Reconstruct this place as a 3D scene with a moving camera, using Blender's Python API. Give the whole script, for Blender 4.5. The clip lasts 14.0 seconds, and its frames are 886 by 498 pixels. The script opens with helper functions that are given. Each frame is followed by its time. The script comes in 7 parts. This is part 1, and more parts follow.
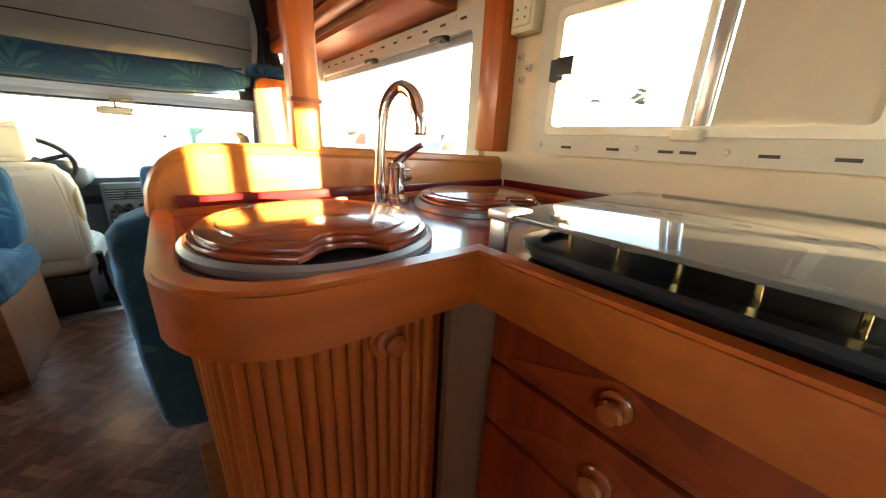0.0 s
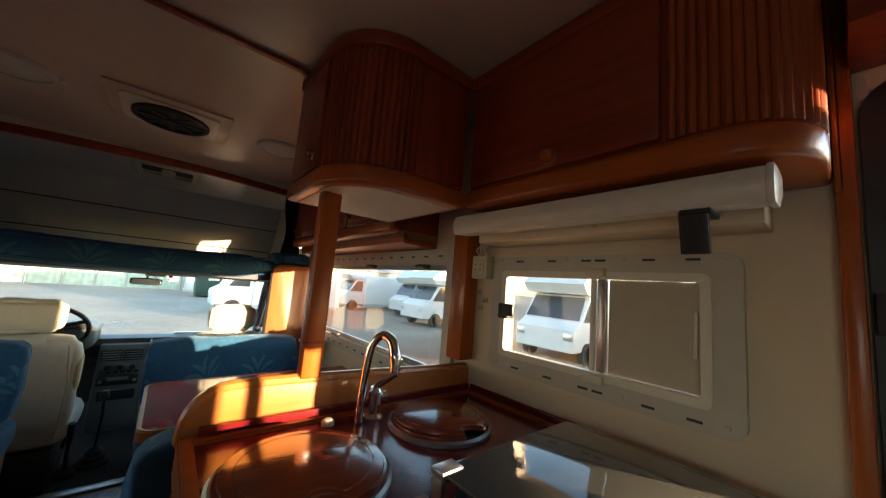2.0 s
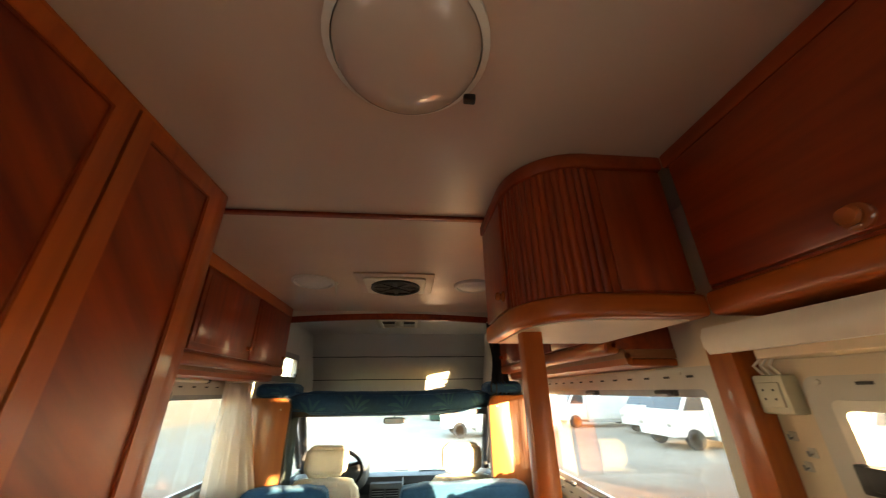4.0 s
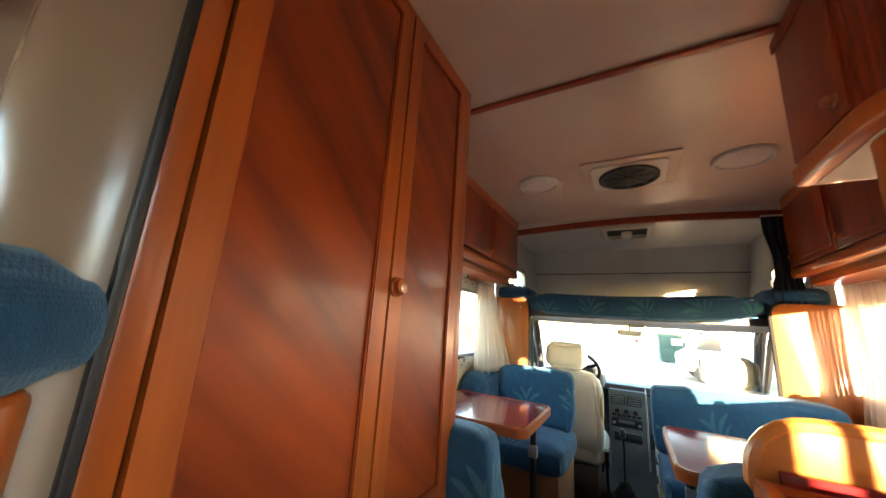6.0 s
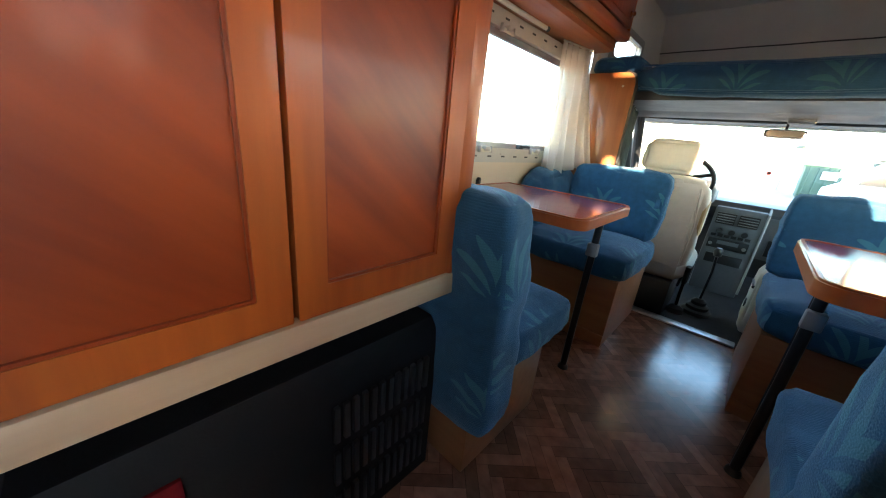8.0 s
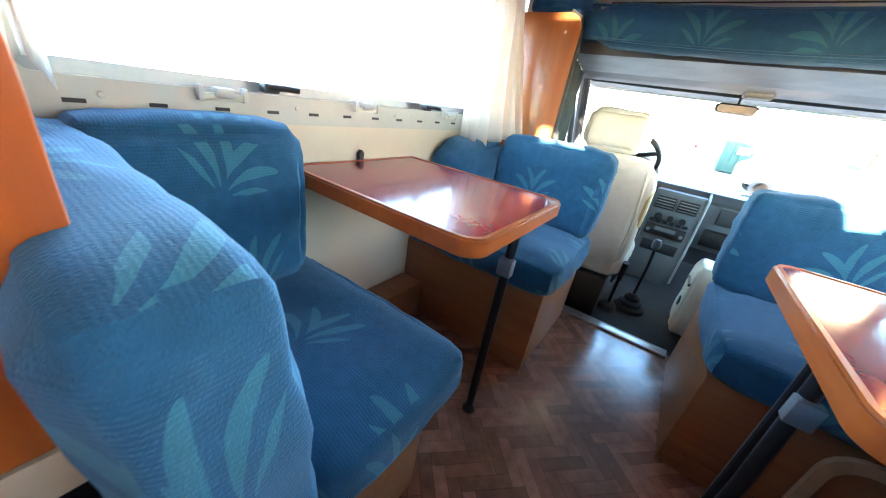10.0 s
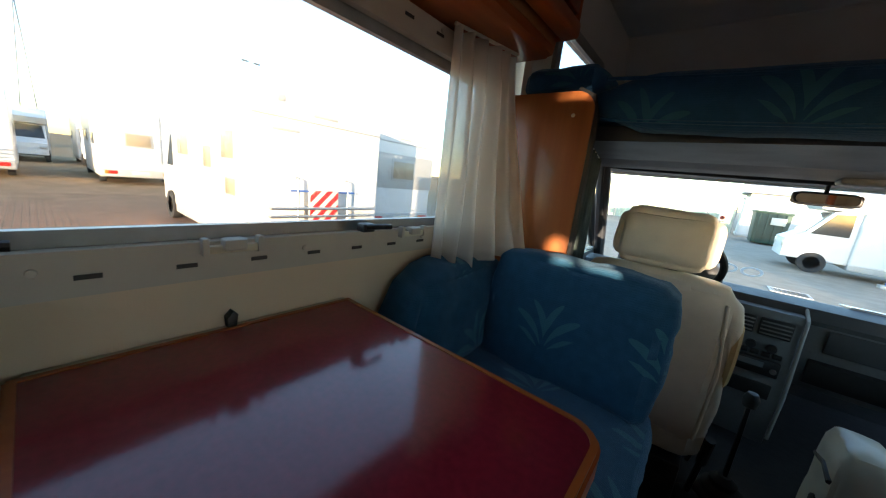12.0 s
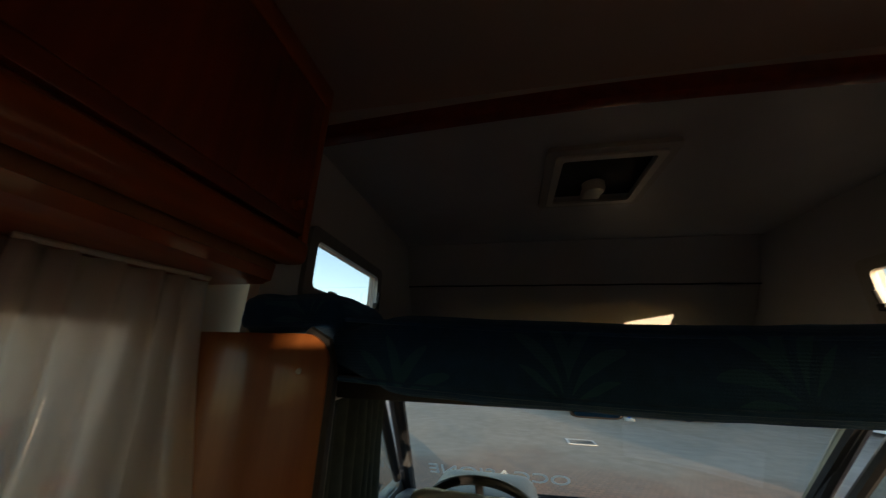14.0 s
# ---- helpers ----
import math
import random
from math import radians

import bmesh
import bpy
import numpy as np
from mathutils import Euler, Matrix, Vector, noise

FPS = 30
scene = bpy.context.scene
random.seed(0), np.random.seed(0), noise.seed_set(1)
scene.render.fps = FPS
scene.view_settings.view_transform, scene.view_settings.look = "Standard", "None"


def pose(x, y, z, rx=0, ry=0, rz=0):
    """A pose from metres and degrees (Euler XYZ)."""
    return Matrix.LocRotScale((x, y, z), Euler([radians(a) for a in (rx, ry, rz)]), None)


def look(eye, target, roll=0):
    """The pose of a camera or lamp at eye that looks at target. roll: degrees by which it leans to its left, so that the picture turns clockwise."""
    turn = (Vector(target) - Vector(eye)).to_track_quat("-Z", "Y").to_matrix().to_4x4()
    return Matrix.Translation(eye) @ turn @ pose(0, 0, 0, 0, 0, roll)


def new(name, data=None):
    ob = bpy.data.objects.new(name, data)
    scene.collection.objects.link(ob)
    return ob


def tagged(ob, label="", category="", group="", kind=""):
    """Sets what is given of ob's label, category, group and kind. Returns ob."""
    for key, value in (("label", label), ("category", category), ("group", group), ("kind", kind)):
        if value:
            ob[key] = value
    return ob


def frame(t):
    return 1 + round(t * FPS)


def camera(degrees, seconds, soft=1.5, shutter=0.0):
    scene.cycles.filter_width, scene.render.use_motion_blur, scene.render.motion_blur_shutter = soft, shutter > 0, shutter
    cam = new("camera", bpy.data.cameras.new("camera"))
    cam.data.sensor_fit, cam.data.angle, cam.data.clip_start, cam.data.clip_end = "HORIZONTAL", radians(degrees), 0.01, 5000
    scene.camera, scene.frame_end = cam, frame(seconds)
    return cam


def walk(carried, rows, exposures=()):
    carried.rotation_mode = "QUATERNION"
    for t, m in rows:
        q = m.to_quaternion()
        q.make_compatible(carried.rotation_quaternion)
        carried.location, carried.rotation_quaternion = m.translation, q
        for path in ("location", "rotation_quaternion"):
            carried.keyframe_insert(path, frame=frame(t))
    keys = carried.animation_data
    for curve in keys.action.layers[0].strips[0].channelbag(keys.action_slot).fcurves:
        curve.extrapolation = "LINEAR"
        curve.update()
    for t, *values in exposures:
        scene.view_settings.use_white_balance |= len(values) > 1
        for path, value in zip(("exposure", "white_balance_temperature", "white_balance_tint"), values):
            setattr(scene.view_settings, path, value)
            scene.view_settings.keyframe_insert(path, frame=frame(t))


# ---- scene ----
cam = camera(107.0, 14.0, 1.1, 0.2)
PATH = [
    (0, pose(0.201, 0.297, 1.001, 71.79, -2.50, -38.93)),
    (0.5, pose(0.181, 0.208, 1.046, 73.63, -1.98, -32.40)),
    (1, pose(0.152, 0.137, 1.125, 82.30, -2.20, -33.48)),
    (1.5, pose(0.112, 0.118, 1.171, 86.87, -3.81, -36.84)),
    (2, pose(0.101, 0.101, 1.238, 96.87, -4.68, -39.99)),
    (2.5, pose(0.094, 0.093, 1.291, 103.91, -3.89, -41.60)),
    (3, pose(0.094, 0.092, 1.352, 110.75, -1.21, -38.52)),
    (3.5, pose(0.110, 0.139, 1.359, 113.40, 1.27, -24.11)),
    (3.7, pose(0.123, 0.172, 1.355, 113.93, 1.04, -15.86)),
    (5.8, pose(0.009, 0.159, 1.149, 107.46, -2.89, 26.17)),
    (6, pose(-0.006, 0.177, 1.107, 102.30, -3.62, 29.19)),
    (6.5, pose(0.010, 0.264, 1.035, 91.86, -3.69, 36.17)),
    (7, pose(0.011, 0.365, 0.962, 82.68, -5.08, 38.96)),
    (7.2, pose(-0.003, 0.406, 0.931, 79.63, -5.88, 40.79)),
    (9.3, pose(-0.097, 0.922, 0.901, 61.39, -8.62, 40.87)),
    (9.5, pose(-0.112, 0.975, 0.905, 61.74, -9.59, 38.02)),
    (10, pose(-0.157, 1.101, 0.928, 65.04, -8.65, 36.17)),
    (10.5, pose(-0.206, 1.219, 0.959, 67.57, -5.45, 45.97)),
    (11, pose(-0.227, 1.376, 0.992, 72.10, -6.03, 44.58)),
    (11.5, pose(-0.284, 1.502, 0.991, 74.37, -8.02, 41.62)),
    (12, pose(-0.349, 1.638, 1.020, 77.64, -6.43, 39.60)),
    (12.5, pose(-0.350, 1.768, 1.046, 81.73, -5.66, 40.82)),
    (13, pose(-0.353, 1.939, 1.150, 89.42, -6.88, 37.20)),
    (13.5, pose(-0.338, 2.020, 1.238, 100.2, -4.20, 25.50)),
    (14, pose(-0.340, 2.085, 1.275, 108.6, -1.80, 11.00)),
]
EXPO = [(t, s, k, 15) for t, s, k in ((0.0, 5.5, 7900), (0.5, 5.4, 7900), (1.0, 4.65, 7800), (1.5, 3.7, 7300), (2.0, 3.2, 7200), (2.5, 2.95, 7300), (3.0, 3.2, 7900), (3.5, 4.1, 8600), (3.7, 4.3, 8600), (5.8, 4.95, 7700), (6.2, 4.95, 7500), (7.2, 4.4, 7200), (9.3, 6.1, 6100), (10.0, 6.0, 6100), (10.5, 5.5, 6500), (11.0, 4.85, 6500), (11.5, 4.1, 6500), (12.0, 2.95, 6500), (12.5, 2.25, 6700), (13.0, 1.55, 6500), (13.5, 0.85, 6600), (14.0, 1.4, 7200))]
walk(cam, PATH, EXPO)

# ---- light ----
SUN_TO = Vector((-0.50, 0.86, -0.091)).normalized()      # the way the sunlight travels: low, from the rear on the door side
world = bpy.data.worlds.new("world")
scene.world = world
world.use_nodes = True
wn = world.node_tree.nodes
sky = wn.new("ShaderNodeTexSky")
sky.sky_type, sky.sun_disc = "NISHITA", False
sky.sun_elevation, sky.sun_rotation = math.asin(-SUN_TO.z), math.atan2(-SUN_TO.x, -SUN_TO.y)
sky.dust_density, sky.air_density, sky.ozone_density = 0.35, 0.9, 1.9
wn["Background"].inputs["Strength"].default_value = 0.28
world.node_tree.links.new(sky.outputs[0], wn["Background"].inputs[0])
sun = new("sun", bpy.data.lights.new("sun", "SUN"))
sun.data.energy, sun.data.angle, sun.data.color = 3.2, radians(0.6), (1.0, 0.80, 0.56)
sun.matrix_world = look((0, 0, 0), SUN_TO)


def window_light(x, y, z, sx, sy, to, watts, color=(0.86, 0.93, 1.0)):
    """The sky's light that enters by one opening."""
    lamp = new("window_light", bpy.data.lights.new("window_light", "AREA"))
    lamp.data.shape, lamp.data.size, lamp.data.size_y, lamp.data.energy, lamp.data.color = "RECTANGLE", sx, sy, watts, color
    lamp.matrix_world = look((x, y, z), to)


window_light(-1.06, -0.5, 1.22, 0.95, 0.45, (0.5, 0.2, 0.7), 0.2, (0.68, 0.84, 1.0))

# ---- materials ----
def mat(name, base, rough=0.5, metal=0.0, var=0.12, scale=14.0, bump=0.0, bump_scale=120.0, spec=0.5, coat=0.0, second=None, stretch=(1, 1, 1), trans=0.0, turn=(0, 0, 0)):
    """A surface with colour that varies at two scales, and a fine relief."""
    m = bpy.data.materials.new(name)
    m.use_nodes = True
    nt = m.node_tree
    N, L, p = nt.nodes, nt.links, nt.nodes["Principled BSDF"]
    p.inputs["Roughness"].default_value, p.inputs["Metallic"].default_value = rough, metal
    p.inputs["Specular IOR Level"].default_value, p.inputs["Coat Weight"].default_value = spec, coat
    p.inputs["Coat Roughness"].default_value = 0.08
    p.inputs["Transmission Weight"].default_value = trans
    tc, mp = N.new("ShaderNodeTexCoord"), N.new("ShaderNodeMapping")
    mp.inputs["Scale"].default_value = stretch
    mp0 = N.new("ShaderNodeMapping")
    mp0.inputs["Rotation"].default_value = [radians(q) for q in turn]
    L.new(tc.outputs["Object"], mp0.inputs[0])
    L.new(mp0.outputs[0], mp.inputs[0])
    n1, n2 = N.new("ShaderNodeTexNoise"), N.new("ShaderNodeTexNoise")
    n1.inputs["Scale"].default_value, n1.inputs["Detail"].default_value = scale, 5
    n2.inputs["Scale"].default_value, n2.inputs["Detail"].default_value = scale * 0.13, 3
    L.new(mp.outputs[0], n1.inputs["Vector"]), L.new(mp.outputs[0], n2.inputs["Vector"])
    add = N.new("ShaderNodeMath")
    add.operation = "MULTIPLY_ADD"
    add.inputs[1].default_value = 0.55
    half = N.new("ShaderNodeMath")
    half.operation = "MULTIPLY"
    half.inputs[1].default_value = 0.45
    L.new(n2.outputs[0], half.inputs[0]), L.new(n1.outputs[0], add.inputs[0]), L.new(half.outputs[0], add.inputs[2])
    ramp = N.new("ShaderNodeValToRGB")
    other = second or tuple(c * (1 - 2 * var) for c in base)
    ramp.color_ramp.elements[0].position, ramp.color_ramp.elements[1].position = 0.33, 0.66
    ramp.color_ramp.elements[0].color, ramp.color_ramp.elements[1].color = (*other, 1), (*base, 1)
    L.new(add.outputs[0], ramp.inputs[0]), L.new(ramp.outputs[0], p.inputs["Base Color"])
    rr = N.new("ShaderNodeMapRange")
    rr.inputs["To Min"].default_value, rr.inputs["To Max"].default_value = max(0.02, rough * 0.8), min(1, rough * 1.25)
    L.new(n2.outputs[0], rr.inputs["Value"]), L.new(rr.outputs[0], p.inputs["Roughness"])
    if bump:
        n3, b = N.new("ShaderNodeTexNoise"), N.new("ShaderNodeBump")
        n3.inputs["Scale"].default_value, n3.inputs["Detail"].default_value = bump_scale, 4
        b.inputs["Strength"].default_value, b.inputs["Distance"].default_value = bump, 0.004
        L.new(mp.outputs[0], n3.inputs["Vector"]), L.new(n3.outputs[0], b.inputs["Height"]), L.new(b.outputs[0], p.inputs["Normal"])
    return m


def wood(name, light, dark, grain="z", rough=0.36, coat=0.22, turn=(0, 0, 0)):
    """Varnished wood whose grain runs along one axis."""
    s = {"x": (1, 14, 14), "y": (14, 1, 14), "z": (14, 14, 1)}[grain]
    if turn != (0, 0, 0):
        s = (5.5, 5.5, 0.7)
    return mat(name, light, rough, 0, 0.2, 2.6, 0.06, 9, 0.4, coat, dark, s, 0.0, turn)


def glass_material(name, tint=(1, 1, 1), gloss=1.0, grey=0.0):
    m = bpy.data.materials.new(name)
    m.use_nodes = True
    N, L = m.node_tree.nodes, m.node_tree.links
    N.remove(N["Principled BSDF"])
    out, mix, tr, gl, fr = N["Material Output"], N.new("ShaderNodeMixShader"), N.new("ShaderNodeBsdfTransparent"), N.new("ShaderNodeBsdfGlossy"), N.new("ShaderNodeLayerWeight")
    tr.inputs[0].default_value, gl.inputs["Roughness"].default_value = (*tint, 1), 0.02
    gl.inputs["Color"].default_value = (gloss, gloss, gloss, 1)
    fr.inputs["Blend"].default_value = 0.5
    pw, ad = N.new("ShaderNodeMath"), N.new("ShaderNodeMath")
    pw.operation, pw.inputs[1].default_value = "POWER", 5.0
    ad.operation, ad.inputs[1].default_value, ad.inputs[2].default_value = "MULTIPLY_ADD", 0.8, 0.035
    L.new(fr.outputs["Facing"], pw.inputs[0]), L.new(pw.outputs[0], ad.inputs[0])
    L.new(ad.outputs[0], mix.inputs[0]), L.new(tr.outputs[0], mix.inputs[1]), L.new(gl.outputs[0], mix.inputs[2])
    last = mix
    if grey:
        df, m2 = N.new("ShaderNodeBsdfDiffuse"), N.new("ShaderNodeMixShader")
        df.inputs[0].default_value = (0.75, 0.72, 0.66, 1)
        m2.inputs[0].default_value = grey
        L.new(mix.outputs[0], m2.inputs[1]), L.new(df.outputs[0], m2.inputs[2])
        last = m2
    L.new(last.outputs[0], out.inputs["Surface"])
    return m


def sheer_material(name, color, clear):
    m = bpy.data.materials.new(name)
    m.use_nodes = True
    N, L = m.node_tree.nodes, m.node_tree.links
    N.remove(N["Principled BSDF"])
    out, df, tl, tr = N["Material Output"], N.new("ShaderNodeBsdfDiffuse"), N.new("ShaderNodeBsdfTranslucent"), N.new("ShaderNodeBsdfTransparent")
    a, b = N.new("ShaderNodeMixShader"), N.new("ShaderNodeMixShader")
    df.inputs[0].default_value = tl.inputs[0].default_value = (*color, 1)
    a.inputs[0].default_value, b.inputs[0].default_value = 0.5, clear
    L.new(df.outputs[0], a.inputs[1]), L.new(tl.outputs[0], a.inputs[2]), L.new(a.outputs[0], b.inputs[1]), L.new(tr.outputs[0], b.inputs[2])
    L.new(b.outputs[0], out.inputs["Surface"])
    return m


def fabric_material(name, base, leaf, motif=1.0):
    """Woven blue cloth with printed fans of leaves."""
    m = mat(name, base, 0.9, 0, 0.16, 40, 0.5, 420, 0.15)
    N, L, p = m.node_tree.nodes, m.node_tree.links, m.node_tree.nodes["Principled BSDF"]
    p.inputs["Sheen Weight"].default_value = 0.35
    p.inputs["Sheen Tint"].default_value = (0.5, 0.75, 1, 1)

    def math_node(op, a, b=None, c=None):
        n = N.new("ShaderNodeMath")
        n.operation = op
        for i, v in enumerate((a, b, c)):
            if v is None:
                continue
            if isinstance(v, (int, float)):
                n.inputs[i].default_value = v
            else:
                L.new(v, n.inputs[i])
        return n.outputs[0]
    tc, sep = N.new("ShaderNodeTexCoord"), N.new("ShaderNodeSeparateXYZ")
    L.new(tc.outputs["Object"], sep.inputs[0])
    geo, sn = N.new("ShaderNodeNewGeometry"), N.new("ShaderNodeSeparateXYZ")
    L.new(geo.outputs["Normal"], sn.inputs[0])
    ax = math_node("GREATER_THAN", math_node("ABSOLUTE", sn.outputs[0]), 0.66)
    az = math_node("GREATER_THAN", math_node("ABSOLUTE", sn.outputs[2]), 0.66)
    u = math_node("MULTIPLY_ADD", ax, math_node("SUBTRACT", sep.outputs[1], sep.outputs[0]), sep.outputs[0])
    v = math_node("MULTIPLY_ADD", az, math_node("SUBTRACT", sep.outputs[1], sep.outputs[2]), sep.outputs[2])
    rib, old = N.new("ShaderNodeBump"), p.inputs["Normal"].links[0].from_socket
    rib.inputs["Strength"].default_value, rib.inputs["Distance"].default_value = 0.18, 0.0012
    L.new(math_node("SINE", math_node("MULTIPLY", v, 2 * math.pi / 0.0055)), rib.inputs["Height"]), L.new(old, rib.inputs["Normal"]), L.new(rib.outputs[0], p.inputs["Normal"])
    com, vor = N.new("ShaderNodeCombineXYZ"), N.new("ShaderNodeTexVoronoi")
    L.new(u, com.inputs[0]), L.new(v, com.inputs[1])
    vor.voronoi_dimensions, vor.inputs["Scale"].default_value, vor.inputs["Randomness"].default_value = "2D", 3.4, 0.35
    L.new(com.outputs[0], vor.inputs["Vector"])
    s2 = N.new("ShaderNodeSeparateXYZ")
    L.new(vor.outputs["Position"], s2.inputs[0])
    du = math_node("SUBTRACT", u, s2.outputs[0])
    dv = math_node("MULTIPLY", math_node("ADD", math_node("SUBTRACT", v, s2.outputs[1]), 0.06), 0.78)
    r = math_node("SQRT", math_node("ADD", math_node("MULTIPLY", du, du), math_node("MULTIPLY", dv, dv)))
    tint = N.new("ShaderNodeSeparateColor")
    L.new(vor.outputs["Color"], tint.inputs[0])
    th = math_node("ADD", math_node("ARCTAN2", du, dv), math_node("MULTIPLY_ADD", tint.outputs[0], 1.3, -0.65))
    curl = math_node("MULTIPLY", math_node("SIGN", th), math_node("MULTIPLY", r, -4.6))
    th2 = math_node("ADD", th, curl)
    blade = math_node("ABSOLUTE", math_node("SINE", math_node("MULTIPLY", th2, 6.6)))
    blade = math_node("GREATER_THAN", blade, math_node("MULTIPLY_ADD", math_node("ABSOLUTE", math_node("SUBTRACT", r, 0.07)), 7.0, 0.62))
    flat = math_node("MAXIMUM", math_node("ABSOLUTE", sn.outputs[0]), math_node("MAXIMUM", math_node("ABSOLUTE", sn.outputs[1]), math_node("ABSOLUTE", sn.outputs[2])))
    blade = math_node("MULTIPLY", blade, math_node("GREATER_THAN", flat, 0.84))
    fan = math_node("LESS_THAN", math_node("ABSOLUTE", th), 1.05)
    ring = math_node("MULTIPLY", math_node("LESS_THAN", r, 0.13), math_node("GREATER_THAN", r, 0.022))
    mask = math_node("MULTIPLY", math_node("MULTIPLY", blade, fan), math_node("MULTIPLY", ring, 0.36 * motif))
    mix = N.new("ShaderNodeMix")
    mix.data_type = "RGBA"
    src = p.inputs["Base Color"].links[0].from_socket
    L.new(mask, mix.inputs["Factor"]), L.new(src, mix.inputs["A"])
    mix.inputs["B"].default_value = (*leaf, 1)
    L.new(mix.outputs["Result"], p.inputs["Base Color"])
    return m


def parquet_material(name, w=0.036, n=4):
    """Vinyl sheet printed with a herringbone of dark staves, w wide and n times as long."""
    m = mat(name, (0.37, 0.19, 0.125), 0.2, 0, 0.25, 30, 0.05, 160, 0.5)
    N, L, p = m.node_tree.nodes, m.node_tree.links, m.node_tree.nodes["Principled BSDF"]

    def op(kind, a, b=0.0, c=0.0):
        q = N.new("ShaderNodeMath")
        q.operation = kind
        for k, v in enumerate((a, b, c)):
            if isinstance(v, (int, float)):
                q.inputs[k].default_value = v
            else:
                L.new(v, q.inputs[k])
        return q.outputs[0]
    tc, mp, sep = N.new("ShaderNodeTexCoord"), N.new("ShaderNodeMapping"), N.new("ShaderNodeSeparateXYZ")
    mp.inputs["Rotation"].default_value = (0, 0, radians(45))
    mp.inputs["Scale"].default_value = (1 / w, 1 / w, 1)
    L.new(tc.outputs["Object"], mp.inputs[0]), L.new(mp.outputs[0], sep.inputs[0])
    u, v = op("ADD", sep.outputs[0], 400.0), op("ADD", sep.outputs[1], 400.0)
    iu, iv, fu, fv = op("FLOOR", u), op("FLOOR", v), op("FRACT", u), op("FRACT", v)
    k = op("FLOORED_MODULO", op("SUBTRACT", iu, iv), 2.0 * n)
    lying = op("LESS_THAN", k, n - 0.5)
    stand = op("SUBTRACT", 1.0, lying)
    back = op("SUBTRACT", 2.0 * n - 1, k)
    along = op("ADD", op("MULTIPLY", lying, op("ADD", k, fu)), op("MULTIPLY", stand, op("ADD", back, fv)))
    across = op("ADD", op("MULTIPLY", lying, fv), op("MULTIPLY", stand, fu))
    com, wn_ = N.new("ShaderNodeCombineXYZ"), N.new("ShaderNodeTexWhiteNoise")
    L.new(op("SUBTRACT", iu, op("MULTIPLY", lying, k)), com.inputs[0]), L.new(op("SUBTRACT", iv, op("MULTIPLY", stand, back)), com.inputs[1]), L.new(lying, com.inputs[2])
    L.new(com.outputs[0], wn_.inputs["Vector"])
    gap_a = op("GREATER_THAN", op("ABSOLUTE", op("SUBTRACT", across, 0.5)), 0.475)
    gap_b = op("GREATER_THAN", op("ABSOLUTE", op("SUBTRACT", along, n / 2)), n / 2 - 0.025)
    shade = op("SUBTRACT", op("MULTIPLY_ADD", wn_.outputs["Value"], 0.62, 0.55), op("MULTIPLY", op("MAXIMUM", gap_a, gap_b), 0.35))
    mul = N.new("ShaderNodeMix")
    mul.data_type, mul.blend_type = "RGBA", "MULTIPLY"
    mul.inputs["Factor"].default_value = 1
    src = p.inputs["Base Color"].links[0].from_socket
    L.new(src, mul.inputs["A"]), L.new(shade, mul.inputs["B"]), L.new(mul.outputs["Result"], p.inputs["Base Color"])
    return m


CHERRY = wood("cherry_panel", (0.31, 0.044, 0.007), (0.15, 0.018, 0.005))
CHERRY_DIAG = wood("cherry_veneer_diagonal", (0.36, 0.053, 0.006), (0.085, 0.008, 0.003), "z", 0.36, 0.10, (-48, 0, 0))
CHERRY_Y = wood("cherry_panel_along", (0.31, 0.044, 0.007), (0.16, 0.020, 0.005), "y")
HONEY = wood("honey_trim", (0.47, 0.114, 0.015), (0.31, 0.062, 0.009))
HONEY_Y = wood("honey_trim_along", (0.45, 0.106, 0.015), (0.30, 0.056, 0.008), "y")
HONEY_X = wood("honey_trim_across", (0.43, 0.096, 0.014), (0.28, 0.052, 0.008), "x")
PARTITION = wood("partition_veneer", (0.34, 0.115, 0.032), (0.24, 0.07, 0.018))
PLY = wood("bench_board", (0.34, 0.145, 0.058), (0.25, 0.10, 0.04), "x", 0.45, 0.1)
KNOB_WOOD = wood("turned_cherry", (0.40, 0.10, 0.022), (0.28, 0.06, 0.014), "z", 0.18, 0.7)
BEIGE_WOOD = wood("pale_plinth", (0.55, 0.36, 0.21), (0.45, 0.27, 0.15), "y", 0.4, 0.1)
BIN_GREEN = mat("bin_green", (0.02, 0.06, 0.04), 0.6)
RED_TOP = mat("red_laminate", (0.155, 0.010, 0.012), 0.2, 0, 0.15, 60, 0, 0, 0.5, 0.3)
TABLE_RED = mat("wine_red_tabletop", (0.27, 0.016, 0.028), 0.13, 0, 0.15, 90, 0.03, 60, 0.5, 0.22)
LID = wood("lid_mahogany", (0.24, 0.045, 0.014), (0.14, 0.018, 0.007), "x", 0.2, 0.6)
WALL = mat("cream_wall_board", (0.70, 0.565, 0.39), 0.45, 0, 0.04, 8, 0.08, 300, 0.4)
# ceiling vinyl, with light bounced off the woodwork put into its brown colour
CEIL = mat("vinyl_wood_bounce", (0.60, 0.45, 0.34), 0.32, 0, 0.05, 5, 0.12, 14, 0.5)
ALCOVE = mat("alcove_lining", (0.62, 0.59, 0.54), 0.38, 0, 0.06, 5, 0.12, 10, 0.5)
FRAME = mat("window_frame_plastic", (0.54, 0.495, 0.41), 0.4, 0, 0.05, 20)
FRAME_DARK = mat("slot_dark", (0.05, 0.045, 0.04), 0.7)
BLIND = mat("cassette_blind", (0.50, 0.43, 0.33), 0.6, 0, 0.05, 20)
BLUE = fabric_material("blue_upholstery", (0.022, 0.098, 0.178), (0.085, 0.28, 0.29))
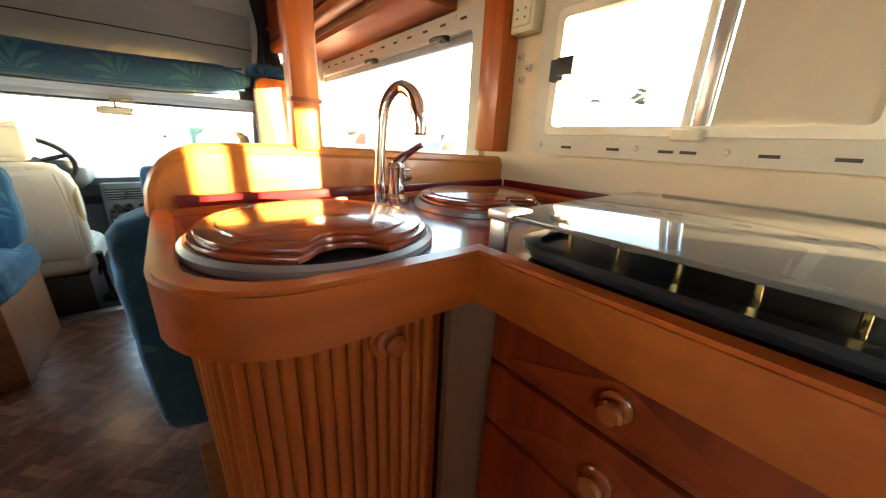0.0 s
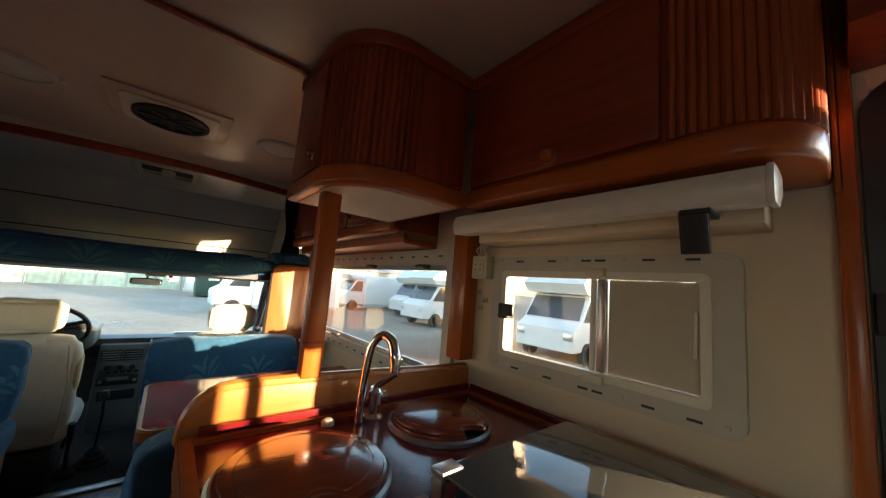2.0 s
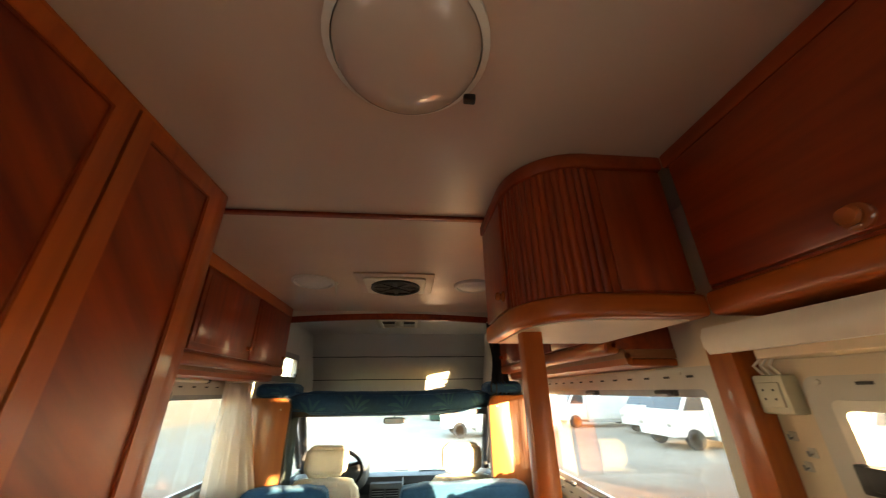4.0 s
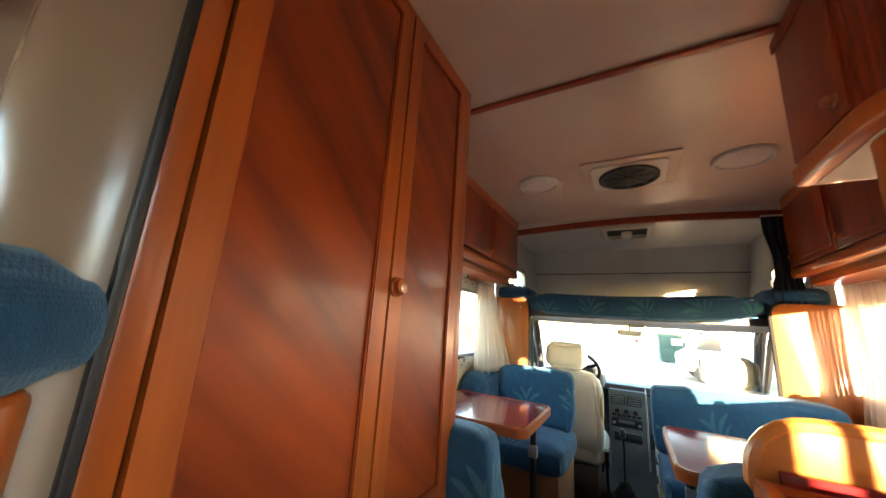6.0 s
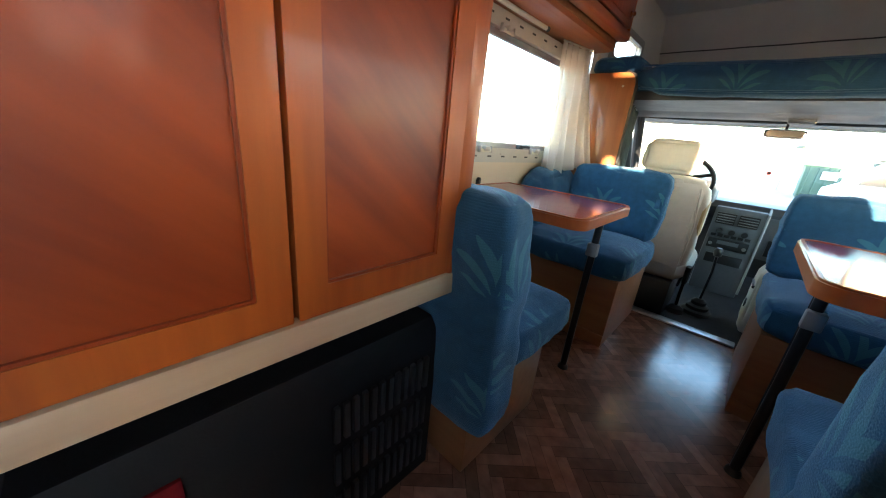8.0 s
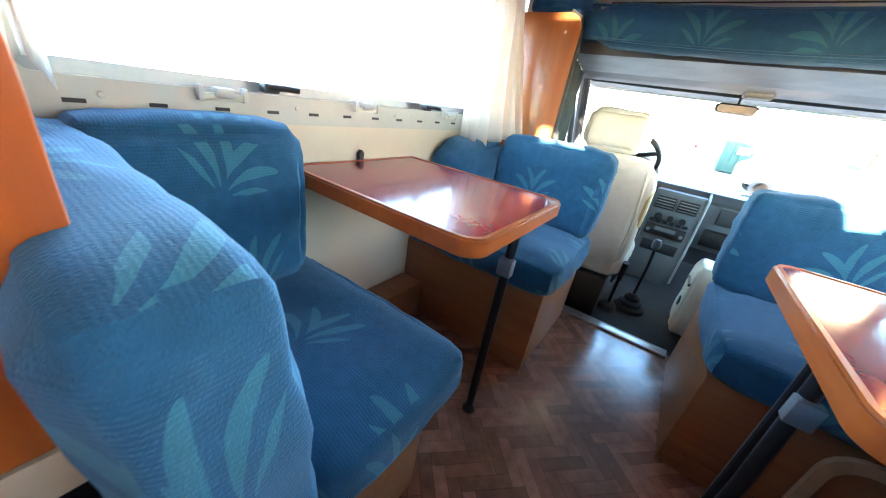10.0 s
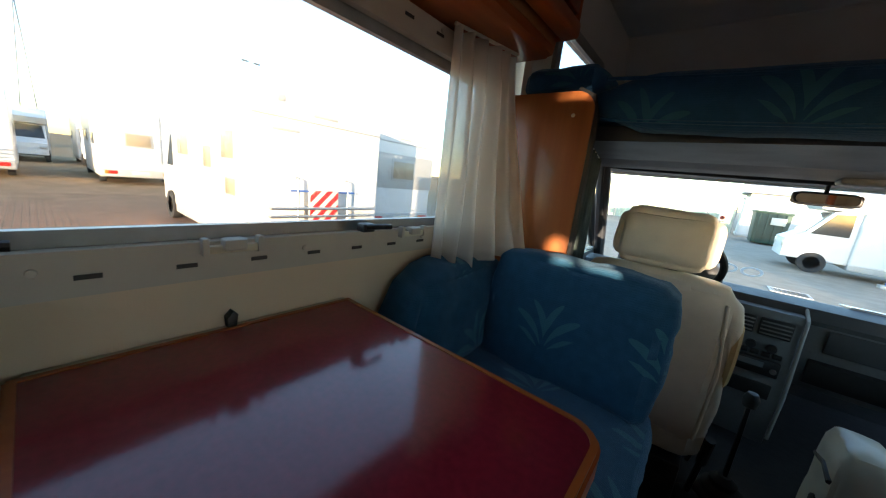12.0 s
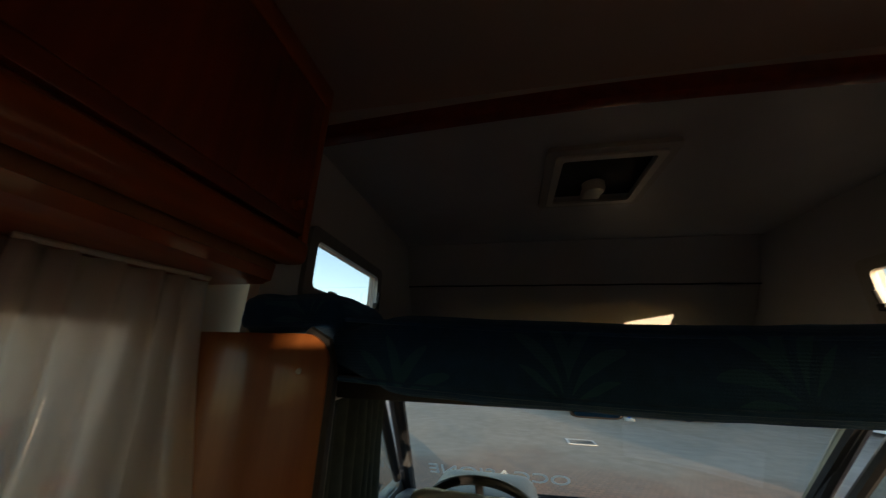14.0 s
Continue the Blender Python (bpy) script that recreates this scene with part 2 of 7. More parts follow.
BLUE_PLAIN = fabric_material("blue_headboard_cover", (0.014, 0.062, 0.115), (0.04, 0.16, 0.17), 0.9)
BLUE_PAD = fabric_material("blue_alcove_cover", (0.018, 0.080, 0.185), (0.05, 0.20, 0.23))
CREAM = mat("cream_vinyl", (0.62, 0.57, 0.46), 0.5, 0, 0.05, 30, 0.15, 240, 0.4)
TAN = mat("tan_seat_side", (0.50, 0.36, 0.17), 0.7, 0, 0.1, 30)
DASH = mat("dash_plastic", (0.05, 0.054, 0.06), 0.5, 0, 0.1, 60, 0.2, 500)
DASH_LIGHT = mat("dash_grey", (0.15, 0.16, 0.17), 0.5, 0, 0.08, 60, 0.2, 500)
BLACK = mat("black_plastic", (0.018, 0.018, 0.019), 0.45, 0, 0.2, 40, 0.1, 300)
BLACK_METAL = mat("black_painted_metal", (0.022, 0.022, 0.025), 0.3, 0.4, 0.2, 30)
HEATER_BLACK = mat("matt_black_enamel", (0.008, 0.007, 0.007), 0.6, 0, 0.2, 30, 0.1, 200, 0.2)
RUBBER = mat("rubber_mat", (0.03, 0.031, 0.034), 0.75, 0, 0.25, 25, 0.3, 90)
CHROME = mat("chrome", (0.86, 0.85, 0.83), 0.09, 1.0, 0.03, 20)
ALU = mat("brushed_aluminium", (0.62, 0.62, 0.62), 0.35, 1.0, 0.1, 60)
STEEL = mat("grey_metal_trim", (0.36, 0.36, 0.36), 0.4, 0.8, 0.1, 30)
WHITE_PL = mat("white_plastic", (0.72, 0.66, 0.54), 0.35, 0, 0.04, 30)
IVORY = mat("ivory_plastic", (0.66, 0.60, 0.44), 0.4, 0, 0.05, 30)
SCREW = mat("screw_cap", (0.55, 0.5, 0.42), 0.4, 0.3)
FLOOR = parquet_material("parquet_vinyl")
GREY_CLOTH = mat("grey_curtain_cloth", (0.055, 0.058, 0.06), 0.95, 0, 0.2, 30, 0.3, 300, 0.1)
GREEN_CLOTH = mat("dark_green_cloth", (0.045, 0.060, 0.056), 0.9, 0, 0.2, 30, 0.3, 300, 0.15)
SHEER = sheer_material("white_sheer", (0.84, 0.79, 0.71), 0.24)
SCREEN_NET = sheer_material("fly_screen_thread", (0.5, 0.48, 0.42), 0.2)
GLASS = glass_material("window_acrylic", (0.76, 0.75, 0.72), 0.9, 0.03)
GLASS_WS = glass_material("windscreen_glass", (0.80, 0.84, 0.80), 0.9, 0.015)
HOB_GLASS = mat("hob_cover_glass", (0.10, 0.10, 0.085), 0.06, 0, 0.04, 10, 0, 0, 0.6, 0.6)
MIRROR = mat("mirror", (0.8, 0.8, 0.8), 0.03, 1.0, 0.02)
SPEAKER = mat("speaker_grille", (0.60, 0.565, 0.52), 0.5, 0, 0.05, 90, 0.4, 600)
LAMP_DOME = mat("lamp_dome", (0.52, 0.40, 0.31), 0.22, 0, 0.03, 10, 0, 0, 0.5, 0.3)
BODY_WHITE = mat("vehicle_white_paint", (0.72, 0.72, 0.70), 0.35, 0, 0.05, 3, 0, 0, 0.5, 0.2)
BODY_GREY = mat("vehicle_grey_plastic", (0.42, 0.42, 0.40), 0.5, 0, 0.06, 6)
TYRE = mat("tyre", (0.025, 0.025, 0.025), 0.85, 0, 0.2, 20)
RIM = mat("wheel_rim", (0.5, 0.5, 0.5), 0.4, 0.6)
SHADE_GLASS = mat("cream_shade_behind_glass", (0.36, 0.29, 0.20), 0.12, 0, 0.06, 6)
CAR_GLASS = mat("dark_vehicle_glass", (0.035, 0.045, 0.05), 0.06, 0, 0.1, 3, 0, 0, 0.6)
RED_LAMP = mat("red_lamp_lens", (0.5, 0.02, 0.015), 0.2)
AMBER_LAMP = mat("amber_lamp_lens", (0.7, 0.22, 0.02), 0.2)
CONTAINER_GREY = mat("pale_container_paint", (0.50, 0.51, 0.50), 0.6, 0, 0.1, 2)
RED_PAINT = mat("red_stripe", (0.55, 0.03, 0.03), 0.5)
GREEN_NET = mat("green_fence_net", (0.42, 0.50, 0.40), 0.8, 0, 0.2, 3)
BLUE_POST = mat("blue_paint", (0.03, 0.13, 0.45), 0.4)
LEAVES = mat("conifer_needles", (0.055, 0.075, 0.035), 0.85, 0, 0.35, 1.2)
BARK = mat("bark", (0.10, 0.07, 0.05), 0.9, 0, 0.25, 6)
ROOF_TILE = mat("roof_tile", (0.28, 0.14, 0.10), 0.8, 0, 0.2, 2)
PLASTER = mat("plaster", (0.55, 0.50, 0.42), 0.85, 0, 0.1, 1)
PAVER = mat("red_paver", (0.31, 0.15, 0.095), 0.85, 0, 0.2, 30, 0.4, 200, 0.2, 0, (0.17, 0.085, 0.06))


# ---- building helpers ----
def part(name, bm, material, parent=None, label="", smooth=35, kind=""):
    """Link a bmesh, given in world coordinates, as ONE mesh object under its thing or part."""
    me = bpy.data.meshes.new(name)
    base = Vector((0, 0, 0))
    p = parent
    while p is not None:
        base += p.location
        p = p.parent
    bmesh.ops.translate(bm, verts=bm.verts, vec=-base)
    bm.normal_update()
    bm.to_mesh(me)
    bm.free()
    if smooth:
        me.polygons.foreach_set("use_smooth", [True] * len(me.polygons))
        me.set_sharp_from_angle(angle=radians(smooth))
    me.materials.append(material)
    ob = new(name, me)
    ob.parent = parent
    if label:
        tagged(ob, label)
    if kind:
        tagged(ob, kind=kind)
    return ob


def thing(name, x, y, z, label, category, group="", kind=""):
    ob = new(name)
    ob.empty_display_size = 0.05
    ob.location = (x, y, z)
    return tagged(ob, label, category, group, kind)


def shifted(ob, dx=0.0, dy=0.0, dz=0.0):
    """Move a finished thing with all its parts."""
    ob.location += Vector((dx, dy, dz))
    return ob


def curved(points, radii, n=5):
    """A smooth curve through the points, with the radii carried along."""
    P = [Vector(p) for p in points]
    P = [P[0] * 2 - P[1]] + P + [P[-1] * 2 - P[-2]]
    pts, rad = [], []
    for i in range(1, len(P) - 2):
        a, b, c, d = P[i - 1:i + 3]
        for q in range(n):
            t = q / n
            pts.append(0.5 * (2 * b + (c - a) * t + (2 * a - 5 * b + 4 * c - d) * t ** 2 + (3 * b - a - 3 * c + d) * t ** 3))
            rad.append(radii[i - 1] + (radii[i] - radii[i - 1]) * t)
    return pts + [P[-2]], rad + [radii[-1]]


def box(x0, x1, y0, y1, z0, z1, bevel=0.0, seg=2, bm=None):
    """A box, with rounded edges if bevel is given."""
    own = bmesh.new()
    bmesh.ops.create_cube(own, size=1)
    for v in own.verts:
        v.co = Vector(((x0 + x1) / 2 + v.co.x * (x1 - x0), (y0 + y1) / 2 + v.co.y * (y1 - y0), (z0 + z1) / 2 + v.co.z * (z1 - z0)))
    if bevel:
        bmesh.ops.bevel(own, geom=own.edges[:], offset=min(bevel, 0.49 * min(x1 - x0, y1 - y0, z1 - z0)), segments=seg, affect="EDGES", profile=0.5)
    if bm is None:
        return own
    return merge(bm, own)


def merge(bm, other):
    me = bpy.data.meshes.new("tmp")
    other.to_mesh(me)
    other.free()
    bm.from_mesh(me)
    bpy.data.meshes.remove(me)
    return bm


def prism(outline, axis, a, b, bevel=0.0, seg=2, bm=None):
    """An outline of (u, v) points drawn out along an axis from a to b: x takes (y, z), y takes (x, z), z takes (x, y)."""
    own = bmesh.new()
    put = {"x": lambda u, v, w: (w, u, v), "y": lambda u, v, w: (u, w, v), "z": lambda u, v, w: (u, v, w)}[axis]
    lo, hi = [own.verts.new(put(u, v, a)) for u, v in outline], [own.verts.new(put(u, v, b)) for u, v in outline]
    n = len(outline)
    own.faces.new(lo)
    own.faces.new(hi[::-1])
    for i in range(n):
        own.faces.new((lo[i], hi[i], hi[(i + 1) % n], lo[(i + 1) % n]))
    bmesh.ops.recalc_face_normals(own, faces=own.faces)
    if bevel:
        flat = [e for e in own.edges if (e.verts[0] in lo) == (e.verts[1] in lo)]
        bmesh.ops.bevel(own, geom=flat, offset=bevel, segments=seg, affect="EDGES", profile=0.5)
    return own if bm is None else merge(bm, own)


def rounded(x0, x1, y0, y1, r, n=6, corners=(1, 1, 1, 1)):
    """The outline of a rectangle with rounded corners, anticlockwise from the lower left; r or 0 for each corner."""
    out = []
    for k, (cx, cy) in enumerate(((x0, y0), (x1, y0), (x1, y1), (x0, y1))):
        rr = r * corners[k]
        sx, sy = (1 if cx == x0 else -1), (1 if cy == y0 else -1)
        if rr < 1e-6:
            out.append((cx, cy))
            continue
        ox, oy, start = cx + sx * rr, cy + sy * rr, 180 + 90 * k
        for i in range(n + 1):
            a = radians(start + 90 * i / n)
            out.append((ox + rr * math.cos(a), oy + rr * math.sin(a)))
    return out


def ring_frame(outer, inner, axis, a, b, bm=None):
    """A frame between two outlines of equal count, drawn out along an axis."""
    own = bmesh.new()
    put = {"x": lambda u, v, w: (w, u, v), "y": lambda u, v, w: (u, w, v), "z": lambda u, v, w: (u, v, w)}[axis]
    loops = [[own.verts.new(put(u, v, w)) for u, v in o] for o, w in ((outer, a), (outer, b), (inner, b), (inner, a))]
    n = len(outer)
    for k in range(4):
        p, q = loops[k], loops[(k + 1) % 4]
        for i in range(n):
            own.faces.new((p[i], p[(i + 1) % n], q[(i + 1) % n], q[i]))
    bmesh.ops.recalc_face_normals(own, faces=own.faces)
    return own if bm is None else merge(bm, own)


def lathe(profile, cx, cy, cz, axis="z", n=32, bm=None):
    """A profile of (radius, height) points turned about an axis through the place given."""
    own = bmesh.new()
    rows = []
    for r, h in profile:
        row = []
        for i in range(n):
            a = 2 * math.pi * i / n
            u, v = r * math.cos(a), r * math.sin(a)
            row.append(own.verts.new({"z": (cx + u, cy + v, cz + h), "x": (cx + h, cy + u, cz + v), "y": (cx + u, cy + h, cz + v)}[axis]))
        rows.append(row)
    for p, q in zip(rows, rows[1:]):
        for i in range(n):
            own.faces.new((p[i], p[(i + 1) % n], q[(i + 1) % n], q[i]))
    if profile[0][0] > 1e-5:
        own.faces.new(rows[0])
    if profile[-1][0] > 1e-5:
        own.faces.new(rows[-1][::-1])
    bmesh.ops.remove_doubles(own, verts=own.verts, dist=1e-5)
    bmesh.ops.recalc_face_normals(own, faces=own.faces)
    return own if bm is None else merge(bm, own)


def tube(points, r, n=10, bm=None):
    """A round bar along a line of points."""
    own = bmesh.new()
    pts = [Vector(p) for p in points]
    rows = []
    side = None
    for i, p in enumerate(pts):
        d = (pts[min(i + 1, len(pts) - 1)] - pts[max(i - 1, 0)]).normalized()
        if side is None:
            side = d.orthogonal().normalized()
        side = (side - d * side.dot(d)).normalized()
        up = d.cross(side)
        rad = r[i] if isinstance(r, (list, tuple)) else r
        rows.append([own.verts.new(p + rad * (side * math.cos(2 * math.pi * k / n) + up * math.sin(2 * math.pi * k / n))) for k in range(n)])
    for a, b in zip(rows, rows[1:]):
        for k in range(n):
            own.faces.new((a[k], a[(k + 1) % n], b[(k + 1) % n], b[k]))
    own.faces.new(rows[0][::-1])
    own.faces.new(rows[-1])
    bmesh.ops.recalc_face_normals(own, faces=own.faces)
    return own if bm is None else merge(bm, own)


def cushion(x0, x1, y0, y1, z0, z1, r=0.035, puff=0.012, seed=0, lean=None, wrinkle=0.006, cuts=11):
    """A stuffed cushion: rounded edges, swollen faces and a few folds. lean: (dx, dy) by which the top is shifted."""
    bm = bmesh.new()
    bmesh.ops.create_cube(bm, size=2)
    bmesh.ops.subdivide_edges(bm, edges=bm.edges[:], cuts=cuts, use_grid_fill=True)
    c = Vector(((x0 + x1) / 2, (y0 + y1) / 2, (z0 + z1) / 2))
    h = Vector(((x1 - x0) / 2, (y1 - y0) / 2, (z1 - z0) / 2))
    r = min(r, 0.95 * min(h))
    for v in bm.verts:
        u = v.co.copy()
        p = Vector((u.x * h.x, u.y * h.y, u.z * h.z))
        core = Vector([max(-(h[i] - r), min(h[i] - r, p[i])) for i in range(3)])
        d = p - core
        if d.length > 1e-6:
            p = core + d.normalized() * r
        n = d.normalized() if d.length > 1e-6 else Vector((0, 0, 0))
        swell = puff * (1 - u.x ** 4) * (1 - u.y ** 4) if abs(u.z) > 0.99 else puff * (1 - u.z ** 4) * ((1 - u.x ** 4) if abs(u.x) < 0.99 else (1 - u.y ** 4))
        w = wrinkle * noise.noise((p + c) * 9 + Vector((seed * 7.1, 0, 0))) + wrinkle * 0.6 * noise.noise((p + c) * 24 + Vector((0, seed * 3.3, 0)))
        p += n * (swell + w)
        q = p + c
        if lean:
            t = (q.z - z0) / (z1 - z0)
            q.x += lean[0] * t
            q.y += lean[1] * t
        v.co = q
    bmesh.ops.recalc_face_normals(bm, faces=bm.faces)
    return bm


def text_mesh(body, size, m, material, parent, name="lettering"):
    """Words with the built-in font, as a mesh, laid at the pose m."""
    cu = bpy.data.curves.new("words", "FONT")
    cu.body, cu.size, cu.align_x, cu.align_y, cu.extrude = body, size, "CENTER", "CENTER", 0.0015
    ob = bpy.data.objects.new("words", cu)
    me = bpy.data.meshes.new_from_object(ob)
    bpy.data.objects.remove(ob)
    bm = bmesh.new()
    bm.from_mesh(me)
    bpy.data.meshes.remove(me)
    bmesh.ops.transform(bm, matrix=m, verts=bm.verts)
    return part(name, bm, material, parent, smooth=0)


def wall_with_holes(u0, u1, v0, v1, holes, axis, a, b):
    """A wall board from u0, v0 to u1, v1 of thickness a to b, with rectangular openings right through (u0, u1, v0, v1)."""
    us = sorted({u0, u1, *[h for o in holes for h in o[:2]]})
    vs = sorted({v0, v1, *[h for o in holes for h in o[2:]]})
    own = bmesh.new()
    put = {"x": lambda u, v, w: (w, u, v), "y": lambda u, v, w: (u, w, v), "z": lambda u, v, w: (u, v, w)}[axis]
    solid = {}
    for i in range(len(us) - 1):
        for j in range(len(vs) - 1):
            cu, cv = (us[i] + us[i + 1]) / 2, (vs[j] + vs[j + 1]) / 2
            solid[i, j] = not any(o[0] < cu < o[1] and o[2] < cv < o[3] for o in holes)
    cache = {}

    def vert(i, j, k):
        if (i, j, k) not in cache:
            cache[i, j, k] = own.verts.new(put(us[i], vs[j], (a, b)[k]))
        return cache[i, j, k]
    for (i, j), s in solid.items():
        if not s:
            continue
        for k in (0, 1):
            own.faces.new([vert(i, j, k), vert(i + 1, j, k), vert(i + 1, j + 1, k), vert(i, j + 1, k)])
        for (di, dj), (p, q) in (((-1, 0), ((i, j), (i, j + 1))), ((1, 0), ((i + 1, j), (i + 1, j + 1))), ((0, -1), ((i, j), (i + 1, j))), ((0, 1), ((i, j + 1), (i + 1, j + 1)))):
            if not solid.get((i + di, j + dj), False):
                own.faces.new([vert(*p, 0), vert(*q, 0), vert(*q, 1), vert(*p, 1)])
    bmesh.ops.recalc_face_normals(own, faces=own.faces)
    return own


def structure(name, bm, material, label, category="wall", smooth=35):
    ob = part(name, bm, material, None, "", smooth)
    return tagged(ob, label, category, "", "structure")


# ---- the shell of the vehicle ----
LW, RW, CEILING, REAR, STEP = -1.015, 1.035, 1.925, -1.55, 2.76
structure("floor", box(LW - 0.035, RW + 0.035, REAR, STEP, -0.06, 0.0), FLOOR, "dark herringbone parquet-print vinyl floor of the camper", "floor")
structure("floor_cab", box(-0.95, 0.95, STEP, 4.46, -0.10, -0.03), RUBBER, "black rubber cab floor mat", "floor")
structure("wall_left", wall_with_holes(REAR, 2.86, -0.06, CEILING, [(1.17, 2.62, 0.865, 1.345), (-1.0, -0.05, 0.95, 1.5)], "x", LW - 0.035, LW), WALL, "cream laminated side wall with a wide window", "wall")
structure("wall_right", wall_with_holes(REAR, 2.86, -0.06, CEILING, [(1.17, 2.64, 0.865, 1.345), (0.285, 0.85, 1.038, 1.31), (-0.62, 0.05, -0.06, 1.66)], "x", RW, RW + 0.035), WALL, "cream laminated side wall with windows and the entrance", "wall")
structure("wall_rear", wall_with_holes(LW - 0.035, RW + 0.035, -0.06, CEILING, [], "y", REAR - 0.035, REAR), WALL, "cream rear wall behind the walker", "wall")
structure("ceiling", wall_with_holes(LW - 0.035, RW + 0.035, REAR - 0.035, STEP + 0.03, [], "z", CEILING, CEILING + 0.05), CEIL, "off-white vinyl ceiling", "ceiling")
for i, y in enumerate((0.02, 1.215)):
    structure("trim_ceiling_%d" % (i + 1), box(-0.762 if y > 1 else -0.4, 0.40 if y > 1 else 0.84, y - 0.012, y + 0.012, CEILING - (0.012 if y > 1 else 0.003), CEILING - 0.0005, 0.002), CHERRY if y > 1 else BEIGE_WOOD, "narrow brown joint strip across the ceiling", "trim")

# the beam over the passage to the cab, slightly arched
arch = [(-0.93 + 1.86 * i / 16, 1.825 + 0.04 * math.sin(math.pi * i / 16)) for i in range(17)]
structure("beam", prism(arch + [(u, v + 0.045) for u, v in arch[::-1]], "y", STEP - 0.005, STEP + 0.03, 0.004), CHERRY_Y, "dark cherry strip arched above the alcove opening", "beam")
fill = arch + [(0.93, CEILING), (-0.93, CEILING)]
structure("wall_over_beam", prism([(u, v + (0.045 if i < 17 else 0)) for i, (u, v) in enumerate(fill)], "y", STEP + 0.002, STEP + 0.028), ALCOVE, "pale lining above the arched beam", "wall")

# ---- alcove over the cab ----
AZ, AF = 1.935, 3.93
structure("ceiling_alcove", wall_with_holes(-0.97, 0.97, STEP + 0.03, AF + 0.02, [(-0.16, 0.16, 3.07, 3.41)], "z", AZ, AZ + 0.04), ALCOVE, "pale vinyl alcove ceiling with a roof hatch", "ceiling")
for s, nm in ((-1, "wall_alcove_left"), (1, "wall_alcove_right")):
    structure(nm, wall_with_holes(STEP + 0.03, 4.22, 1.19, AZ + 0.04, [(2.98, 3.50, 1.47, 1.63)], "x", min(s * 0.95, s * 0.98), max(s * 0.95, s * 0.98)), ALCOVE, "pale padded alcove side with a slit window", "wall")
structure("wall_alcove_front", prism([(AF, AZ + 0.04), (AF + 0.12, 1.70), (AF + 0.26, 1.46), (AF + 0.30, 1.19), (AF + 0.34, 1.19), (AF + 0.30, 1.48), (AF + 0.16, 1.72), (AF + 0.04, AZ + 0.04)], "x", -0.95, 0.95, 0.0), ALCOVE, "pale padded sloping alcove front", "wall")
for i, (y, z) in enumerate(((AF - 0.004, AZ - 0.006), (AF + 0.105, 1.70), (AF + 0.24, 1.47))):
    structure("trim_alcove_%d" % (i + 1), tube([(-0.95 + 0.19 * k, y, z + 0.002 * (k % 2)) for k in range(11)], 0.0045, 8), FRAME_DARK if i else ALCOVE, "sewn seam of the alcove lining", "trim")
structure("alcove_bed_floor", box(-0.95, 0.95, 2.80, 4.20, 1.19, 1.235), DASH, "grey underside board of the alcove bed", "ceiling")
pad = thing("alcove_bolster", 0, 2.75, 1.21, "blue leaf-print padded bolster along the alcove bed's edge", "bolster")


def bolster(x0, x1, y, z0, z1, seed):
    """A long soft roll that sags a little in the middle."""
    bm = bmesh.new()
    n, k = 40, 16
    rows = []
    for i in range(n + 1):
        t = i / n
        x = x0 + (x1 - x0) * t
        sag = -0.022 * math.sin(math.pi * t)
        end = min(1.0, 6 * t + 0.35, 6 * (1 - t) + 0.35)
        row = []
        for j in range(k):
            a = 2 * math.pi * j / k
            ca, sa = math.cos(a), math.sin(a)
            ca, sa = math.copysign(abs(ca) ** 0.6, ca), math.copysign(abs(sa) ** 0.6, sa)
            w = 1 + 0.05 * noise.noise((x * 6, a, seed)) + 0.03 * noise.noise((x * 17, a * 2, seed + 3))
            row.append(bm.verts.new((x, y + 0.055 * ca * w * end, (z0 + z1) / 2 + sag + (z1 - z0) / 2 * sa * w * end)))
        rows.append(row)
    for a, b in zip(rows, rows[1:]):
        for j in range(k):
            bm.faces.new((a[j], a[(j + 1) % k], b[(j + 1) % k], b[j]))
    bm.faces.new(rows[0][::-1])
    bm.faces.new(rows[-1])
    bmesh.ops.recalc_face_normals(bm, faces=bm.faces)
    return bm


part("bolster_cover", bolster(-0.70, 0.66, 2.75, 1.215, 1.368, 1), BLUE_PAD, pad)
for zz, yy in ((1.235, 2.700), (1.345, 2.702)):
    part("piping", tube([(-0.66 + 1.28 * i / 20, yy, zz - 0.022 * math.sin(math.pi * i / 20)) for i in range(21)], 0.005, 6), BLUE_PAD, pad)
mattress = thing("alcove_mattress", 0, 3.4, 1.235, "blue covered mattress lying in the alcove", "mattress")
part("mattress_cover", cushion(-0.93, 0.93, 2.83, 4.05, 1.236, 1.34, 0.03, 0.01, 4), BLUE_PAD, mattress)

# hatch in the alcove roof
hatch = thing("roof_hatch", 0.0, 3.24, AZ, "square roof hatch with a pale frame and dark fly screen", "roof hatch")
part("hatch_frame", ring_frame(rounded(-0.20, 0.20, 3.03, 3.45, 0.02, 4), rounded(-0.15, 0.15, 3.08, 3.40, 0.012, 4), "z", AZ - 0.018, AZ - 0.001), FRAME, hatch)
part("inner_rim", ring_frame(rounded(-0.17, 0.17, 3.06, 3.42, 0.015, 4), rounded(-0.145, 0.145, 3.085, 3.395, 0.012, 4), "z", AZ - 0.026, AZ - 0.018), WHITE_PL, hatch)
part("fly_screen", box(-0.157, 0.157, 3.073, 3.407, AZ + 0.012, AZ + 0.018), FRAME_DARK, hatch)
part("winder", lathe([(0.0, -0.03), (0.035, -0.028), (0.042, -0.015), (0.042, 0.01)], 0.0, 3.31, AZ, "z", 20, box(-0.035, 0.035, 3.31, 3.385, AZ - 0.02, AZ + 0.012, 0.004)), WHITE_PL, hatch, "pale round hatch winder")

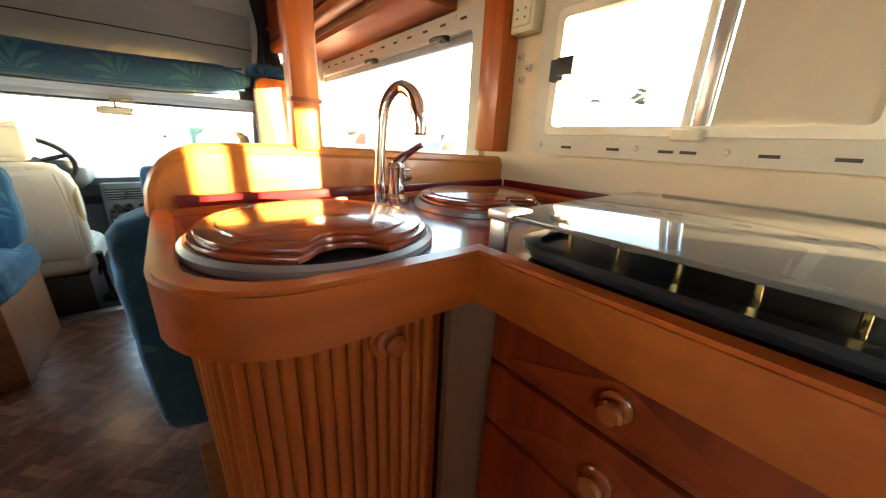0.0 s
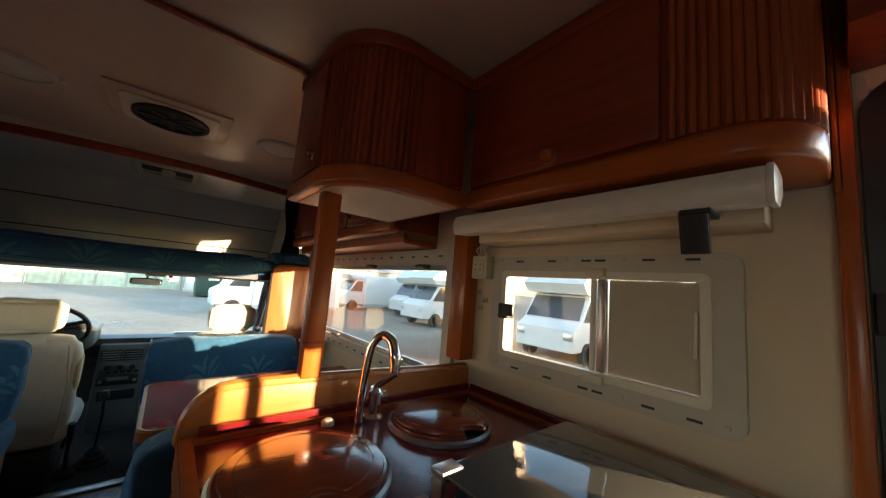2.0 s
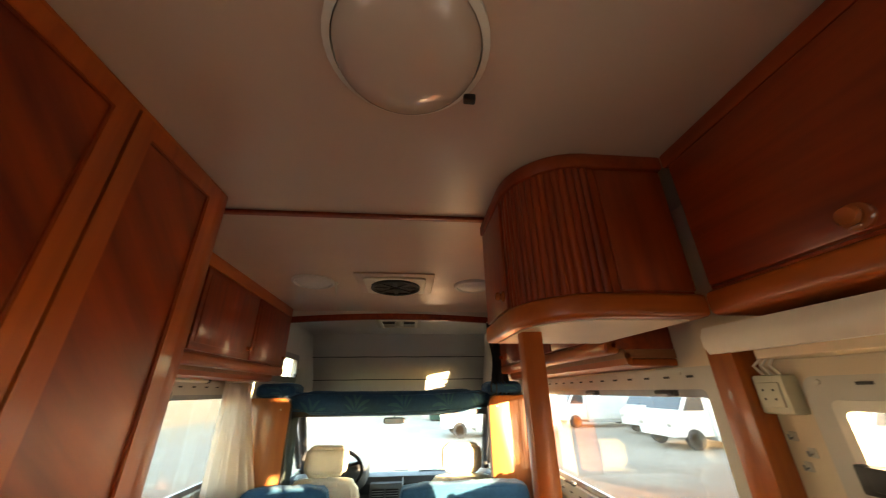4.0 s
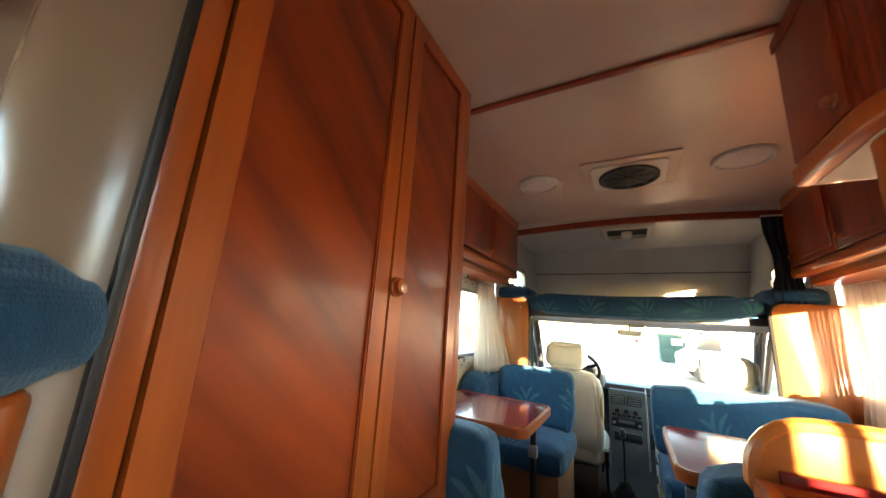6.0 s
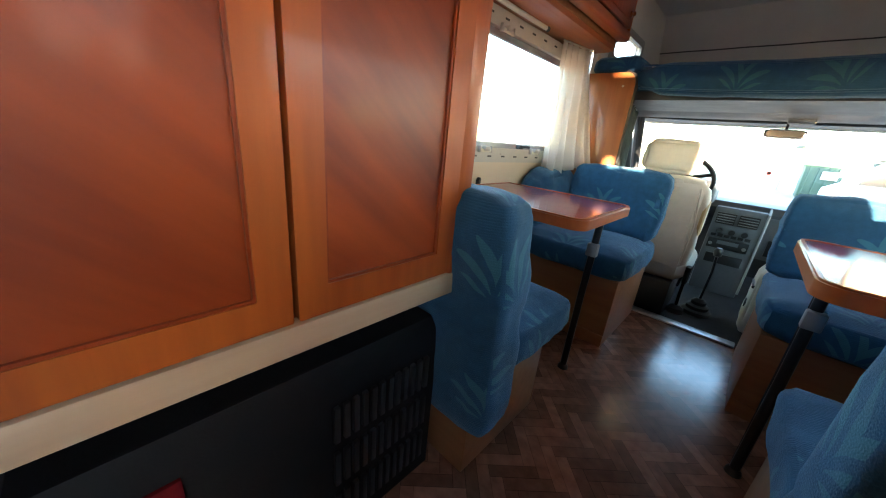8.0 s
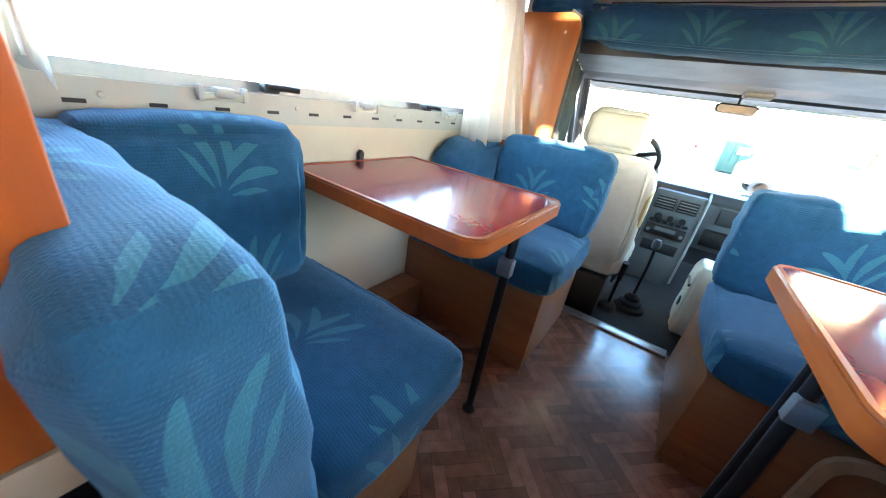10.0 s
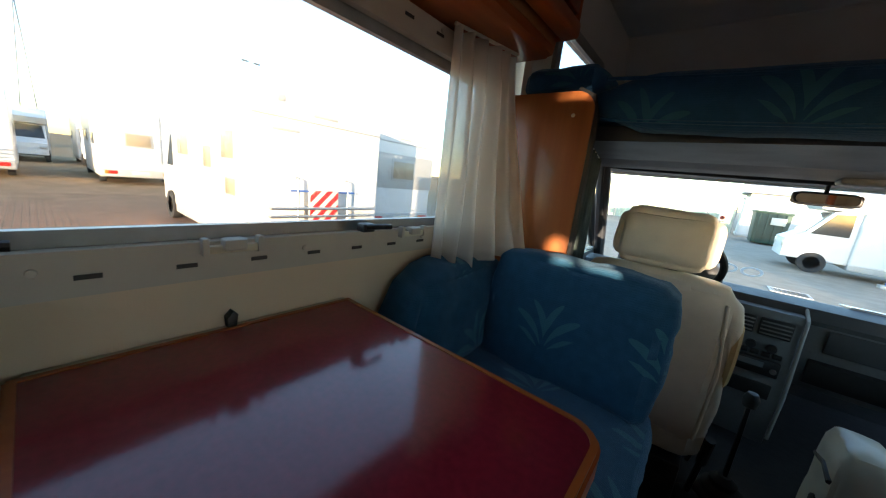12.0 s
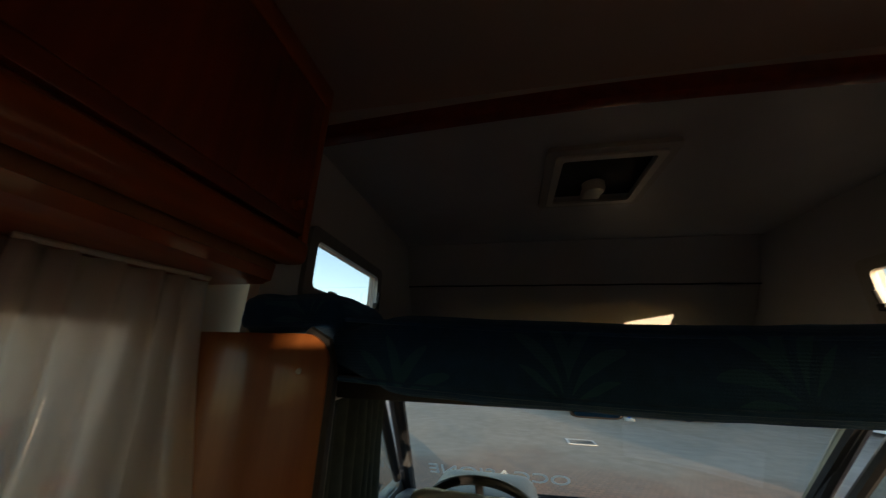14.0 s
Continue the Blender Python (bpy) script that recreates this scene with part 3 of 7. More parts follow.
# ---- ceiling fittings in the living space ----
vent = thing("ceiling_fan_vent", 0.02, 2.0, CEILING, "round black extractor vent in a square white ceiling plate", "ceiling vent")
part("plate", box(-0.195, 0.235, 1.83, 2.20, CEILING - 0.012, CEILING - 0.001, 0.006), CEIL, vent)
part("raised_plate", prism(rounded(-0.15, 0.19, 1.87, 2.165, 0.03, 4), "z", CEILING - 0.024, CEILING - 0.0125, 0.003), WHITE_PL, vent)
part("ring", lathe([(0.140, -0.024), (0.140, -0.036), (0.130, -0.040), (0.120, -0.036), (0.120, -0.024)], 0.02, 2.02, CEILING, "z", 40), BLACK, vent)
part("duct", lathe([(0.0, -0.0245), (0.121, -0.0245), (0.121, -0.026), (0.0, -0.026)], 0.02, 2.02, CEILING, "z", 40), FRAME_DARK, vent)
for k in range(8):
    a = 2 * math.pi * k / 8
    b = box(0.012, 0.118, -0.011, 0.011, CEILING - 0.034, CEILING - 0.030)
    bmesh.ops.rotate(b, verts=b.verts, cent=(0, 0, 0), matrix=Matrix.Rotation(a, 3, "Z"))
    bmesh.ops.translate(b, verts=b.verts, vec=(0.02, 2.02, 0))
    part("blade", b, BLACK, vent)
part("hub", lathe([(0.028, -0.03), (0.028, -0.04), (0.0, -0.042)], 0.02, 2.02, CEILING, "z", 20), BLACK, vent)


def ceiling_speaker(x, y, r):
    s = thing("ceiling_speaker", x, y, CEILING, "flat round pale speaker grille on the ceiling", "speaker", "ceiling speakers")
    part("rim", lathe([(r, -0.0005), (r, -0.010), (r * 0.95, -0.018), (r * 0.88, -0.018), (r * 0.86, -0.012), (r * 0.86, -0.0005)], x, y, CEILING, "z", 40), SPEAKER, s)
    part("grille", lathe([(r * 0.86, -0.006), (r * 0.7, -0.020), (r * 0.3, -0.024), (0.0, -0.025)], x, y, CEILING, "z", 40), SPEAKER, s)
    return s


ceiling_speaker(-0.44, 2.0, 0.115)
ceiling_speaker(0.48, 2.03, 0.115)
pull = thing("pull_cord", -0.317, 2.016, CEILING, "short white pull cord hanging from the ceiling", "pull cord")
part("socket", lathe([(0.012, -0.001), (0.012, -0.012), (0.005, -0.018), (0.0, -0.018)], -0.317, 2.016, CEILING, "z", 14), WHITE_PL, pull)
part("cord", tube([(-0.317, 2.016, CEILING - 0.017), (-0.314, 2.015, CEILING - 0.045), (-0.312, 2.014, CEILING - 0.075)], 0.003, 8), WHITE_PL, pull)
light = thing("ceiling_lamp", 0.10, 0.58, CEILING, "round frosted dome ceiling lamp, switched off", "ceiling lamp")
part("base_ring", lathe([(0.150, -0.001), (0.150, -0.012), (0.136, -0.018), (0.136, -0.001)], 0.10, 0.58, CEILING, "z", 40), WHITE_PL, light)
part("dome", lathe([(0.135, -0.012), (0.128, -0.034), (0.105, -0.055), (0.05, -0.066), (0.0, -0.068)], 0.10, 0.58, CEILING, "z", 40), LAMP_DOME, light)
part("switch", box(0.215, 0.24, 0.66, 0.675, CEILING - 0.03, CEILING - 0.012, 0.003), BLACK, light)


# ---- windows ----
def side_window(name, x, face, y0, y1, z0, z1, label, latches=(), tint=GLASS):
    """A caravan window in a side wall: inner frame with slots, screws, sash, pane and latches. face: +1 if the room is on the +x side."""
    w = tagged(new(name), label, "window", "", "structure")
    xf = x + face * 0.022
    m, t = 0.062, 0.028
    o = rounded(y0 - m, y1 + m, z0 - m, z1 + m, 0.035, 5)
    i = rounded(y0 + 0.004, y1 - 0.004, z0 + 0.004, z1 - 0.004, 0.02, 5)
    part("window_frame", ring_frame(o, i, "x", min(x + face * 0.001, xf), max(x + face * 0.001, xf)), FRAME, w)
    part("sash", ring_frame(rounded(y0 + 0.001, y1 - 0.001, z0 + 0.001, z1 - 0.001, 0.02, 5), rounded(y0 + t, y1 - t, z0 + t, z1 - t, 0.02, 5), "x", x - face * 0.022, x - face * 0.004), STEEL, w)
    pane = part("pane", box(x - face * 0.016 - 0.002, x - face * 0.016 + 0.002, y0 + t * 0.8, y1 - t * 0.8, z0 + t * 0.8, z1 - t * 0.8), tint, w, smooth=0)
    pane.visible_shadow = False
    n = max(3, int((y1 - y0) / 0.105))
    for zz in (z0 - m * 0.55, z1 + m * 0.55):
        for k in range(n):
            y = y0 + (y1 - y0) * (k + 0.5) / n
            part("slot", box(min(xf - 0.002, xf + 0.0012 * face), max(xf + 0.002, xf + 0.0012 * face), y - 0.014, y + 0.014, zz - 0.0035, zz + 0.0035), FRAME_DARK, w)
        for k in range(max(2, n // 3)):
            y = y0 + (y1 - y0) * (k + 0.25) / max(2, n // 3)
            part("screw_cap", lathe([(0.006, 0.0), (0.005, 0.003 * face), (0.0, 0.004 * face)], xf, y, zz + 0.012, "x", 10), FRAME, w)
    for y, z, dark in latches:
        b = box(min(xf - 0.004, xf + face * 0.024), max(xf - 0.004, xf + face * 0.024), y - 0.018, y + 0.018, z - 0.010, z + 0.010, 0.004)
        latch = part("latch", b, BLACK if dark else FRAME, w)
        if dark:
            part("lever", tube([(xf + face * 0.022, y - 0.01, z + 0.003), (xf + face * 0.03, y + 0.03, z + 0.004), (xf + face * 0.028, y + 0.062, z + 0.002)], 0.007, 8), BLACK, latch, "black plastic lever")
        else:
            part("tongue", box(min(xf, xf + face * 0.012), max(xf, xf + face * 0.012), y - 0.040, y + 0.040, z - 0.016, z - 0.002, 0.002), IVORY, latch)
            for dy in (-0.043, 0.043):
                part("stop", box(min(xf - 0.002, xf + face * 0.016), max(xf - 0.002, xf + face * 0.016), y + dy - 0.005, y + dy + 0.005, z - 0.018, z + 0.012, 0.002), FRAME, latch)
    return w


side_window("window_1", LW, 1, 1.17, 2.62, 0.865, 1.345, "wide acrylic side window in a pale slotted frame beside the table", [(1.55, 0.884, True), (2.135, 0.881, True), (1.45, 0.865, False), (1.85, 0.865, False), (2.3, 0.865, False), (1.9, 1.345, False)])
side_window("window_2", RW, -1, 1.17, 2.64, 0.865, 1.345, "wide acrylic side window in a pale slotted frame behind the kitchen divider", [(1.45, 0.885, True), (2.2, 0.885, True), (1.3, 1.33, True), (1.8, 1.33, True)])
side_window("window_4", LW, 1, -1.0, -0.05, 0.95, 1.5, "side window of the rear sleeping corner", [(-0.4, 0.95, False)])

# kitchen window with one half behind a drawn blind
kw = tagged(new("window_3"), "sliding kitchen window, one half covered by a beige blind", "window", "", "structure")
K0, K1, KZ0, KZ1, XF = 0.285, 0.85, 1.038, 1.31, RW - 0.024
part("window_frame", ring_frame(rounded(0.225, 0.905, 0.980, 1.366, 0.03, 5), rounded(K0 + 0.003, K1 - 0.003, KZ0 + 0.003, KZ1 - 0.003, 0.014, 5), "x", XF, RW - 0.001), FRAME, kw)
part("inner_rim", ring_frame(rounded(K0 - 0.008, K1 + 0.008, KZ0 - 0.008, KZ1 + 0.008, 0.016, 5), rounded(K0 + 0.012, K1 - 0.012, KZ0 + 0.012, KZ1 - 0.012, 0.012, 5), "x", XF - 0.008, XF + 0.01), WHITE_PL, kw)
pane = part("pane", box(RW + 0.008, RW + 0.012, K0 + 0.01, K1 - 0.01, KZ0 + 0.01, KZ1 - 0.01), GLASS, kw, smooth=0)
pane.visible_shadow = False
part("blind", box(RW - 0.008, RW - 0.004, 0.295, 0.50, KZ0 + 0.012, KZ1 - 0.012), BLIND, kw, "beige pulled blind")
part("stile", box(RW - 0.02, RW + 0.006, 0.503, 0.528, KZ0 + 0.012, KZ1 - 0.012, 0.004), ALU, kw, "grey aluminium sliding stile")
part("blind_rail", box(RW - 0.018, RW - 0.002, 0.533, 0.548, KZ0 + 0.012, KZ1 - 0.012, 0.003), WHITE_PL, kw)
part("pull_rod", tube([(RW - 0.014, 0.310, 1.13), (RW - 0.014, 0.308, 1.23)], 0.003, 8), WHITE_PL, kw)
lt = part("latch", box(RW - 0.052, RW - 0.012, 0.812, 0.852, 1.155, 1.205, 0.004), BLACK, kw, "black window latch")
part("lever", box(RW - 0.062, RW - 0.050, 0.782, 0.827, 1.165, 1.205, 0.003), BLACK, lt)
for zz in (1.000, 1.350):
    for k, y in enumerate((0.31, 0.40, 0.52, 0.56, 0.67, 0.79)):
        part("slot", box(XF - 0.0014, XF + 0.002, y - 0.014, y + 0.014, zz - 0.003, zz + 0.003), FRAME_DARK, kw)
    for y in (0.255, 0.46, 0.62, 0.87):
        part("screw_cap", lathe([(0.006, 0.0), (0.005, -0.003), (0.0, -0.004)], XF, y, zz + 0.004, "x", 10), FRAME, kw)
for zz in (KZ0 - 0.006, KZ1 + 0.004):
    part("catch", box(XF - 0.024, XF - 0.001, 0.50, 0.552, zz - 0.010, zz + 0.012, 0.004), IVORY, kw)

# slit windows of the alcove
for s, nm in ((-1, "window_5"), (1, "window_6")):
    w = tagged(new(nm), "small slit window in the alcove side, dark framed", "window", "", "structure")
    x = s * 0.95
    part("window_frame", ring_frame(rounded(2.94, 3.54, 1.43, 1.67, 0.03, 4), rounded(2.984, 3.496, 1.474, 1.626, 0.02, 4), "x", min(x, x - s * 0.016), max(x, x - s * 0.016)), STEEL if s < 0 else FRAME, w)
    pn = part("pane", box(x + s * 0.012 - 0.002, x + s * 0.012 + 0.002, 2.982, 3.498, 1.472, 1.628), GLASS, w, smooth=0)
    pn.visible_shadow = False
    lv = part("latch", box(min(x - s * 0.035, x - s * 0.012), max(x - s * 0.035, x - s * 0.012), 3.465, 3.495, 1.48, 1.505, 0.004), BLACK, w)
    part("lever", tube([(x - s * 0.03, 3.48, 1.50), (x - s * 0.033, 3.485, 1.55)], 0.006, 8), BLACK, lv)
    for yy in (3.10, 3.28):
        part("catch", box(min(x - s * 0.03, x - s * 0.014), max(x - s * 0.03, x - s * 0.014), yy - 0.02, yy + 0.02, 1.468, 1.48, 0.003), BLACK, w)

# ---- the entrance ----
door = tagged(new("door_1"), "open entrance with a black rubber seal and a drawn thread screen", "door", "", "structure")
part("seal", ring_frame(rounded(-0.635, 0.065, -0.02, 1.675, 0.07, 6), rounded(-0.605, 0.035, 0.0, 1.645, 0.055, 6), "x", RW - 0.016, RW + 0.05), BLACK, door)
part("door_post", box(RW - 0.03, RW + 0.001, 0.070, 0.098, 0.0, 1.905, 0.008), HONEY, door)
part("hinge", box(RW - 0.030, RW - 0.012, 0.036, 0.062, 1.22, 1.29, 0.003), BLACK, door)
part("hinge", box(RW - 0.030, RW - 0.012, 0.036, 0.062, 0.70, 0.77, 0.003), BLACK, door)
part("screen_bar", box(RW + 0.012, RW + 0.032, -0.30, -0.265, 0.0, 1.65, 0.004), BLACK, door, "black upright rail of the insect screen")
threads = bmesh.new()
for k in range(34):
    y = -0.59 + 0.018 * k
    tube([(RW + 0.022, y, 0.01), (RW + 0.022, y + 0.001, 1.64)], 0.0005, 4, threads)
part("screen_thread", threads, SCREEN_NET, door, kind="stuff")
part("step_edge", box(RW - 0.03, RW + 0.06, -0.62, 0.05, -0.055, -0.001, 0.004), ALU, door)
structure("wall_over_door", box(0.86, RW - 0.001, -0.75, 0.075, 1.70, CEILING - 0.001, 0.004), CHERRY_Y, "dark cherry fascia above the entrance", "wall")
ctrl = thing("control_panel", 0.85, -0.2, 1.79, "black control panel with gauges mounted above the entrance", "control panel")
part("panel_body", box(0.838, 0.859, -0.44, -0.06, 1.715, 1.855, 0.006), BLACK, ctrl)
part("display", box(0.834, 0.8385, -0.20, -0.10, 1.76, 1.82, 0.002), DASH_LIGHT, ctrl)
for k in range(4):
    part("rocker_switch", box(0.833, 0.8385, -0.40 + 0.045 * k, -0.372 + 0.045 * k, 1.75, 1.80, 0.002), STEEL, ctrl)
sock = thing("socket_plate", 0.85, 0.02, 1.82, "small dark switch plate beside the control panel", "switch plate")
part("plate", box(0.846, 0.859, -0.04, 0.045, 1.75, 1.82, 0.004), DASH, sock)
part("rocker_switch", box(0.841, 0.8465, -0.015, 0.02, 1.77, 1.80, 0.002), STEEL, sock)

# the entrance door itself stands wide open outside, hinged at its rear edge
leaf = part("door_leaf", wall_with_holes(1.085, 1.735, 0.02, 1.655, [(1.19, 1.50, 0.965, 1.225)], "y", -0.690, -0.650), BODY_WHITE, door, "white entrance door standing open")
lp = part("leaf_pane", box(1.185, 1.505, -0.672, -0.668, 0.96, 1.23), GLASS, leaf, smooth=0)
lp.visible_shadow = False
part("leaf_frame", ring_frame(rounded(1.16, 1.535, 0.935, 1.255, 0.03, 4), rounded(1.195, 1.495, 0.97, 1.22, 0.02, 4), "y", -0.650, -0.638), FRAME, leaf)


# ---- kitchen ----
CT = 0.868      # counter height


def knob(x, y, z, axis, sign, parent, r=0.02):
    """A turned wooden knob on a round rose."""
    prof = [(r * 1.15, 0.0), (r * 1.15, 0.006), (r * 1.0, 0.008), (r * 0.62, 0.009), (r * 0.6, 0.012), (r * 0.85, 0.015), (r * 0.9, 0.020), (r * 0.7, 0.025), (0.0, 0.027)]
    return part("knob", lathe([(a, h * sign) for a, h in prof], x, y, z, axis, 24), KNOB_WOOD, parent, "turned wooden knob")


def tambour(path, z0, z1, name, parent, material, step=0.018):
    """Upright half-round slats standing side by side along a line seen from above; each slat is a part."""
    pts = [Vector((*p, 0)) for p in path]
    lengths = [0.0]
    for a, b in zip(pts, pts[1:]):
        lengths.append(lengths[-1] + (b - a).length)
    n = max(2, int(lengths[-1] / step))
    for k in range(n):
        d = lengths[-1] * (k + 0.5) / n
        i = max(j for j in range(len(lengths) - 1) if lengths[j] <= d)
        f = (d - lengths[i]) / max(1e-9, lengths[i + 1] - lengths[i])
        c, t = pts[i].lerp(pts[i + 1], f), (pts[i + 1] - pts[i]).normalized()
        out = Vector((t.y, -t.x, 0))
        w = 0.47 * lengths[-1] / n
        prof = [(-w, -0.004), (-w, 0.001), (-w * 0.6, 0.0045), (0, 0.006), (w * 0.6, 0.0045), (w, 0.001), (w, -0.004)]
        part(name, prism([((c + t * u + out * v).x, (c + t * u + out * v).y) for u, v in prof], "z", z0, z1), material, parent)


DARK_STRIP = wood("brown_corner_strip", (0.17, 0.075, 0.035), (0.11, 0.045, 0.02), "z", 0.5, 0.0)
base = thing("kitchen_base_unit", 0.6, 0.7, 0.0, "corner kitchen base unit in cherry wood with a ribbed rounded end", "cabinet")
# body of the peninsula with its rounded aisle end, and the run along the wall
pen_out = rounded(0.20, 0.47, 0.59, 0.985, 0.13, 8, (1, 0, 0, 0))
part("body", prism(pen_out[:-1] + [(0.20, 0.985)], "z", 0.0, 0.805), CHERRY, base)
part("corner_strip", prism([(0.475, 0.585), (0.530, 0.585), (0.530, 0.530), (0.52, 0.53), (0.475, 0.572)], "z", 0.0, 0.80, 0.0), DARK_STRIP, base)
part("wall_run_body", box(0.53, RW - 0.002, 0.12, 0.985, 0.0, 0.805), CHERRY, base)
curve = [(0.195, 0.97), (0.195, 0.73)] + [(0.33 - 0.135 * math.cos(radians(a)), 0.72 - 0.135 * math.sin(radians(a))) for a in range(0, 91, 10)] + [(0.455, 0.585)]
tambour(curve, 0.03, 0.795, "slat", base, HONEY)
kb = part("knob_plate", lathe([(0.026, 0.0), (0.026, -0.006), (0.0, -0.006)], 0.375, 0.579, 0.768, "y", 24), HONEY, base)
knob(0.375, 0.573, 0.768, "y", -1, base, 0.0155)
part("plinth", box(0.25, 0.50, 0.63, 0.96, 0.0, 0.03), BLACK, base)


def drawer(y0, y1, z0, z1):
    d = part("drawer", box(0.512, 0.5295, y0, y1, z0, z1, 0.004), CHERRY, base, "cherry drawer front with an inlaid diagonal veneer")
    part("inlay", prism([(y0 + 0.02, z0 + 0.012), (y1 - 0.02, z0 + 0.012), ((y0 + y1) / 2, z1 - 0.02)], "x", 0.5115, 0.5135), CHERRY_Y, d)
    knob(0.512, (y0 + y1) / 2, (z0 + z1) / 2, "x", -1, d, 0.0145)


drawer(0.185, 0.525, 0.712, 0.803)
drawer(0.185, 0.525, 0.606, 0.705)
drawer(0.185, 0.525, 0.33, 0.599)
drawer(0.185, 0.525, 0.04, 0.323)
end_curve = [(0.525, 0.165)] + [(0.60 - 0.075 * math.cos(radians(a)), 0.165 - 0.06 * math.sin(radians(a))) for a in range(0, 91, 15)] + [(0.99, 0.105)]
tambour(end_curve, 0.02, 0.795, "slat", base, HONEY)
shifted(base, dy=0.03)

top = thing("worktop", 0.6, 0.7, 0.78, "L-shaped dark red laminate worktop with a thick honey wood edge", "worktop")
out = [(RW - 0.002, 0.075)] + [(0.55 - 0.07 * math.sin(radians(a)), 0.145 - 0.07 * math.cos(radians(a))) for a in range(0, 91, 15)] + [(0.48, 0.533), (0.33, 0.538)] + [(0.30 - 0.135 * math.sin(radians(a)), 0.675 - 0.135 * math.cos(radians(a))) for a in range(0, 91, 10)] + [(0.165, 0.985), (RW - 0.002, 0.985)]


def inset(outline, d):
    """The outline moved inwards by d (it runs clockwise seen from above)."""
    res = []
    n = len(outline)
    for i in range(n):
        a, b, c = Vector((*outline[i - 1], 0)), Vector((*outline[i], 0)), Vector((*outline[(i + 1) % n], 0))
        n1, n2 = (b - a).normalized(), (c - b).normalized()
        m = Vector((n1.y, -n1.x, 0)) + Vector((n2.y, -n2.x, 0))
        m = m.normalized()
        k = d / max(0.4, m.dot(Vector((n1.y, -n1.x, 0))))
        res.append(((b + m * k).x, (b + m * k).y))
    return res


part("laminate", prism(inset(out, 0.026), "z", 0.815, CT - 0.004), RED_TOP, top)
part("edge", ring_frame(out, inset(out, 0.027), "z", 0.806, CT + 0.001), HONEY_X, top, "rounded honey wood edge")
part("edge_bead", ring_frame(inset(out, 0.004), inset(out, 0.024), "z", CT + 0.001, CT + 0.006), HONEY_X, top)
part("upstand", box(RW - 0.012, RW - 0.001, 0.09, 0.97, CT - 0.004, CT + 0.026, 0.003), RED_TOP, top)
part("upstand", box(0.20, RW - 0.013, 0.972, 0.985, CT - 0.004, CT + 0.026, 0.003), RED_TOP, top)

shifted(top, dy=0.03)

# divider board behind the sink, its free end rounded, with the post that carries the cupboard
HONEY_PALE = wood("pale_honey_board", (0.52, 0.19, 0.040), (0.40, 0.125, 0.024), "x")
div = thing("divider_board", 0.6, 1.0, 0.0, "honey wood divider board with a rounded free end behind the sink", "divider")
o2 = [(RW - 0.001, 0.0), (RW - 0.001, 0.945), (0.62, 0.955), (0.29, 0.965)] + [(0.26 - 0.085 * math.sin(radians(a)), 0.88 + 0.085 * math.cos(radians(a))) for a in range(0, 91, 10)] + [(0.172, 0.60), (0.19, 0.0)]
part("board", prism(o2, "y", 0.988, 1.022, 0.006), HONEY_PALE, div)
part("cap_rail", tube([(0.178, 1.005, 0.70), (0.174, 1.005, 0.87)] + [(0.26 - 0.085 * math.sin(radians(a)), 1.005, 0.88 + 0.085 * math.cos(radians(a))) for a in range(90, -1, -15)] + [(0.40, 1.005, 0.965), (RW - 0.01, 1.005, 0.946)], 0.017, 10), HONEY_PALE, div)
shifted(div, dy=0.03)
post = thing("wooden_post", 0.44, 1.005, 0.96, "square honey wood post between divider and cupboard", "post")
part("shaft", box(0.415, 0.470, 0.985, 1.030, 0.968, 1.487, 0.007), HONEY, post)
# thin dark ring drawn where the sunlight on the post ends
part("shade_edge_band", ring_frame(rounded(0.412, 0.473, 0.982, 1.033, 0.004, 2), rounded(0.4155, 0.4695, 0.9855, 1.0295, 0.004, 2), "z", 1.062, 1.070), CHERRY, post)
shifted(post, -0.01, 0.03)
pillar = thing("wall_pillar", 1.0, 1.03, CT, "upright honey wood strip on the wall beside the kitchen window", "trim strip")
part("board", box(0.965, RW - 0.001, 1.004, 1.085, 0.978, 1.487, 0.006), HONEY, pillar)


# sinks under round wooden lids
def sink(cx, cy, r, label, notch):
    s = thing("round_sink", cx, cy, CT, label, "sink", "round sinks")
    part("steel_rim", lathe([(r * 1.06, -0.003), (r * 1.06, 0.006), (r * 1.02, 0.011), (r * 0.97, 0.008), (r * 0.95, -0.003)], cx, cy, CT, "z", 48), STEEL, s)
    lid = None
    nd, rn, D = math.atan2(notch[1], notch[0]), r * 0.27, r * 0.99
    for rk, z0, z1 in ((r * 0.99, 0.009, 0.0175), (r * 0.945, 0.017, 0.0245), (r * 0.80, 0.0243, 0.0272)):
        ol = []
        for q in range(96):
            an = 2 * math.pi * q / 96
            k = rk
            dl = (an - nd + math.pi) % (2 * math.pi) - math.pi
            if abs(dl) < 1.2 and rn * rn > (D * math.sin(dl)) ** 2:
                k = min(rk, D * math.cos(dl) - math.sqrt(rn * rn - (D * math.sin(dl)) ** 2) - (r - rk) * 0.55)
            ol.append((cx + k * math.cos(an), cy + k * math.sin(an)))
        tier = part("tier" if lid else "lid", prism(ol, "z", CT + z0, CT + z1, 0.003, 2), LID, lid or s, "" if lid else "dark varnished wooden lid with stepped rim and hand notch")
        lid = lid or tier
    part("bowl", lathe([(0.0, -0.001), (r * 0.96, -0.001), (r * 0.96, 0.004), (0.0, 0.002)], cx, cy, CT, "z", 40), BLACK_METAL, s)
    return s


sink(0.352, 0.756, 0.152, "round steel sink under a glossy mahogany lid with hand notch", (-0.12, -0.99))
sink(0.735, 0.825, 0.135, "round steel drainer covered by a dark mahogany lid", (0.1, -0.99))

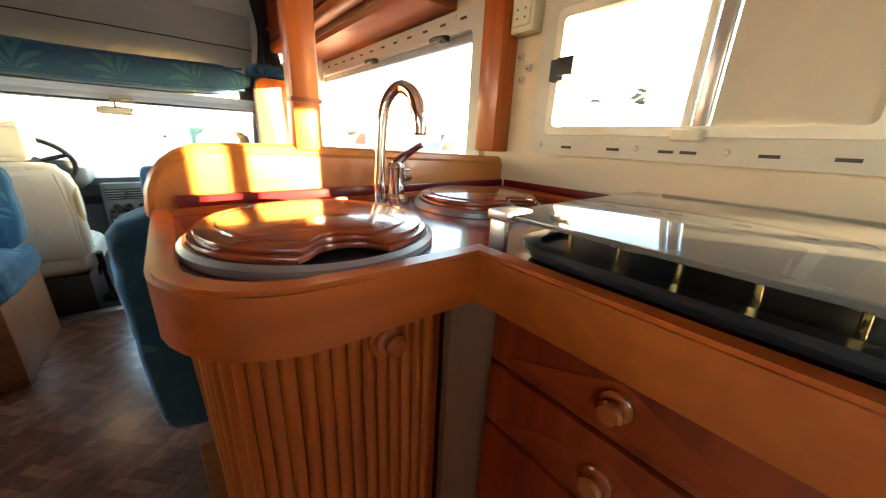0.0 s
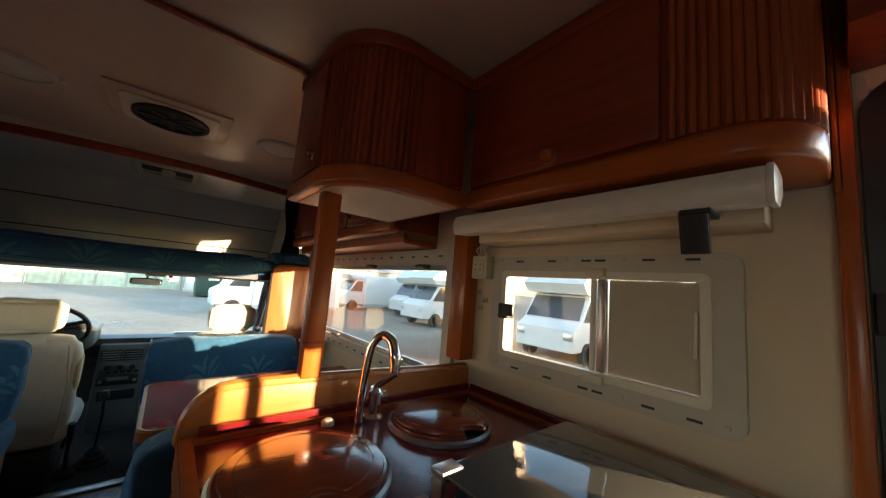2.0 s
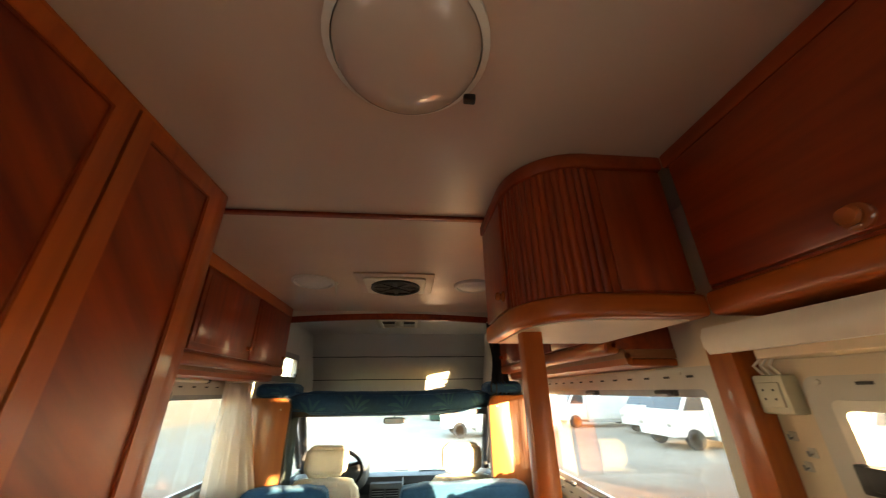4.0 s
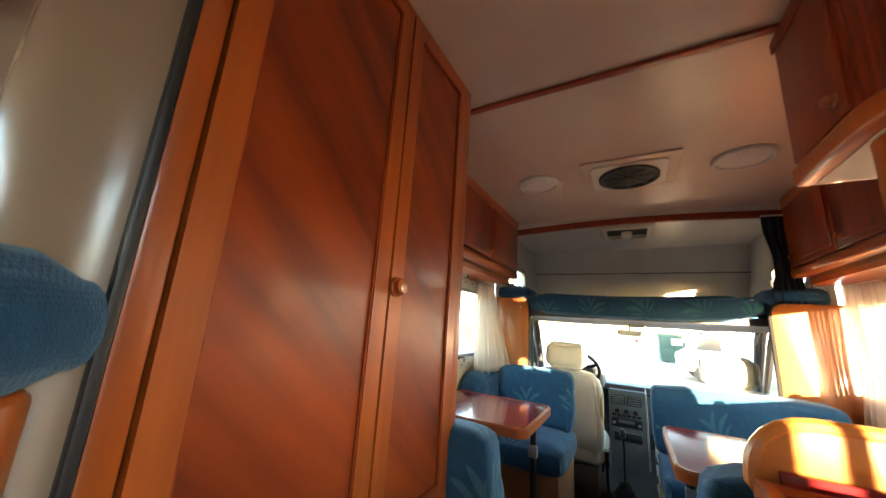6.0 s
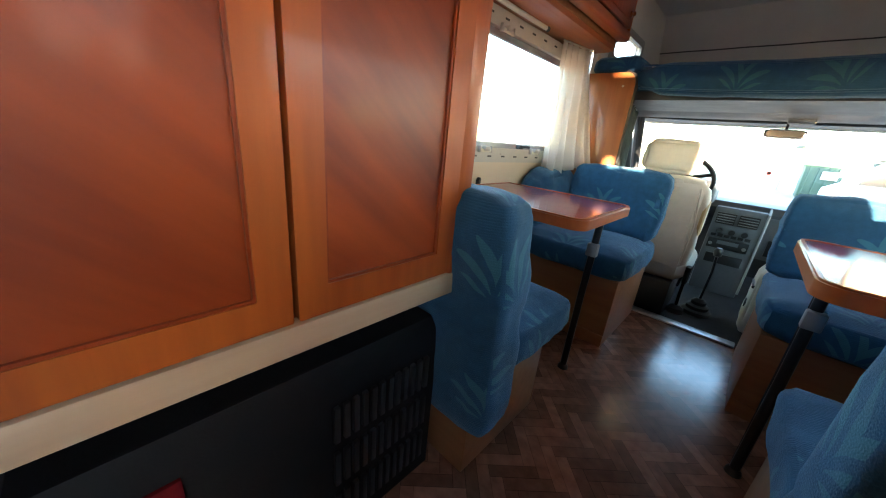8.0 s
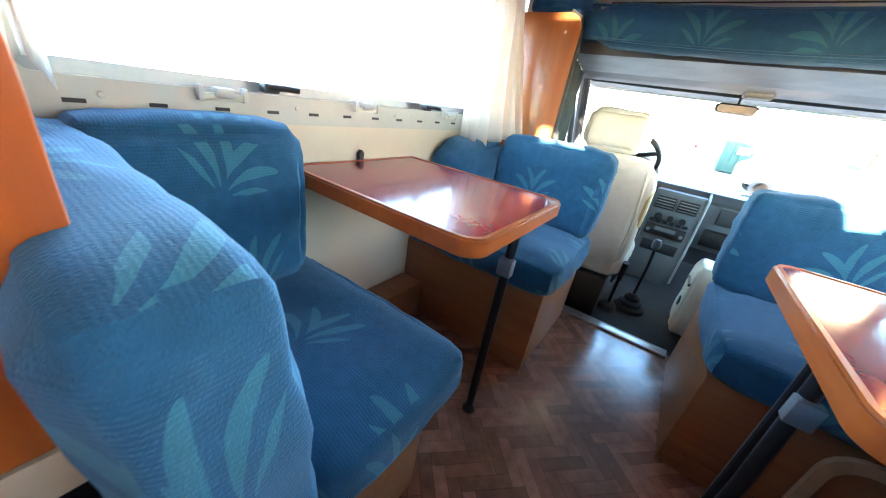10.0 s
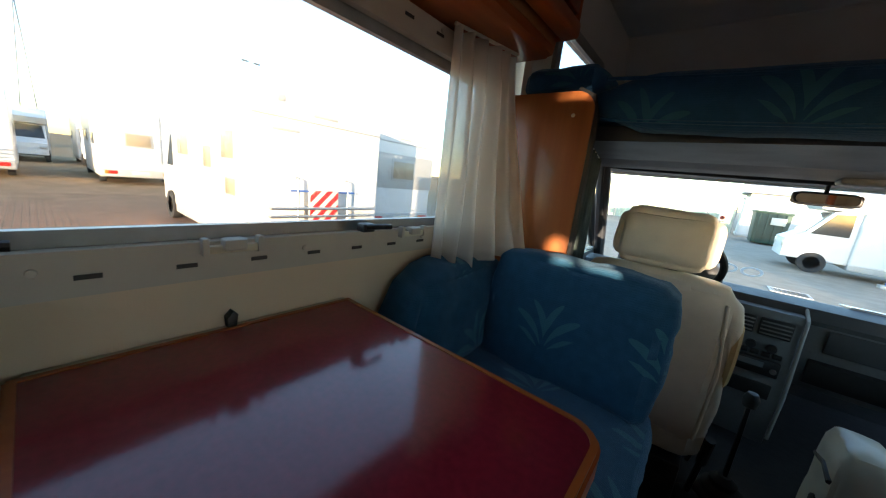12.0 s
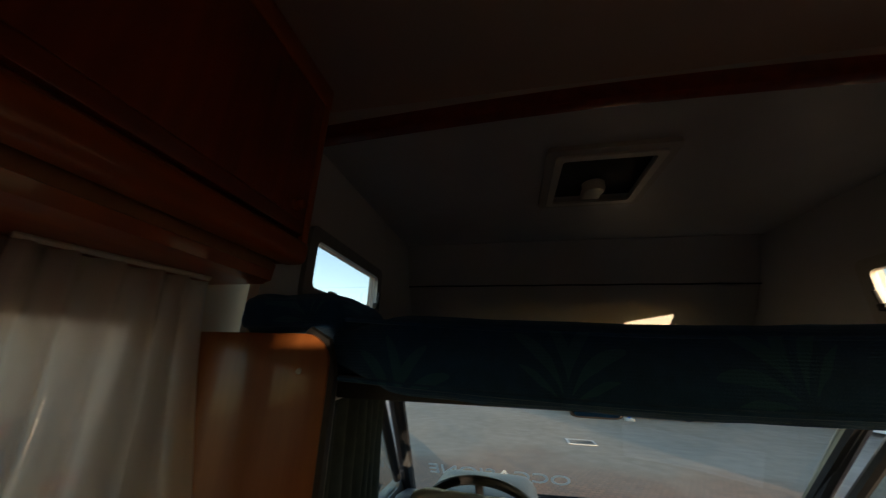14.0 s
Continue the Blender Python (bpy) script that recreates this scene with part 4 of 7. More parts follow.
tap = thing("kitchen_tap", 0.585, 0.905, CT, "tall chrome swan-neck tap with a side lever", "tap")
part("base", lathe([(0.028, -0.003), (0.028, 0.010), (0.020, 0.018), (0.018, 0.05), (0.020, 0.075), (0.014, 0.085), (0.0, 0.086)], 0.585, 0.905, CT, "z", 24), CHROME, tap)
neck = [(0.545, 0.905, CT), (0.545, 0.905, 0.93), (0.551, 0.902, 1.03), (0.560, 0.895, 1.075), (0.575, 0.875, 1.098), (0.588, 0.848, 1.085), (0.592, 0.832, 1.05), (0.592, 0.828, 1.03)]
part("neck", tube(*curved(neck, [0.013, 0.012, 0.011, 0.011, 0.012, 0.014, 0.016, 0.015]), 16), CHROME, tap)
part("aerator", lathe([(0.014, 0.0), (0.014, -0.018), (0.010, -0.022), (0.0, -0.022)], 0.592, 0.827, 1.032, "z", 16), CHROME, tap)
lever = part("lever", tube([(0.585, 0.905, 0.95), (0.60, 0.89, 0.968), (0.628, 0.868, 0.992)], [0.011, 0.008, 0.006], 10), CHROME, tap)
part("lever_cap", lathe([(0.0, -0.012), (0.013, -0.008), (0.013, 0.008), (0.0, 0.012)], 0.612, 0.905, 0.925, "x", 16), CHROME, lever)
shifted(tap, dy=0.028)
plug = thing("sink_plug", 0.30, 0.94, CT, "small white plug lying by the sink", "plug")
part("plug_body", lathe([(0.016, -0.003), (0.016, 0.006), (0.010, 0.012), (0.0, 0.013)], 0.47, 0.93, CT, "z", 18), WHITE_PL, plug)

shifted(plug, dy=0.03)

hob = thing("gas_hob", 0.73, 0.33, CT, "dark steel gas hob with gold-coloured control stems under a glass cover", "hob")
part("pan", prism(rounded(0.520, 0.935, 0.135, 0.515, 0.05, 6), "z", CT + 0.002, CT + 0.016, 0.004), BLACK_METAL, hob)
part("rim", ring_frame(rounded(0.513, 0.942, 0.128, 0.522, 0.055, 6), rounded(0.533, 0.922, 0.148, 0.502, 0.04, 6), "z", CT + 0.014, CT + 0.021), BLACK_METAL, hob)
for k, (x, y) in enumerate(((0.66, 0.42), (0.83, 0.23), (0.66, 0.22))):
    bn = part("burner", lathe([(0.045, 0.016), (0.042, 0.022), (0.030, 0.024), (0.030, 0.029), (0.0, 0.030)], x, y, CT, "z", 24), ALU, hob)
    part("burner_cap", lathe([(0.026, 0.029), (0.024, 0.034), (0.0, 0.035)], x, y, CT, "z", 20), BLACK_METAL, bn)
GOLD = mat("brass_stem", (0.75, 0.52, 0.20), 0.25, 1.0)
for k in range(6):
    y = 0.455 - 0.055 * k
    part("support_stem", tube([(0.552, y, CT + 0.014), (0.550, y + 0.002, CT + 0.044)], 0.0028, 8), GOLD, hob)
shifted(hob, dy=0.03)
cover = thing("hob_glass_cover", 0.73, 0.33, CT + 0.035, "flat grey glass cover closed over the hob with metal corner clips", "glass cover")
part("glass", prism(rounded(0.518, 0.962, 0.095, 0.545, 0.010, 4), "z", CT + 0.0445, CT + 0.0505, 0.001), HOB_GLASS, cover)
for x0, y0 in ((0.510, 0.518), (0.510, 0.090)):
    c = part("corner_clip", box(x0, x0 + 0.05, y0, y0 + 0.034, CT + 0.0410, CT + 0.0540, 0.002), ALU, cover, "metal corner clip")
    part("clip_leg", box(x0 + 0.002, x0 + 0.010, y0 + 0.004, y0 + 0.03, CT - 0.002, CT + 0.041, 0.001), ALU, c)
part("hinge", tube([(0.962, 0.15, CT + 0.046), (0.962, 0.50, CT + 0.046)], 0.006, 8), ALU, cover)

shifted(cover, dy=0.03)

# overhead cupboards of the kitchen
pc = thing("corner_cupboard", 0.6, 1.08, 1.487, "overhead cherry cupboard with a rounded ribbed corner above the divider", "cupboard")
Z0, Z1 = 1.487, CEILING - 0.001
pco = [(0.775, 0.832), (0.62, 0.832)] + [(0.56 - 0.19 * math.sin(radians(a)), 1.022 - 0.19 * math.cos(radians(a))) for a in range(0, 91, 10)] + [(0.37, 1.275), (0.775, 1.275)]
part("body", prism(inset(pco, 0.012), "z", Z0 + 0.05, Z1 - 0.04), CHERRY, pc)
part("bottom_rail", prism(pco, "z", Z0, Z0 + 0.055, 0.012, 3), HONEY_X, pc)
part("underside", prism(inset(pco, 0.03), "z", Z0 - 0.003, Z0 + 0.001), WALL, pc, "pale underside panel")
part("top_rail", prism(pco, "z", Z1 - 0.045, Z1, 0.008, 2), CHERRY_Y, pc)
tam = [(0.385, 1.26), (0.385, 1.03)] + [(0.565 - 0.18 * math.cos(radians(a)), 1.017 - 0.175 * math.sin(radians(a))) for a in range(0, 91, 10)]
tambour(tam[2:], Z0 + 0.055, Z1 - 0.046, "slat", pc, CHERRY)
part("door_panel", box(0.585, 0.765, 0.838, 0.846, Z0 + 0.06, Z1 - 0.05, 0.003), CHERRY, pc)
part("side_door", box(0.374, 0.384, 1.025, 1.265, Z0 + 0.06, Z1 - 0.05, 0.003), CHERRY, pc)
knob(0.375, 1.045, 1.585, "x", -1, pc, 0.013)

HONEY_RED = wood("reddish_honey_slat", (0.36, 0.072, 0.012), (0.24, 0.04, 0.008))
wc = thing("wall_cupboard", 0.92, 0.48, 1.487, "overhead cherry cupboard along the wall with a ribbed rounded end", "cupboard")
wo = [(RW - 0.001, 0.10), (0.945, 0.10)] + [(0.895 - 0.12 * math.sin(radians(a)), 0.22 - 0.12 * math.cos(radians(a))) for a in range(0, 91, 10)] + [(0.775, 0.830), (RW - 0.001, 0.830)]
part("body", prism(inset(wo, 0.010), "z", Z0 + 0.05, Z1 - 0.04), CHERRY, wc)
part("bottom_rail", prism(wo, "z", Z0, Z0 + 0.058, 0.014, 3), HONEY_Y, wc)
part("top_rail", prism(wo, "z", Z1 - 0.045, Z1, 0.008, 2), CHERRY_Y, wc)
dp = part("door", box(0.767, 0.787, 0.305, 0.808, Z0 + 0.062, Z1 - 0.052, 0.005), CHERRY_Y, wc, "cherry flap door")
knob(0.768, 0.535, 1.572, "x", -1, dp, 0.018)
wt = [(0.781, 0.297), (0.781, 0.23)] + [(0.90 - 0.118 * math.cos(radians(a)), 0.224 - 0.118 * math.sin(radians(a))) for a in range(0, 91, 10)] + [(1.01, 0.106)]
tambour(wt, Z0 + 0.06, Z1 - 0.047, "slat", wc, HONEY_RED, 0.016)
part("end_strip", box(RW - 0.03, RW - 0.002, 0.083, 0.099, Z0 - 0.02, Z1 - 0.001, 0.005), HONEY, wc)

lamp = thing("strip_lamp", 0.9, 0.56, 1.43, "long white strip lamp under the wall cupboard, switched off", "strip lamp")
part("housing", prism([(0.872, 1.414), (0.862, 1.430), (0.862, 1.452), (0.872, 1.472), (0.93, 1.480), (RW - 0.045, 1.480), (RW - 0.045, 1.452), (0.93, 1.418)], "y", 0.195, 0.925, 0.004), WHITE_PL, lamp)
part("back_rail", box(RW - 0.044, RW + 0.072, 0.21, 0.93, 1.405, 1.486, 0.004), WALL, lamp)
part("end_cap", prism([(0.870, 1.411), (0.859, 1.430), (0.859, 1.453), (0.870, 1.475), (0.93, 1.483), (0.985, 1.483), (0.985, 1.449), (0.93, 1.415)], "y", 0.186, 0.196, 0.002), WHITE_PL, lamp)
for y in (0.30, 0.52, 0.74):
    part("fixing_knob", lathe([(0.007, 0.0), (0.006, -0.006), (0.0, -0.008)], 0.986, y, 1.43, "x", 12), SCREW, lamp)
shifted(lamp, -0.075, -0.03)
holder = thing("black_holder", 0.93, 0.26, 1.354, "black plastic holder hanging under the strip lamp", "holder")
part("holder_body", prism([(0.872, 1.412), (0.886, 1.412), (0.902, 1.338), (0.890, 1.336)], "y", 0.226, 0.270, 0.002), BLACK, holder)
part("clip", box(0.866, 0.935, 0.220, 0.266, 1.4055, 1.4145, 0.002), BLACK, holder)

shifted(holder, -0.07, 0.015)

sb = thing("socket_box", 1.0, 0.965, 1.30, "ivory double socket box with a looped cable on the wall", "socket box")
part("box_body", box(RW - 0.045, RW - 0.001, 0.925, 1.0, 1.285, 1.372, 0.006), IVORY, sb)
part("socket_face", box(RW - 0.050, RW - 0.0445, 0.935, 0.99, 1.30, 1.355, 0.003), IVORY, sb)
for dy in (0.95, 0.975):
    for dz in (1.318, 1.338):
        part("pin_hole", lathe([(0.003, -0.0505), (0.0, -0.0512)], RW, dy, dz, "x", 8), FRAME_DARK, sb)
for k in range(3):
    part("cable", tube([(RW - 0.02, 0.985 - 0.02 * k, 1.37), (RW - 0.035, 0.99 - 0.02 * k, 1.395), (RW - 0.03, 0.965 - 0.015 * k, 1.415), (RW - 0.02, 0.95 - 0.02 * k, 1.44)], 0.0035, 8), WHITE_PL, sb)
for y, z in ((0.985, 1.235), (0.955, 1.205), (0.975, 1.175)):
    hk = thing("wall_hook", RW, y, z, "tiny grey adhesive wall hook", "hook", "wall hooks")
    part("plate", box(RW - 0.006, RW - 0.001, y - 0.008, y + 0.008, z - 0.008, z + 0.012, 0.002), FRAME, hk)
    part("prong", tube([(RW - 0.005, y, z), (RW - 0.016, y, z - 0.004), (RW - 0.017, y, z + 0.006)], 0.0022, 6), STEEL, hk)


# ---- wardrobe ----
wd = thing("wardrobe", -0.77, 0.7, 0.0, "tall two-door cherry wardrobe with honey wood frames", "wardrobe")
WX = -0.475
HONEY_WARM = wood("warm_honey_frame", (0.42, 0.088, 0.012), (0.27, 0.047, 0.008))
part("carcass", box(LW + 0.001, WX - 0.022, 0.325, 1.125, 0.60, CEILING - 0.001), CHERRY, wd)
part("side_post", box(WX - 0.03, WX, 1.085, 1.13, 0.585, CEILING - 0.001, 0.005), HONEY_WARM, wd)
part("rear_post", box(WX - 0.03, WX, 0.318, 0.352, 0.585, CEILING - 0.001, 0.005), HONEY_WARM, wd)
part("bottom_rail", box(WX - 0.03, WX + 0.002, 0.318, 1.135, 0.575, 0.625, 0.004), BEIGE_WOOD, wd, "pale wood bottom rail")
part("rear_round", prism([(LW + 0.3, 0.318)] + [(-0.60 + 0.115 * math.sin(radians(a)), 0.318 - 0.11 * math.cos(radians(a))) for a in range(0, 91, 9)] + [(-0.485, 0.318)], "z", 0.0, CEILING - 0.001), mat("satin_beige_laminate", (0.26, 0.18, 0.12), 0.25, 0, 0.04, 6, 0, 0, 0.5, 0.2), wd, "rounded beige laminate corner")
part("rear_seal", box(WX - 0.012, WX + 0.004, 0.306, 0.318, 0.58, CEILING - 0.002, 0.003), BLACK, wd)
for y0, y1, kn in ((0.356, 0.752, None), (0.760, 1.083, 0.800)):
    d = part("door", ring_frame(rounded(y0, y1, 0.632, 1.91, 0.003, 2), rounded(y0 + 0.045, y1 - 0.045, 0.68, 1.868, 0.003, 2), "x", WX - 0.02, WX + 0.004), HONEY_WARM, wd, "honey framed cherry door")
    part("panel", box(WX - 0.016, WX - 0.004, y0 + 0.043, y1 - 0.043, 0.678, 1.870), CHERRY_DIAG, d)
    part("bead", ring_frame(rounded(y0 + 0.040, y1 - 0.040, 0.675, 1.873, 0.003, 2), rounded(y0 + 0.049, y1 - 0.049, 0.684, 1.864, 0.003, 2), "x", WX - 0.006, WX + 0.001), CHERRY_Y, d)
    if kn:
        knob(WX + 0.004, 0.778, 1.175, "x", 1, d, 0.020)
part("top_rail", box(WX - 0.028, WX + 0.001, 0.352, 1.085, 1.911, CEILING - 0.001, 0.003), HONEY_Y, wd)
part("pedestal", box(LW + 0.002, -0.80, 0.34, 1.12, 0.0, 0.60), PLY, wd)
heater = thing("gas_heater", -0.66, 0.8, 0.0, "black gas heater with a slotted grille under the wardrobe", "heater")
part("case", prism([(0.42, 0.0), (1.12, 0.0), (1.12, 0.44), (1.09, 0.50), (0.46, 0.50), (0.42, 0.44)], "x", -0.795, -0.515, 0.006), HEATER_BLACK, heater)
for k in range(12):
    for j in range(3):
        part("grille_bar", box(-0.517, -0.506, 0.83 + 0.022 * k, 0.843 + 0.022 * k, 0.06 + 0.12 * j, 0.15 + 0.12 * j, 0.002), BLACK, heater)
part("control_plate", box(-0.517, -0.508, 0.48, 0.60, 0.36, 0.42, 0.003), RED_TOP, heater)

# ---- rear corner ----
hb = thing("padded_headboard", -0.58, 0.12, 0.0, "rounded honey wood headboard with a blue padded top", "headboard")
part("board", prism(rounded(-0.68, -0.45, -0.28, 0.285, 0.07, 6), "z", 0.83, 1.022, 0.012, 3), HONEY_Y, hb)
part("pad", cushion(-0.695, -0.435, -0.30, 0.303, 1.022, 1.140, 0.05, 0.012, 9), BLUE_PLAIN, hb)
part("support", box(-0.70, -0.64, -0.20, 0.20, 0.0, 0.835, 0.004), WALL, hb)
rb = thing("rear_bench", -0.75, -0.5, 0.0, "rear bench with a blue seat cushion", "bench")
part("base", box(LW + 0.002, -0.50, -1.50, 0.20, 0.0, 0.36, 0.004), PLY, rb)
part("seat_cushion", cushion(LW + 0.004, -0.46, -1.50, 0.20, 0.36, 0.48, 0.03, 0.012, 3), BLUE, rb)
rc = thing("rear_cupboard", -0.85, -0.5, 1.5, "small overhead cherry cupboard in the rear corner", "cupboard")
part("body", box(LW + 0.001, -0.80, -1.50, 0.18, 1.60, CEILING - 0.001, 0.006), CHERRY_Y, rc)
part("door", box(-0.80, -0.785, -1.45, 0.15, 1.63, 1.90, 0.004), CHERRY_Y, rc)


# ---- dinettes ----
def table(x0, x1, y0, y1, leg_x, leg_y, label):
    t = thing("dinette_table", (x0 + x1) / 2, (y0 + y1) / 2, 0.0, label, "table", "dinette tables")
    aisle_right = leg_x > (x0 + x1) / 2
    cs = (0, 1, 1, 0) if aisle_right else (1, 0, 0, 1)
    part("tabletop", prism(rounded(x0 + 0.0115, x1 - 0.0115, y0 + 0.0115, y1 - 0.0115, 0.04, 6, cs), "z", 0.668, 0.7005), TABLE_RED, t, "glossy wine-red laminate top")
    o = rounded(x0, x1, y0, y1, 0.05, 6, cs)
    i = rounded(x0 + 0.013, x1 - 0.013, y0 + 0.013, y1 - 0.013, 0.039, 6, cs)
    i2 = rounded(x0 + 0.004, x1 - 0.004, y0 + 0.004, y1 - 0.004, 0.047, 6, cs)
    part("edge", ring_frame(o, i, "z", 0.664, 0.697), HONEY_Y, t, "rounded honey wood edge")
    part("edge_bead", ring_frame(i2, i, "z", 0.697, 0.7025), HONEY_Y, t)
    leg = part("leg", tube([(leg_x, leg_y, 0.0), (leg_x, leg_y, 0.35), (leg_x - 0.002, leg_y + 0.02, 0.664)], 0.0135, 12), BLACK_METAL, t, "black folding steel leg")
    part("foot", lathe([(0.022, 0.0), (0.020, 0.012), (0.014, 0.02), (0.0, 0.02)], leg_x, leg_y, 0.001, "z", 16), BLACK, leg)
    part("joint", box(leg_x - 0.02, leg_x + 0.02, leg_y - 0.014, leg_y + 0.014, 0.52, 0.57, 0.004), STEEL, leg)
    if not aisle_right:
        part("stay", tube([(leg_x + 0.004, leg_y + 0.05, 0.001), (leg_x, leg_y + 0.05, 0.36), (leg_x - 0.002, leg_y + 0.055, 0.664)], 0.011, 10), BLACK_METAL, leg)
    part("hinge_plate", box(leg_x - 0.03, leg_x + 0.03, leg_y - 0.04, leg_y + 0.06, 0.656, 0.665, 0.002), BLACK_METAL, leg)
    return t


table(-1.0, -0.39, 1.585, 2.108, -0.43, 1.86, "wine-red dinette table with honey wood edge and black leg")
table(0.092, RW - 0.004, 1.545, 2.13, 0.155, 1.80, "long wine-red dinette table with honey wood edge and black leg")
hook = thing("table_hook", LW, 1.847, 0.70, "small black table hook on the wall rail", "hook")
part("rail", box(LW + 0.001, LW + 0.014, 1.60, 2.10, 0.684, 0.699, 0.002), FRAME, hook)
part("prong", prism([(1.841, 0.699), (1.855, 0.699), (1.858, 0.724), (1.850, 0.732), (1.839, 0.720)], "x", LW + 0.002, LW + 0.022, 0.002), BLACK, hook)


def bench(name, x0, x1, y0, y1, front_y, seat, back, label, seed, facing):
    """A dinette bench: board box, seat cushion and backrest. seat and back are (x0, x1, y0, y1, z0, z1)."""
    b = thing(name, (x0 + x1) / 2, (y0 + y1) / 2, 0.0, label, "bench", "dinette benches")
    part("base", box(x0, x1, y0, y1, 0.0, seat[4], 0.005), PLY, b, "brown board seat box")
    part("base_rail", box(x0, x1 + 0.0, min(front_y, front_y + facing * 0.008), max(front_y, front_y + facing * 0.008), 0.0, 0.06, 0.002), PLY, b)
    part("seat_cushion", cushion(*seat, 0.038, 0.014, seed, None, 0.009), BLUE, b)
    part("backrest", cushion(*back, 0.036, 0.012, seed + 1, (0, -facing * 0.05), 0.010, 15), BLUE, b)
    return b


bench("front_bench", LW + 0.002, -0.372, 2.155, 2.68, 2.155, (LW + 0.004, -0.352, 2.12, 2.66, 0.345, 0.475), (-0.845, -0.362, 2.50, 2.64, 0.47, 0.82), "dinette bench by the cab with blue leaf-print cushions", 11, -1)
bench("front_bench", 0.112, RW - 0.002, 2.13, 2.68, 2.13, (0.10, RW - 0.004, 2.10, 2.66, 0.345, 0.475), (0.085, 0.86, 2.49, 2.63, 0.47, 0.815), "wide dinette bench by the cab with blue leaf-print cushions", 21, -1)
bench("rear_dinette_bench", LW + 0.002, -0.42, 1.165, 1.56, 1.56, (LW + 0.004, -0.385, 1.27, 1.645, 0.31, 0.432), (-0.985, -0.362, 1.137, 1.275, 0.17, 0.80), "dinette bench against the wardrobe with a tall blue backrest", 31, 1)
bench("rear_dinette_bench", 0.15, RW - 0.002, 1.056, 1.56, 1.56, (0.135, RW - 0.004, 1.16, 1.635, 0.33, 0.45), (0.105, RW - 0.01, 1.06, 1.185, 0.36, 0.86), "dinette bench behind the kitchen divider with blue cushions", 41, 1)
wg = thing("corner_cushion", -0.93, 2.4, 0.47, "blue wedge cushion in the window corner of the bench", "cushion")
wedge = cushion(LW + 0.006, -0.835, 2.15, 2.665, 0.474, 0.80, 0.055, 0.018, 51, None, 0.012, 15)
for v in wedge.verts:
    up, along = (v.co.z - 0.474) / 0.326, (2.665 - v.co.y) / 0.515
    v.co.y += 0.11 * up * along                          # the free end leans back
    v.co.z -= 0.035 * up * along + 0.03 * up * (v.co.x - LW) / 0.16
    v.co.x -= 0.035 * up * (v.co.x - LW) / 0.16
part("cover", wedge, BLUE, wg)
sc = thing("side_cushion", -0.93, 1.35, 0.43, "blue leaf-print bolster standing along the wall", "cushion")
part("cover", cushion(LW + 0.004, -0.86, 1.175, 1.565, 0.43, 0.815, 0.05, 0.014, 61), BLUE, sc)
kick = thing("wall_box", -0.98, 1.85, 0.0, "low brown board box along the wall under the table", "box")
part("body", box(LW + 0.001, -0.90, 1.57, 2.15, 0.0, 0.16, 0.005), PLY, kick)
part("vent_ring", lathe([(0.03, 0.0), (0.03, 0.006), (0.022, 0.008), (0.022, 0.0)], -0.90, 1.78, 0.09, "x", 24), SCREW, kick)
recess = thing("bench_hatch", 0.45, 2.12, 0.0, "arched brown hatch door in the bench front", "hatch door")
part("door", prism(rounded(0.40, 0.75, 0.02, 0.30, 0.06, 5, (0, 0, 1, 1)), "y", 2.112, 2.129, 0.004), PLY, recess)
part("frame", ring_frame(rounded(0.375, 0.775, 0.001, 0.328, 0.075, 5, (0, 0, 1, 1)), rounded(0.402, 0.748, 0.018, 0.298, 0.06, 5, (0, 0, 1, 1)), "y", 2.106, 2.122), BEIGE_WOOD, recess)


# ---- overhead lockers of the dinettes ----
def lockers(x_wall, s, y0, y1, cuts, label):
    """A row of lockers over a window with a shelf board below. s: +1 if the room lies on the +x side."""
    c = thing("overhead_lockers", x_wall + s * 0.12, (y0 + y1) / 2, 1.46, label, "cupboard", "overhead lockers")
    def sb_(a, b):
        return (min(x_wall + s * a, x_wall + s * b), max(x_wall + s * a, x_wall + s * b))
    part("body", box(*sb_(0.001, 0.235), y0, y1, 1.47, CEILING - 0.001, 0.004), CHERRY_Y, c)
    part("bottom_rail", box(*sb_(0.20, 0.255), y0, y1 + 0.004, 1.455, 1.505, 0.014, 3), HONEY_Y, c)
    part("top_rail", box(*sb_(0.20, 0.25), y0, y1 + 0.004, 1.862, CEILING - 0.0015, 0.006), HONEY_Y, c)
    part("end_panel", box(*sb_(0.001, 0.248), y1 - 0.018, y1 + 0.002, 1.46, CEILING - 0.002, 0.004), HONEY, c)
    for a, b in zip(cuts, cuts[1:]):
        d = part("door", box(*sb_(0.236, 0.252), a + 0.006, b - 0.006, 1.512, 1.857, 0.004), CHERRY_Y, c, "cherry locker door")
        part("panel", box(*sb_(0.2525, 0.256), a + 0.03, b - 0.03, 1.54, 1.83, 0.002), CHERRY, d)
        knob(x_wall + s * 0.252, b - 0.05, 1.565, "x", s, d, 0.012)
    part("shelf", box(*sb_(0.001, 0.165), y0, y1, 1.415, 1.44, 0.005), HONEY_Y, c)
    part("valance", prism([(x_wall + s * 0.165, 1.415), (x_wall + s * 0.185, 1.42), (x_wall + s * 0.19, 1.455), (x_wall + s * 0.178, 1.465), (x_wall + s * 0.165, 1.455)], "y", y0, y1 - 0.01, 0.003), HONEY_Y, c, "rounded honey wood valance")
    part("back_strip", box(*sb_(0.001, 0.19), y0, y1 - 0.02, 1.441, 1.47), PLY, c)
    return c


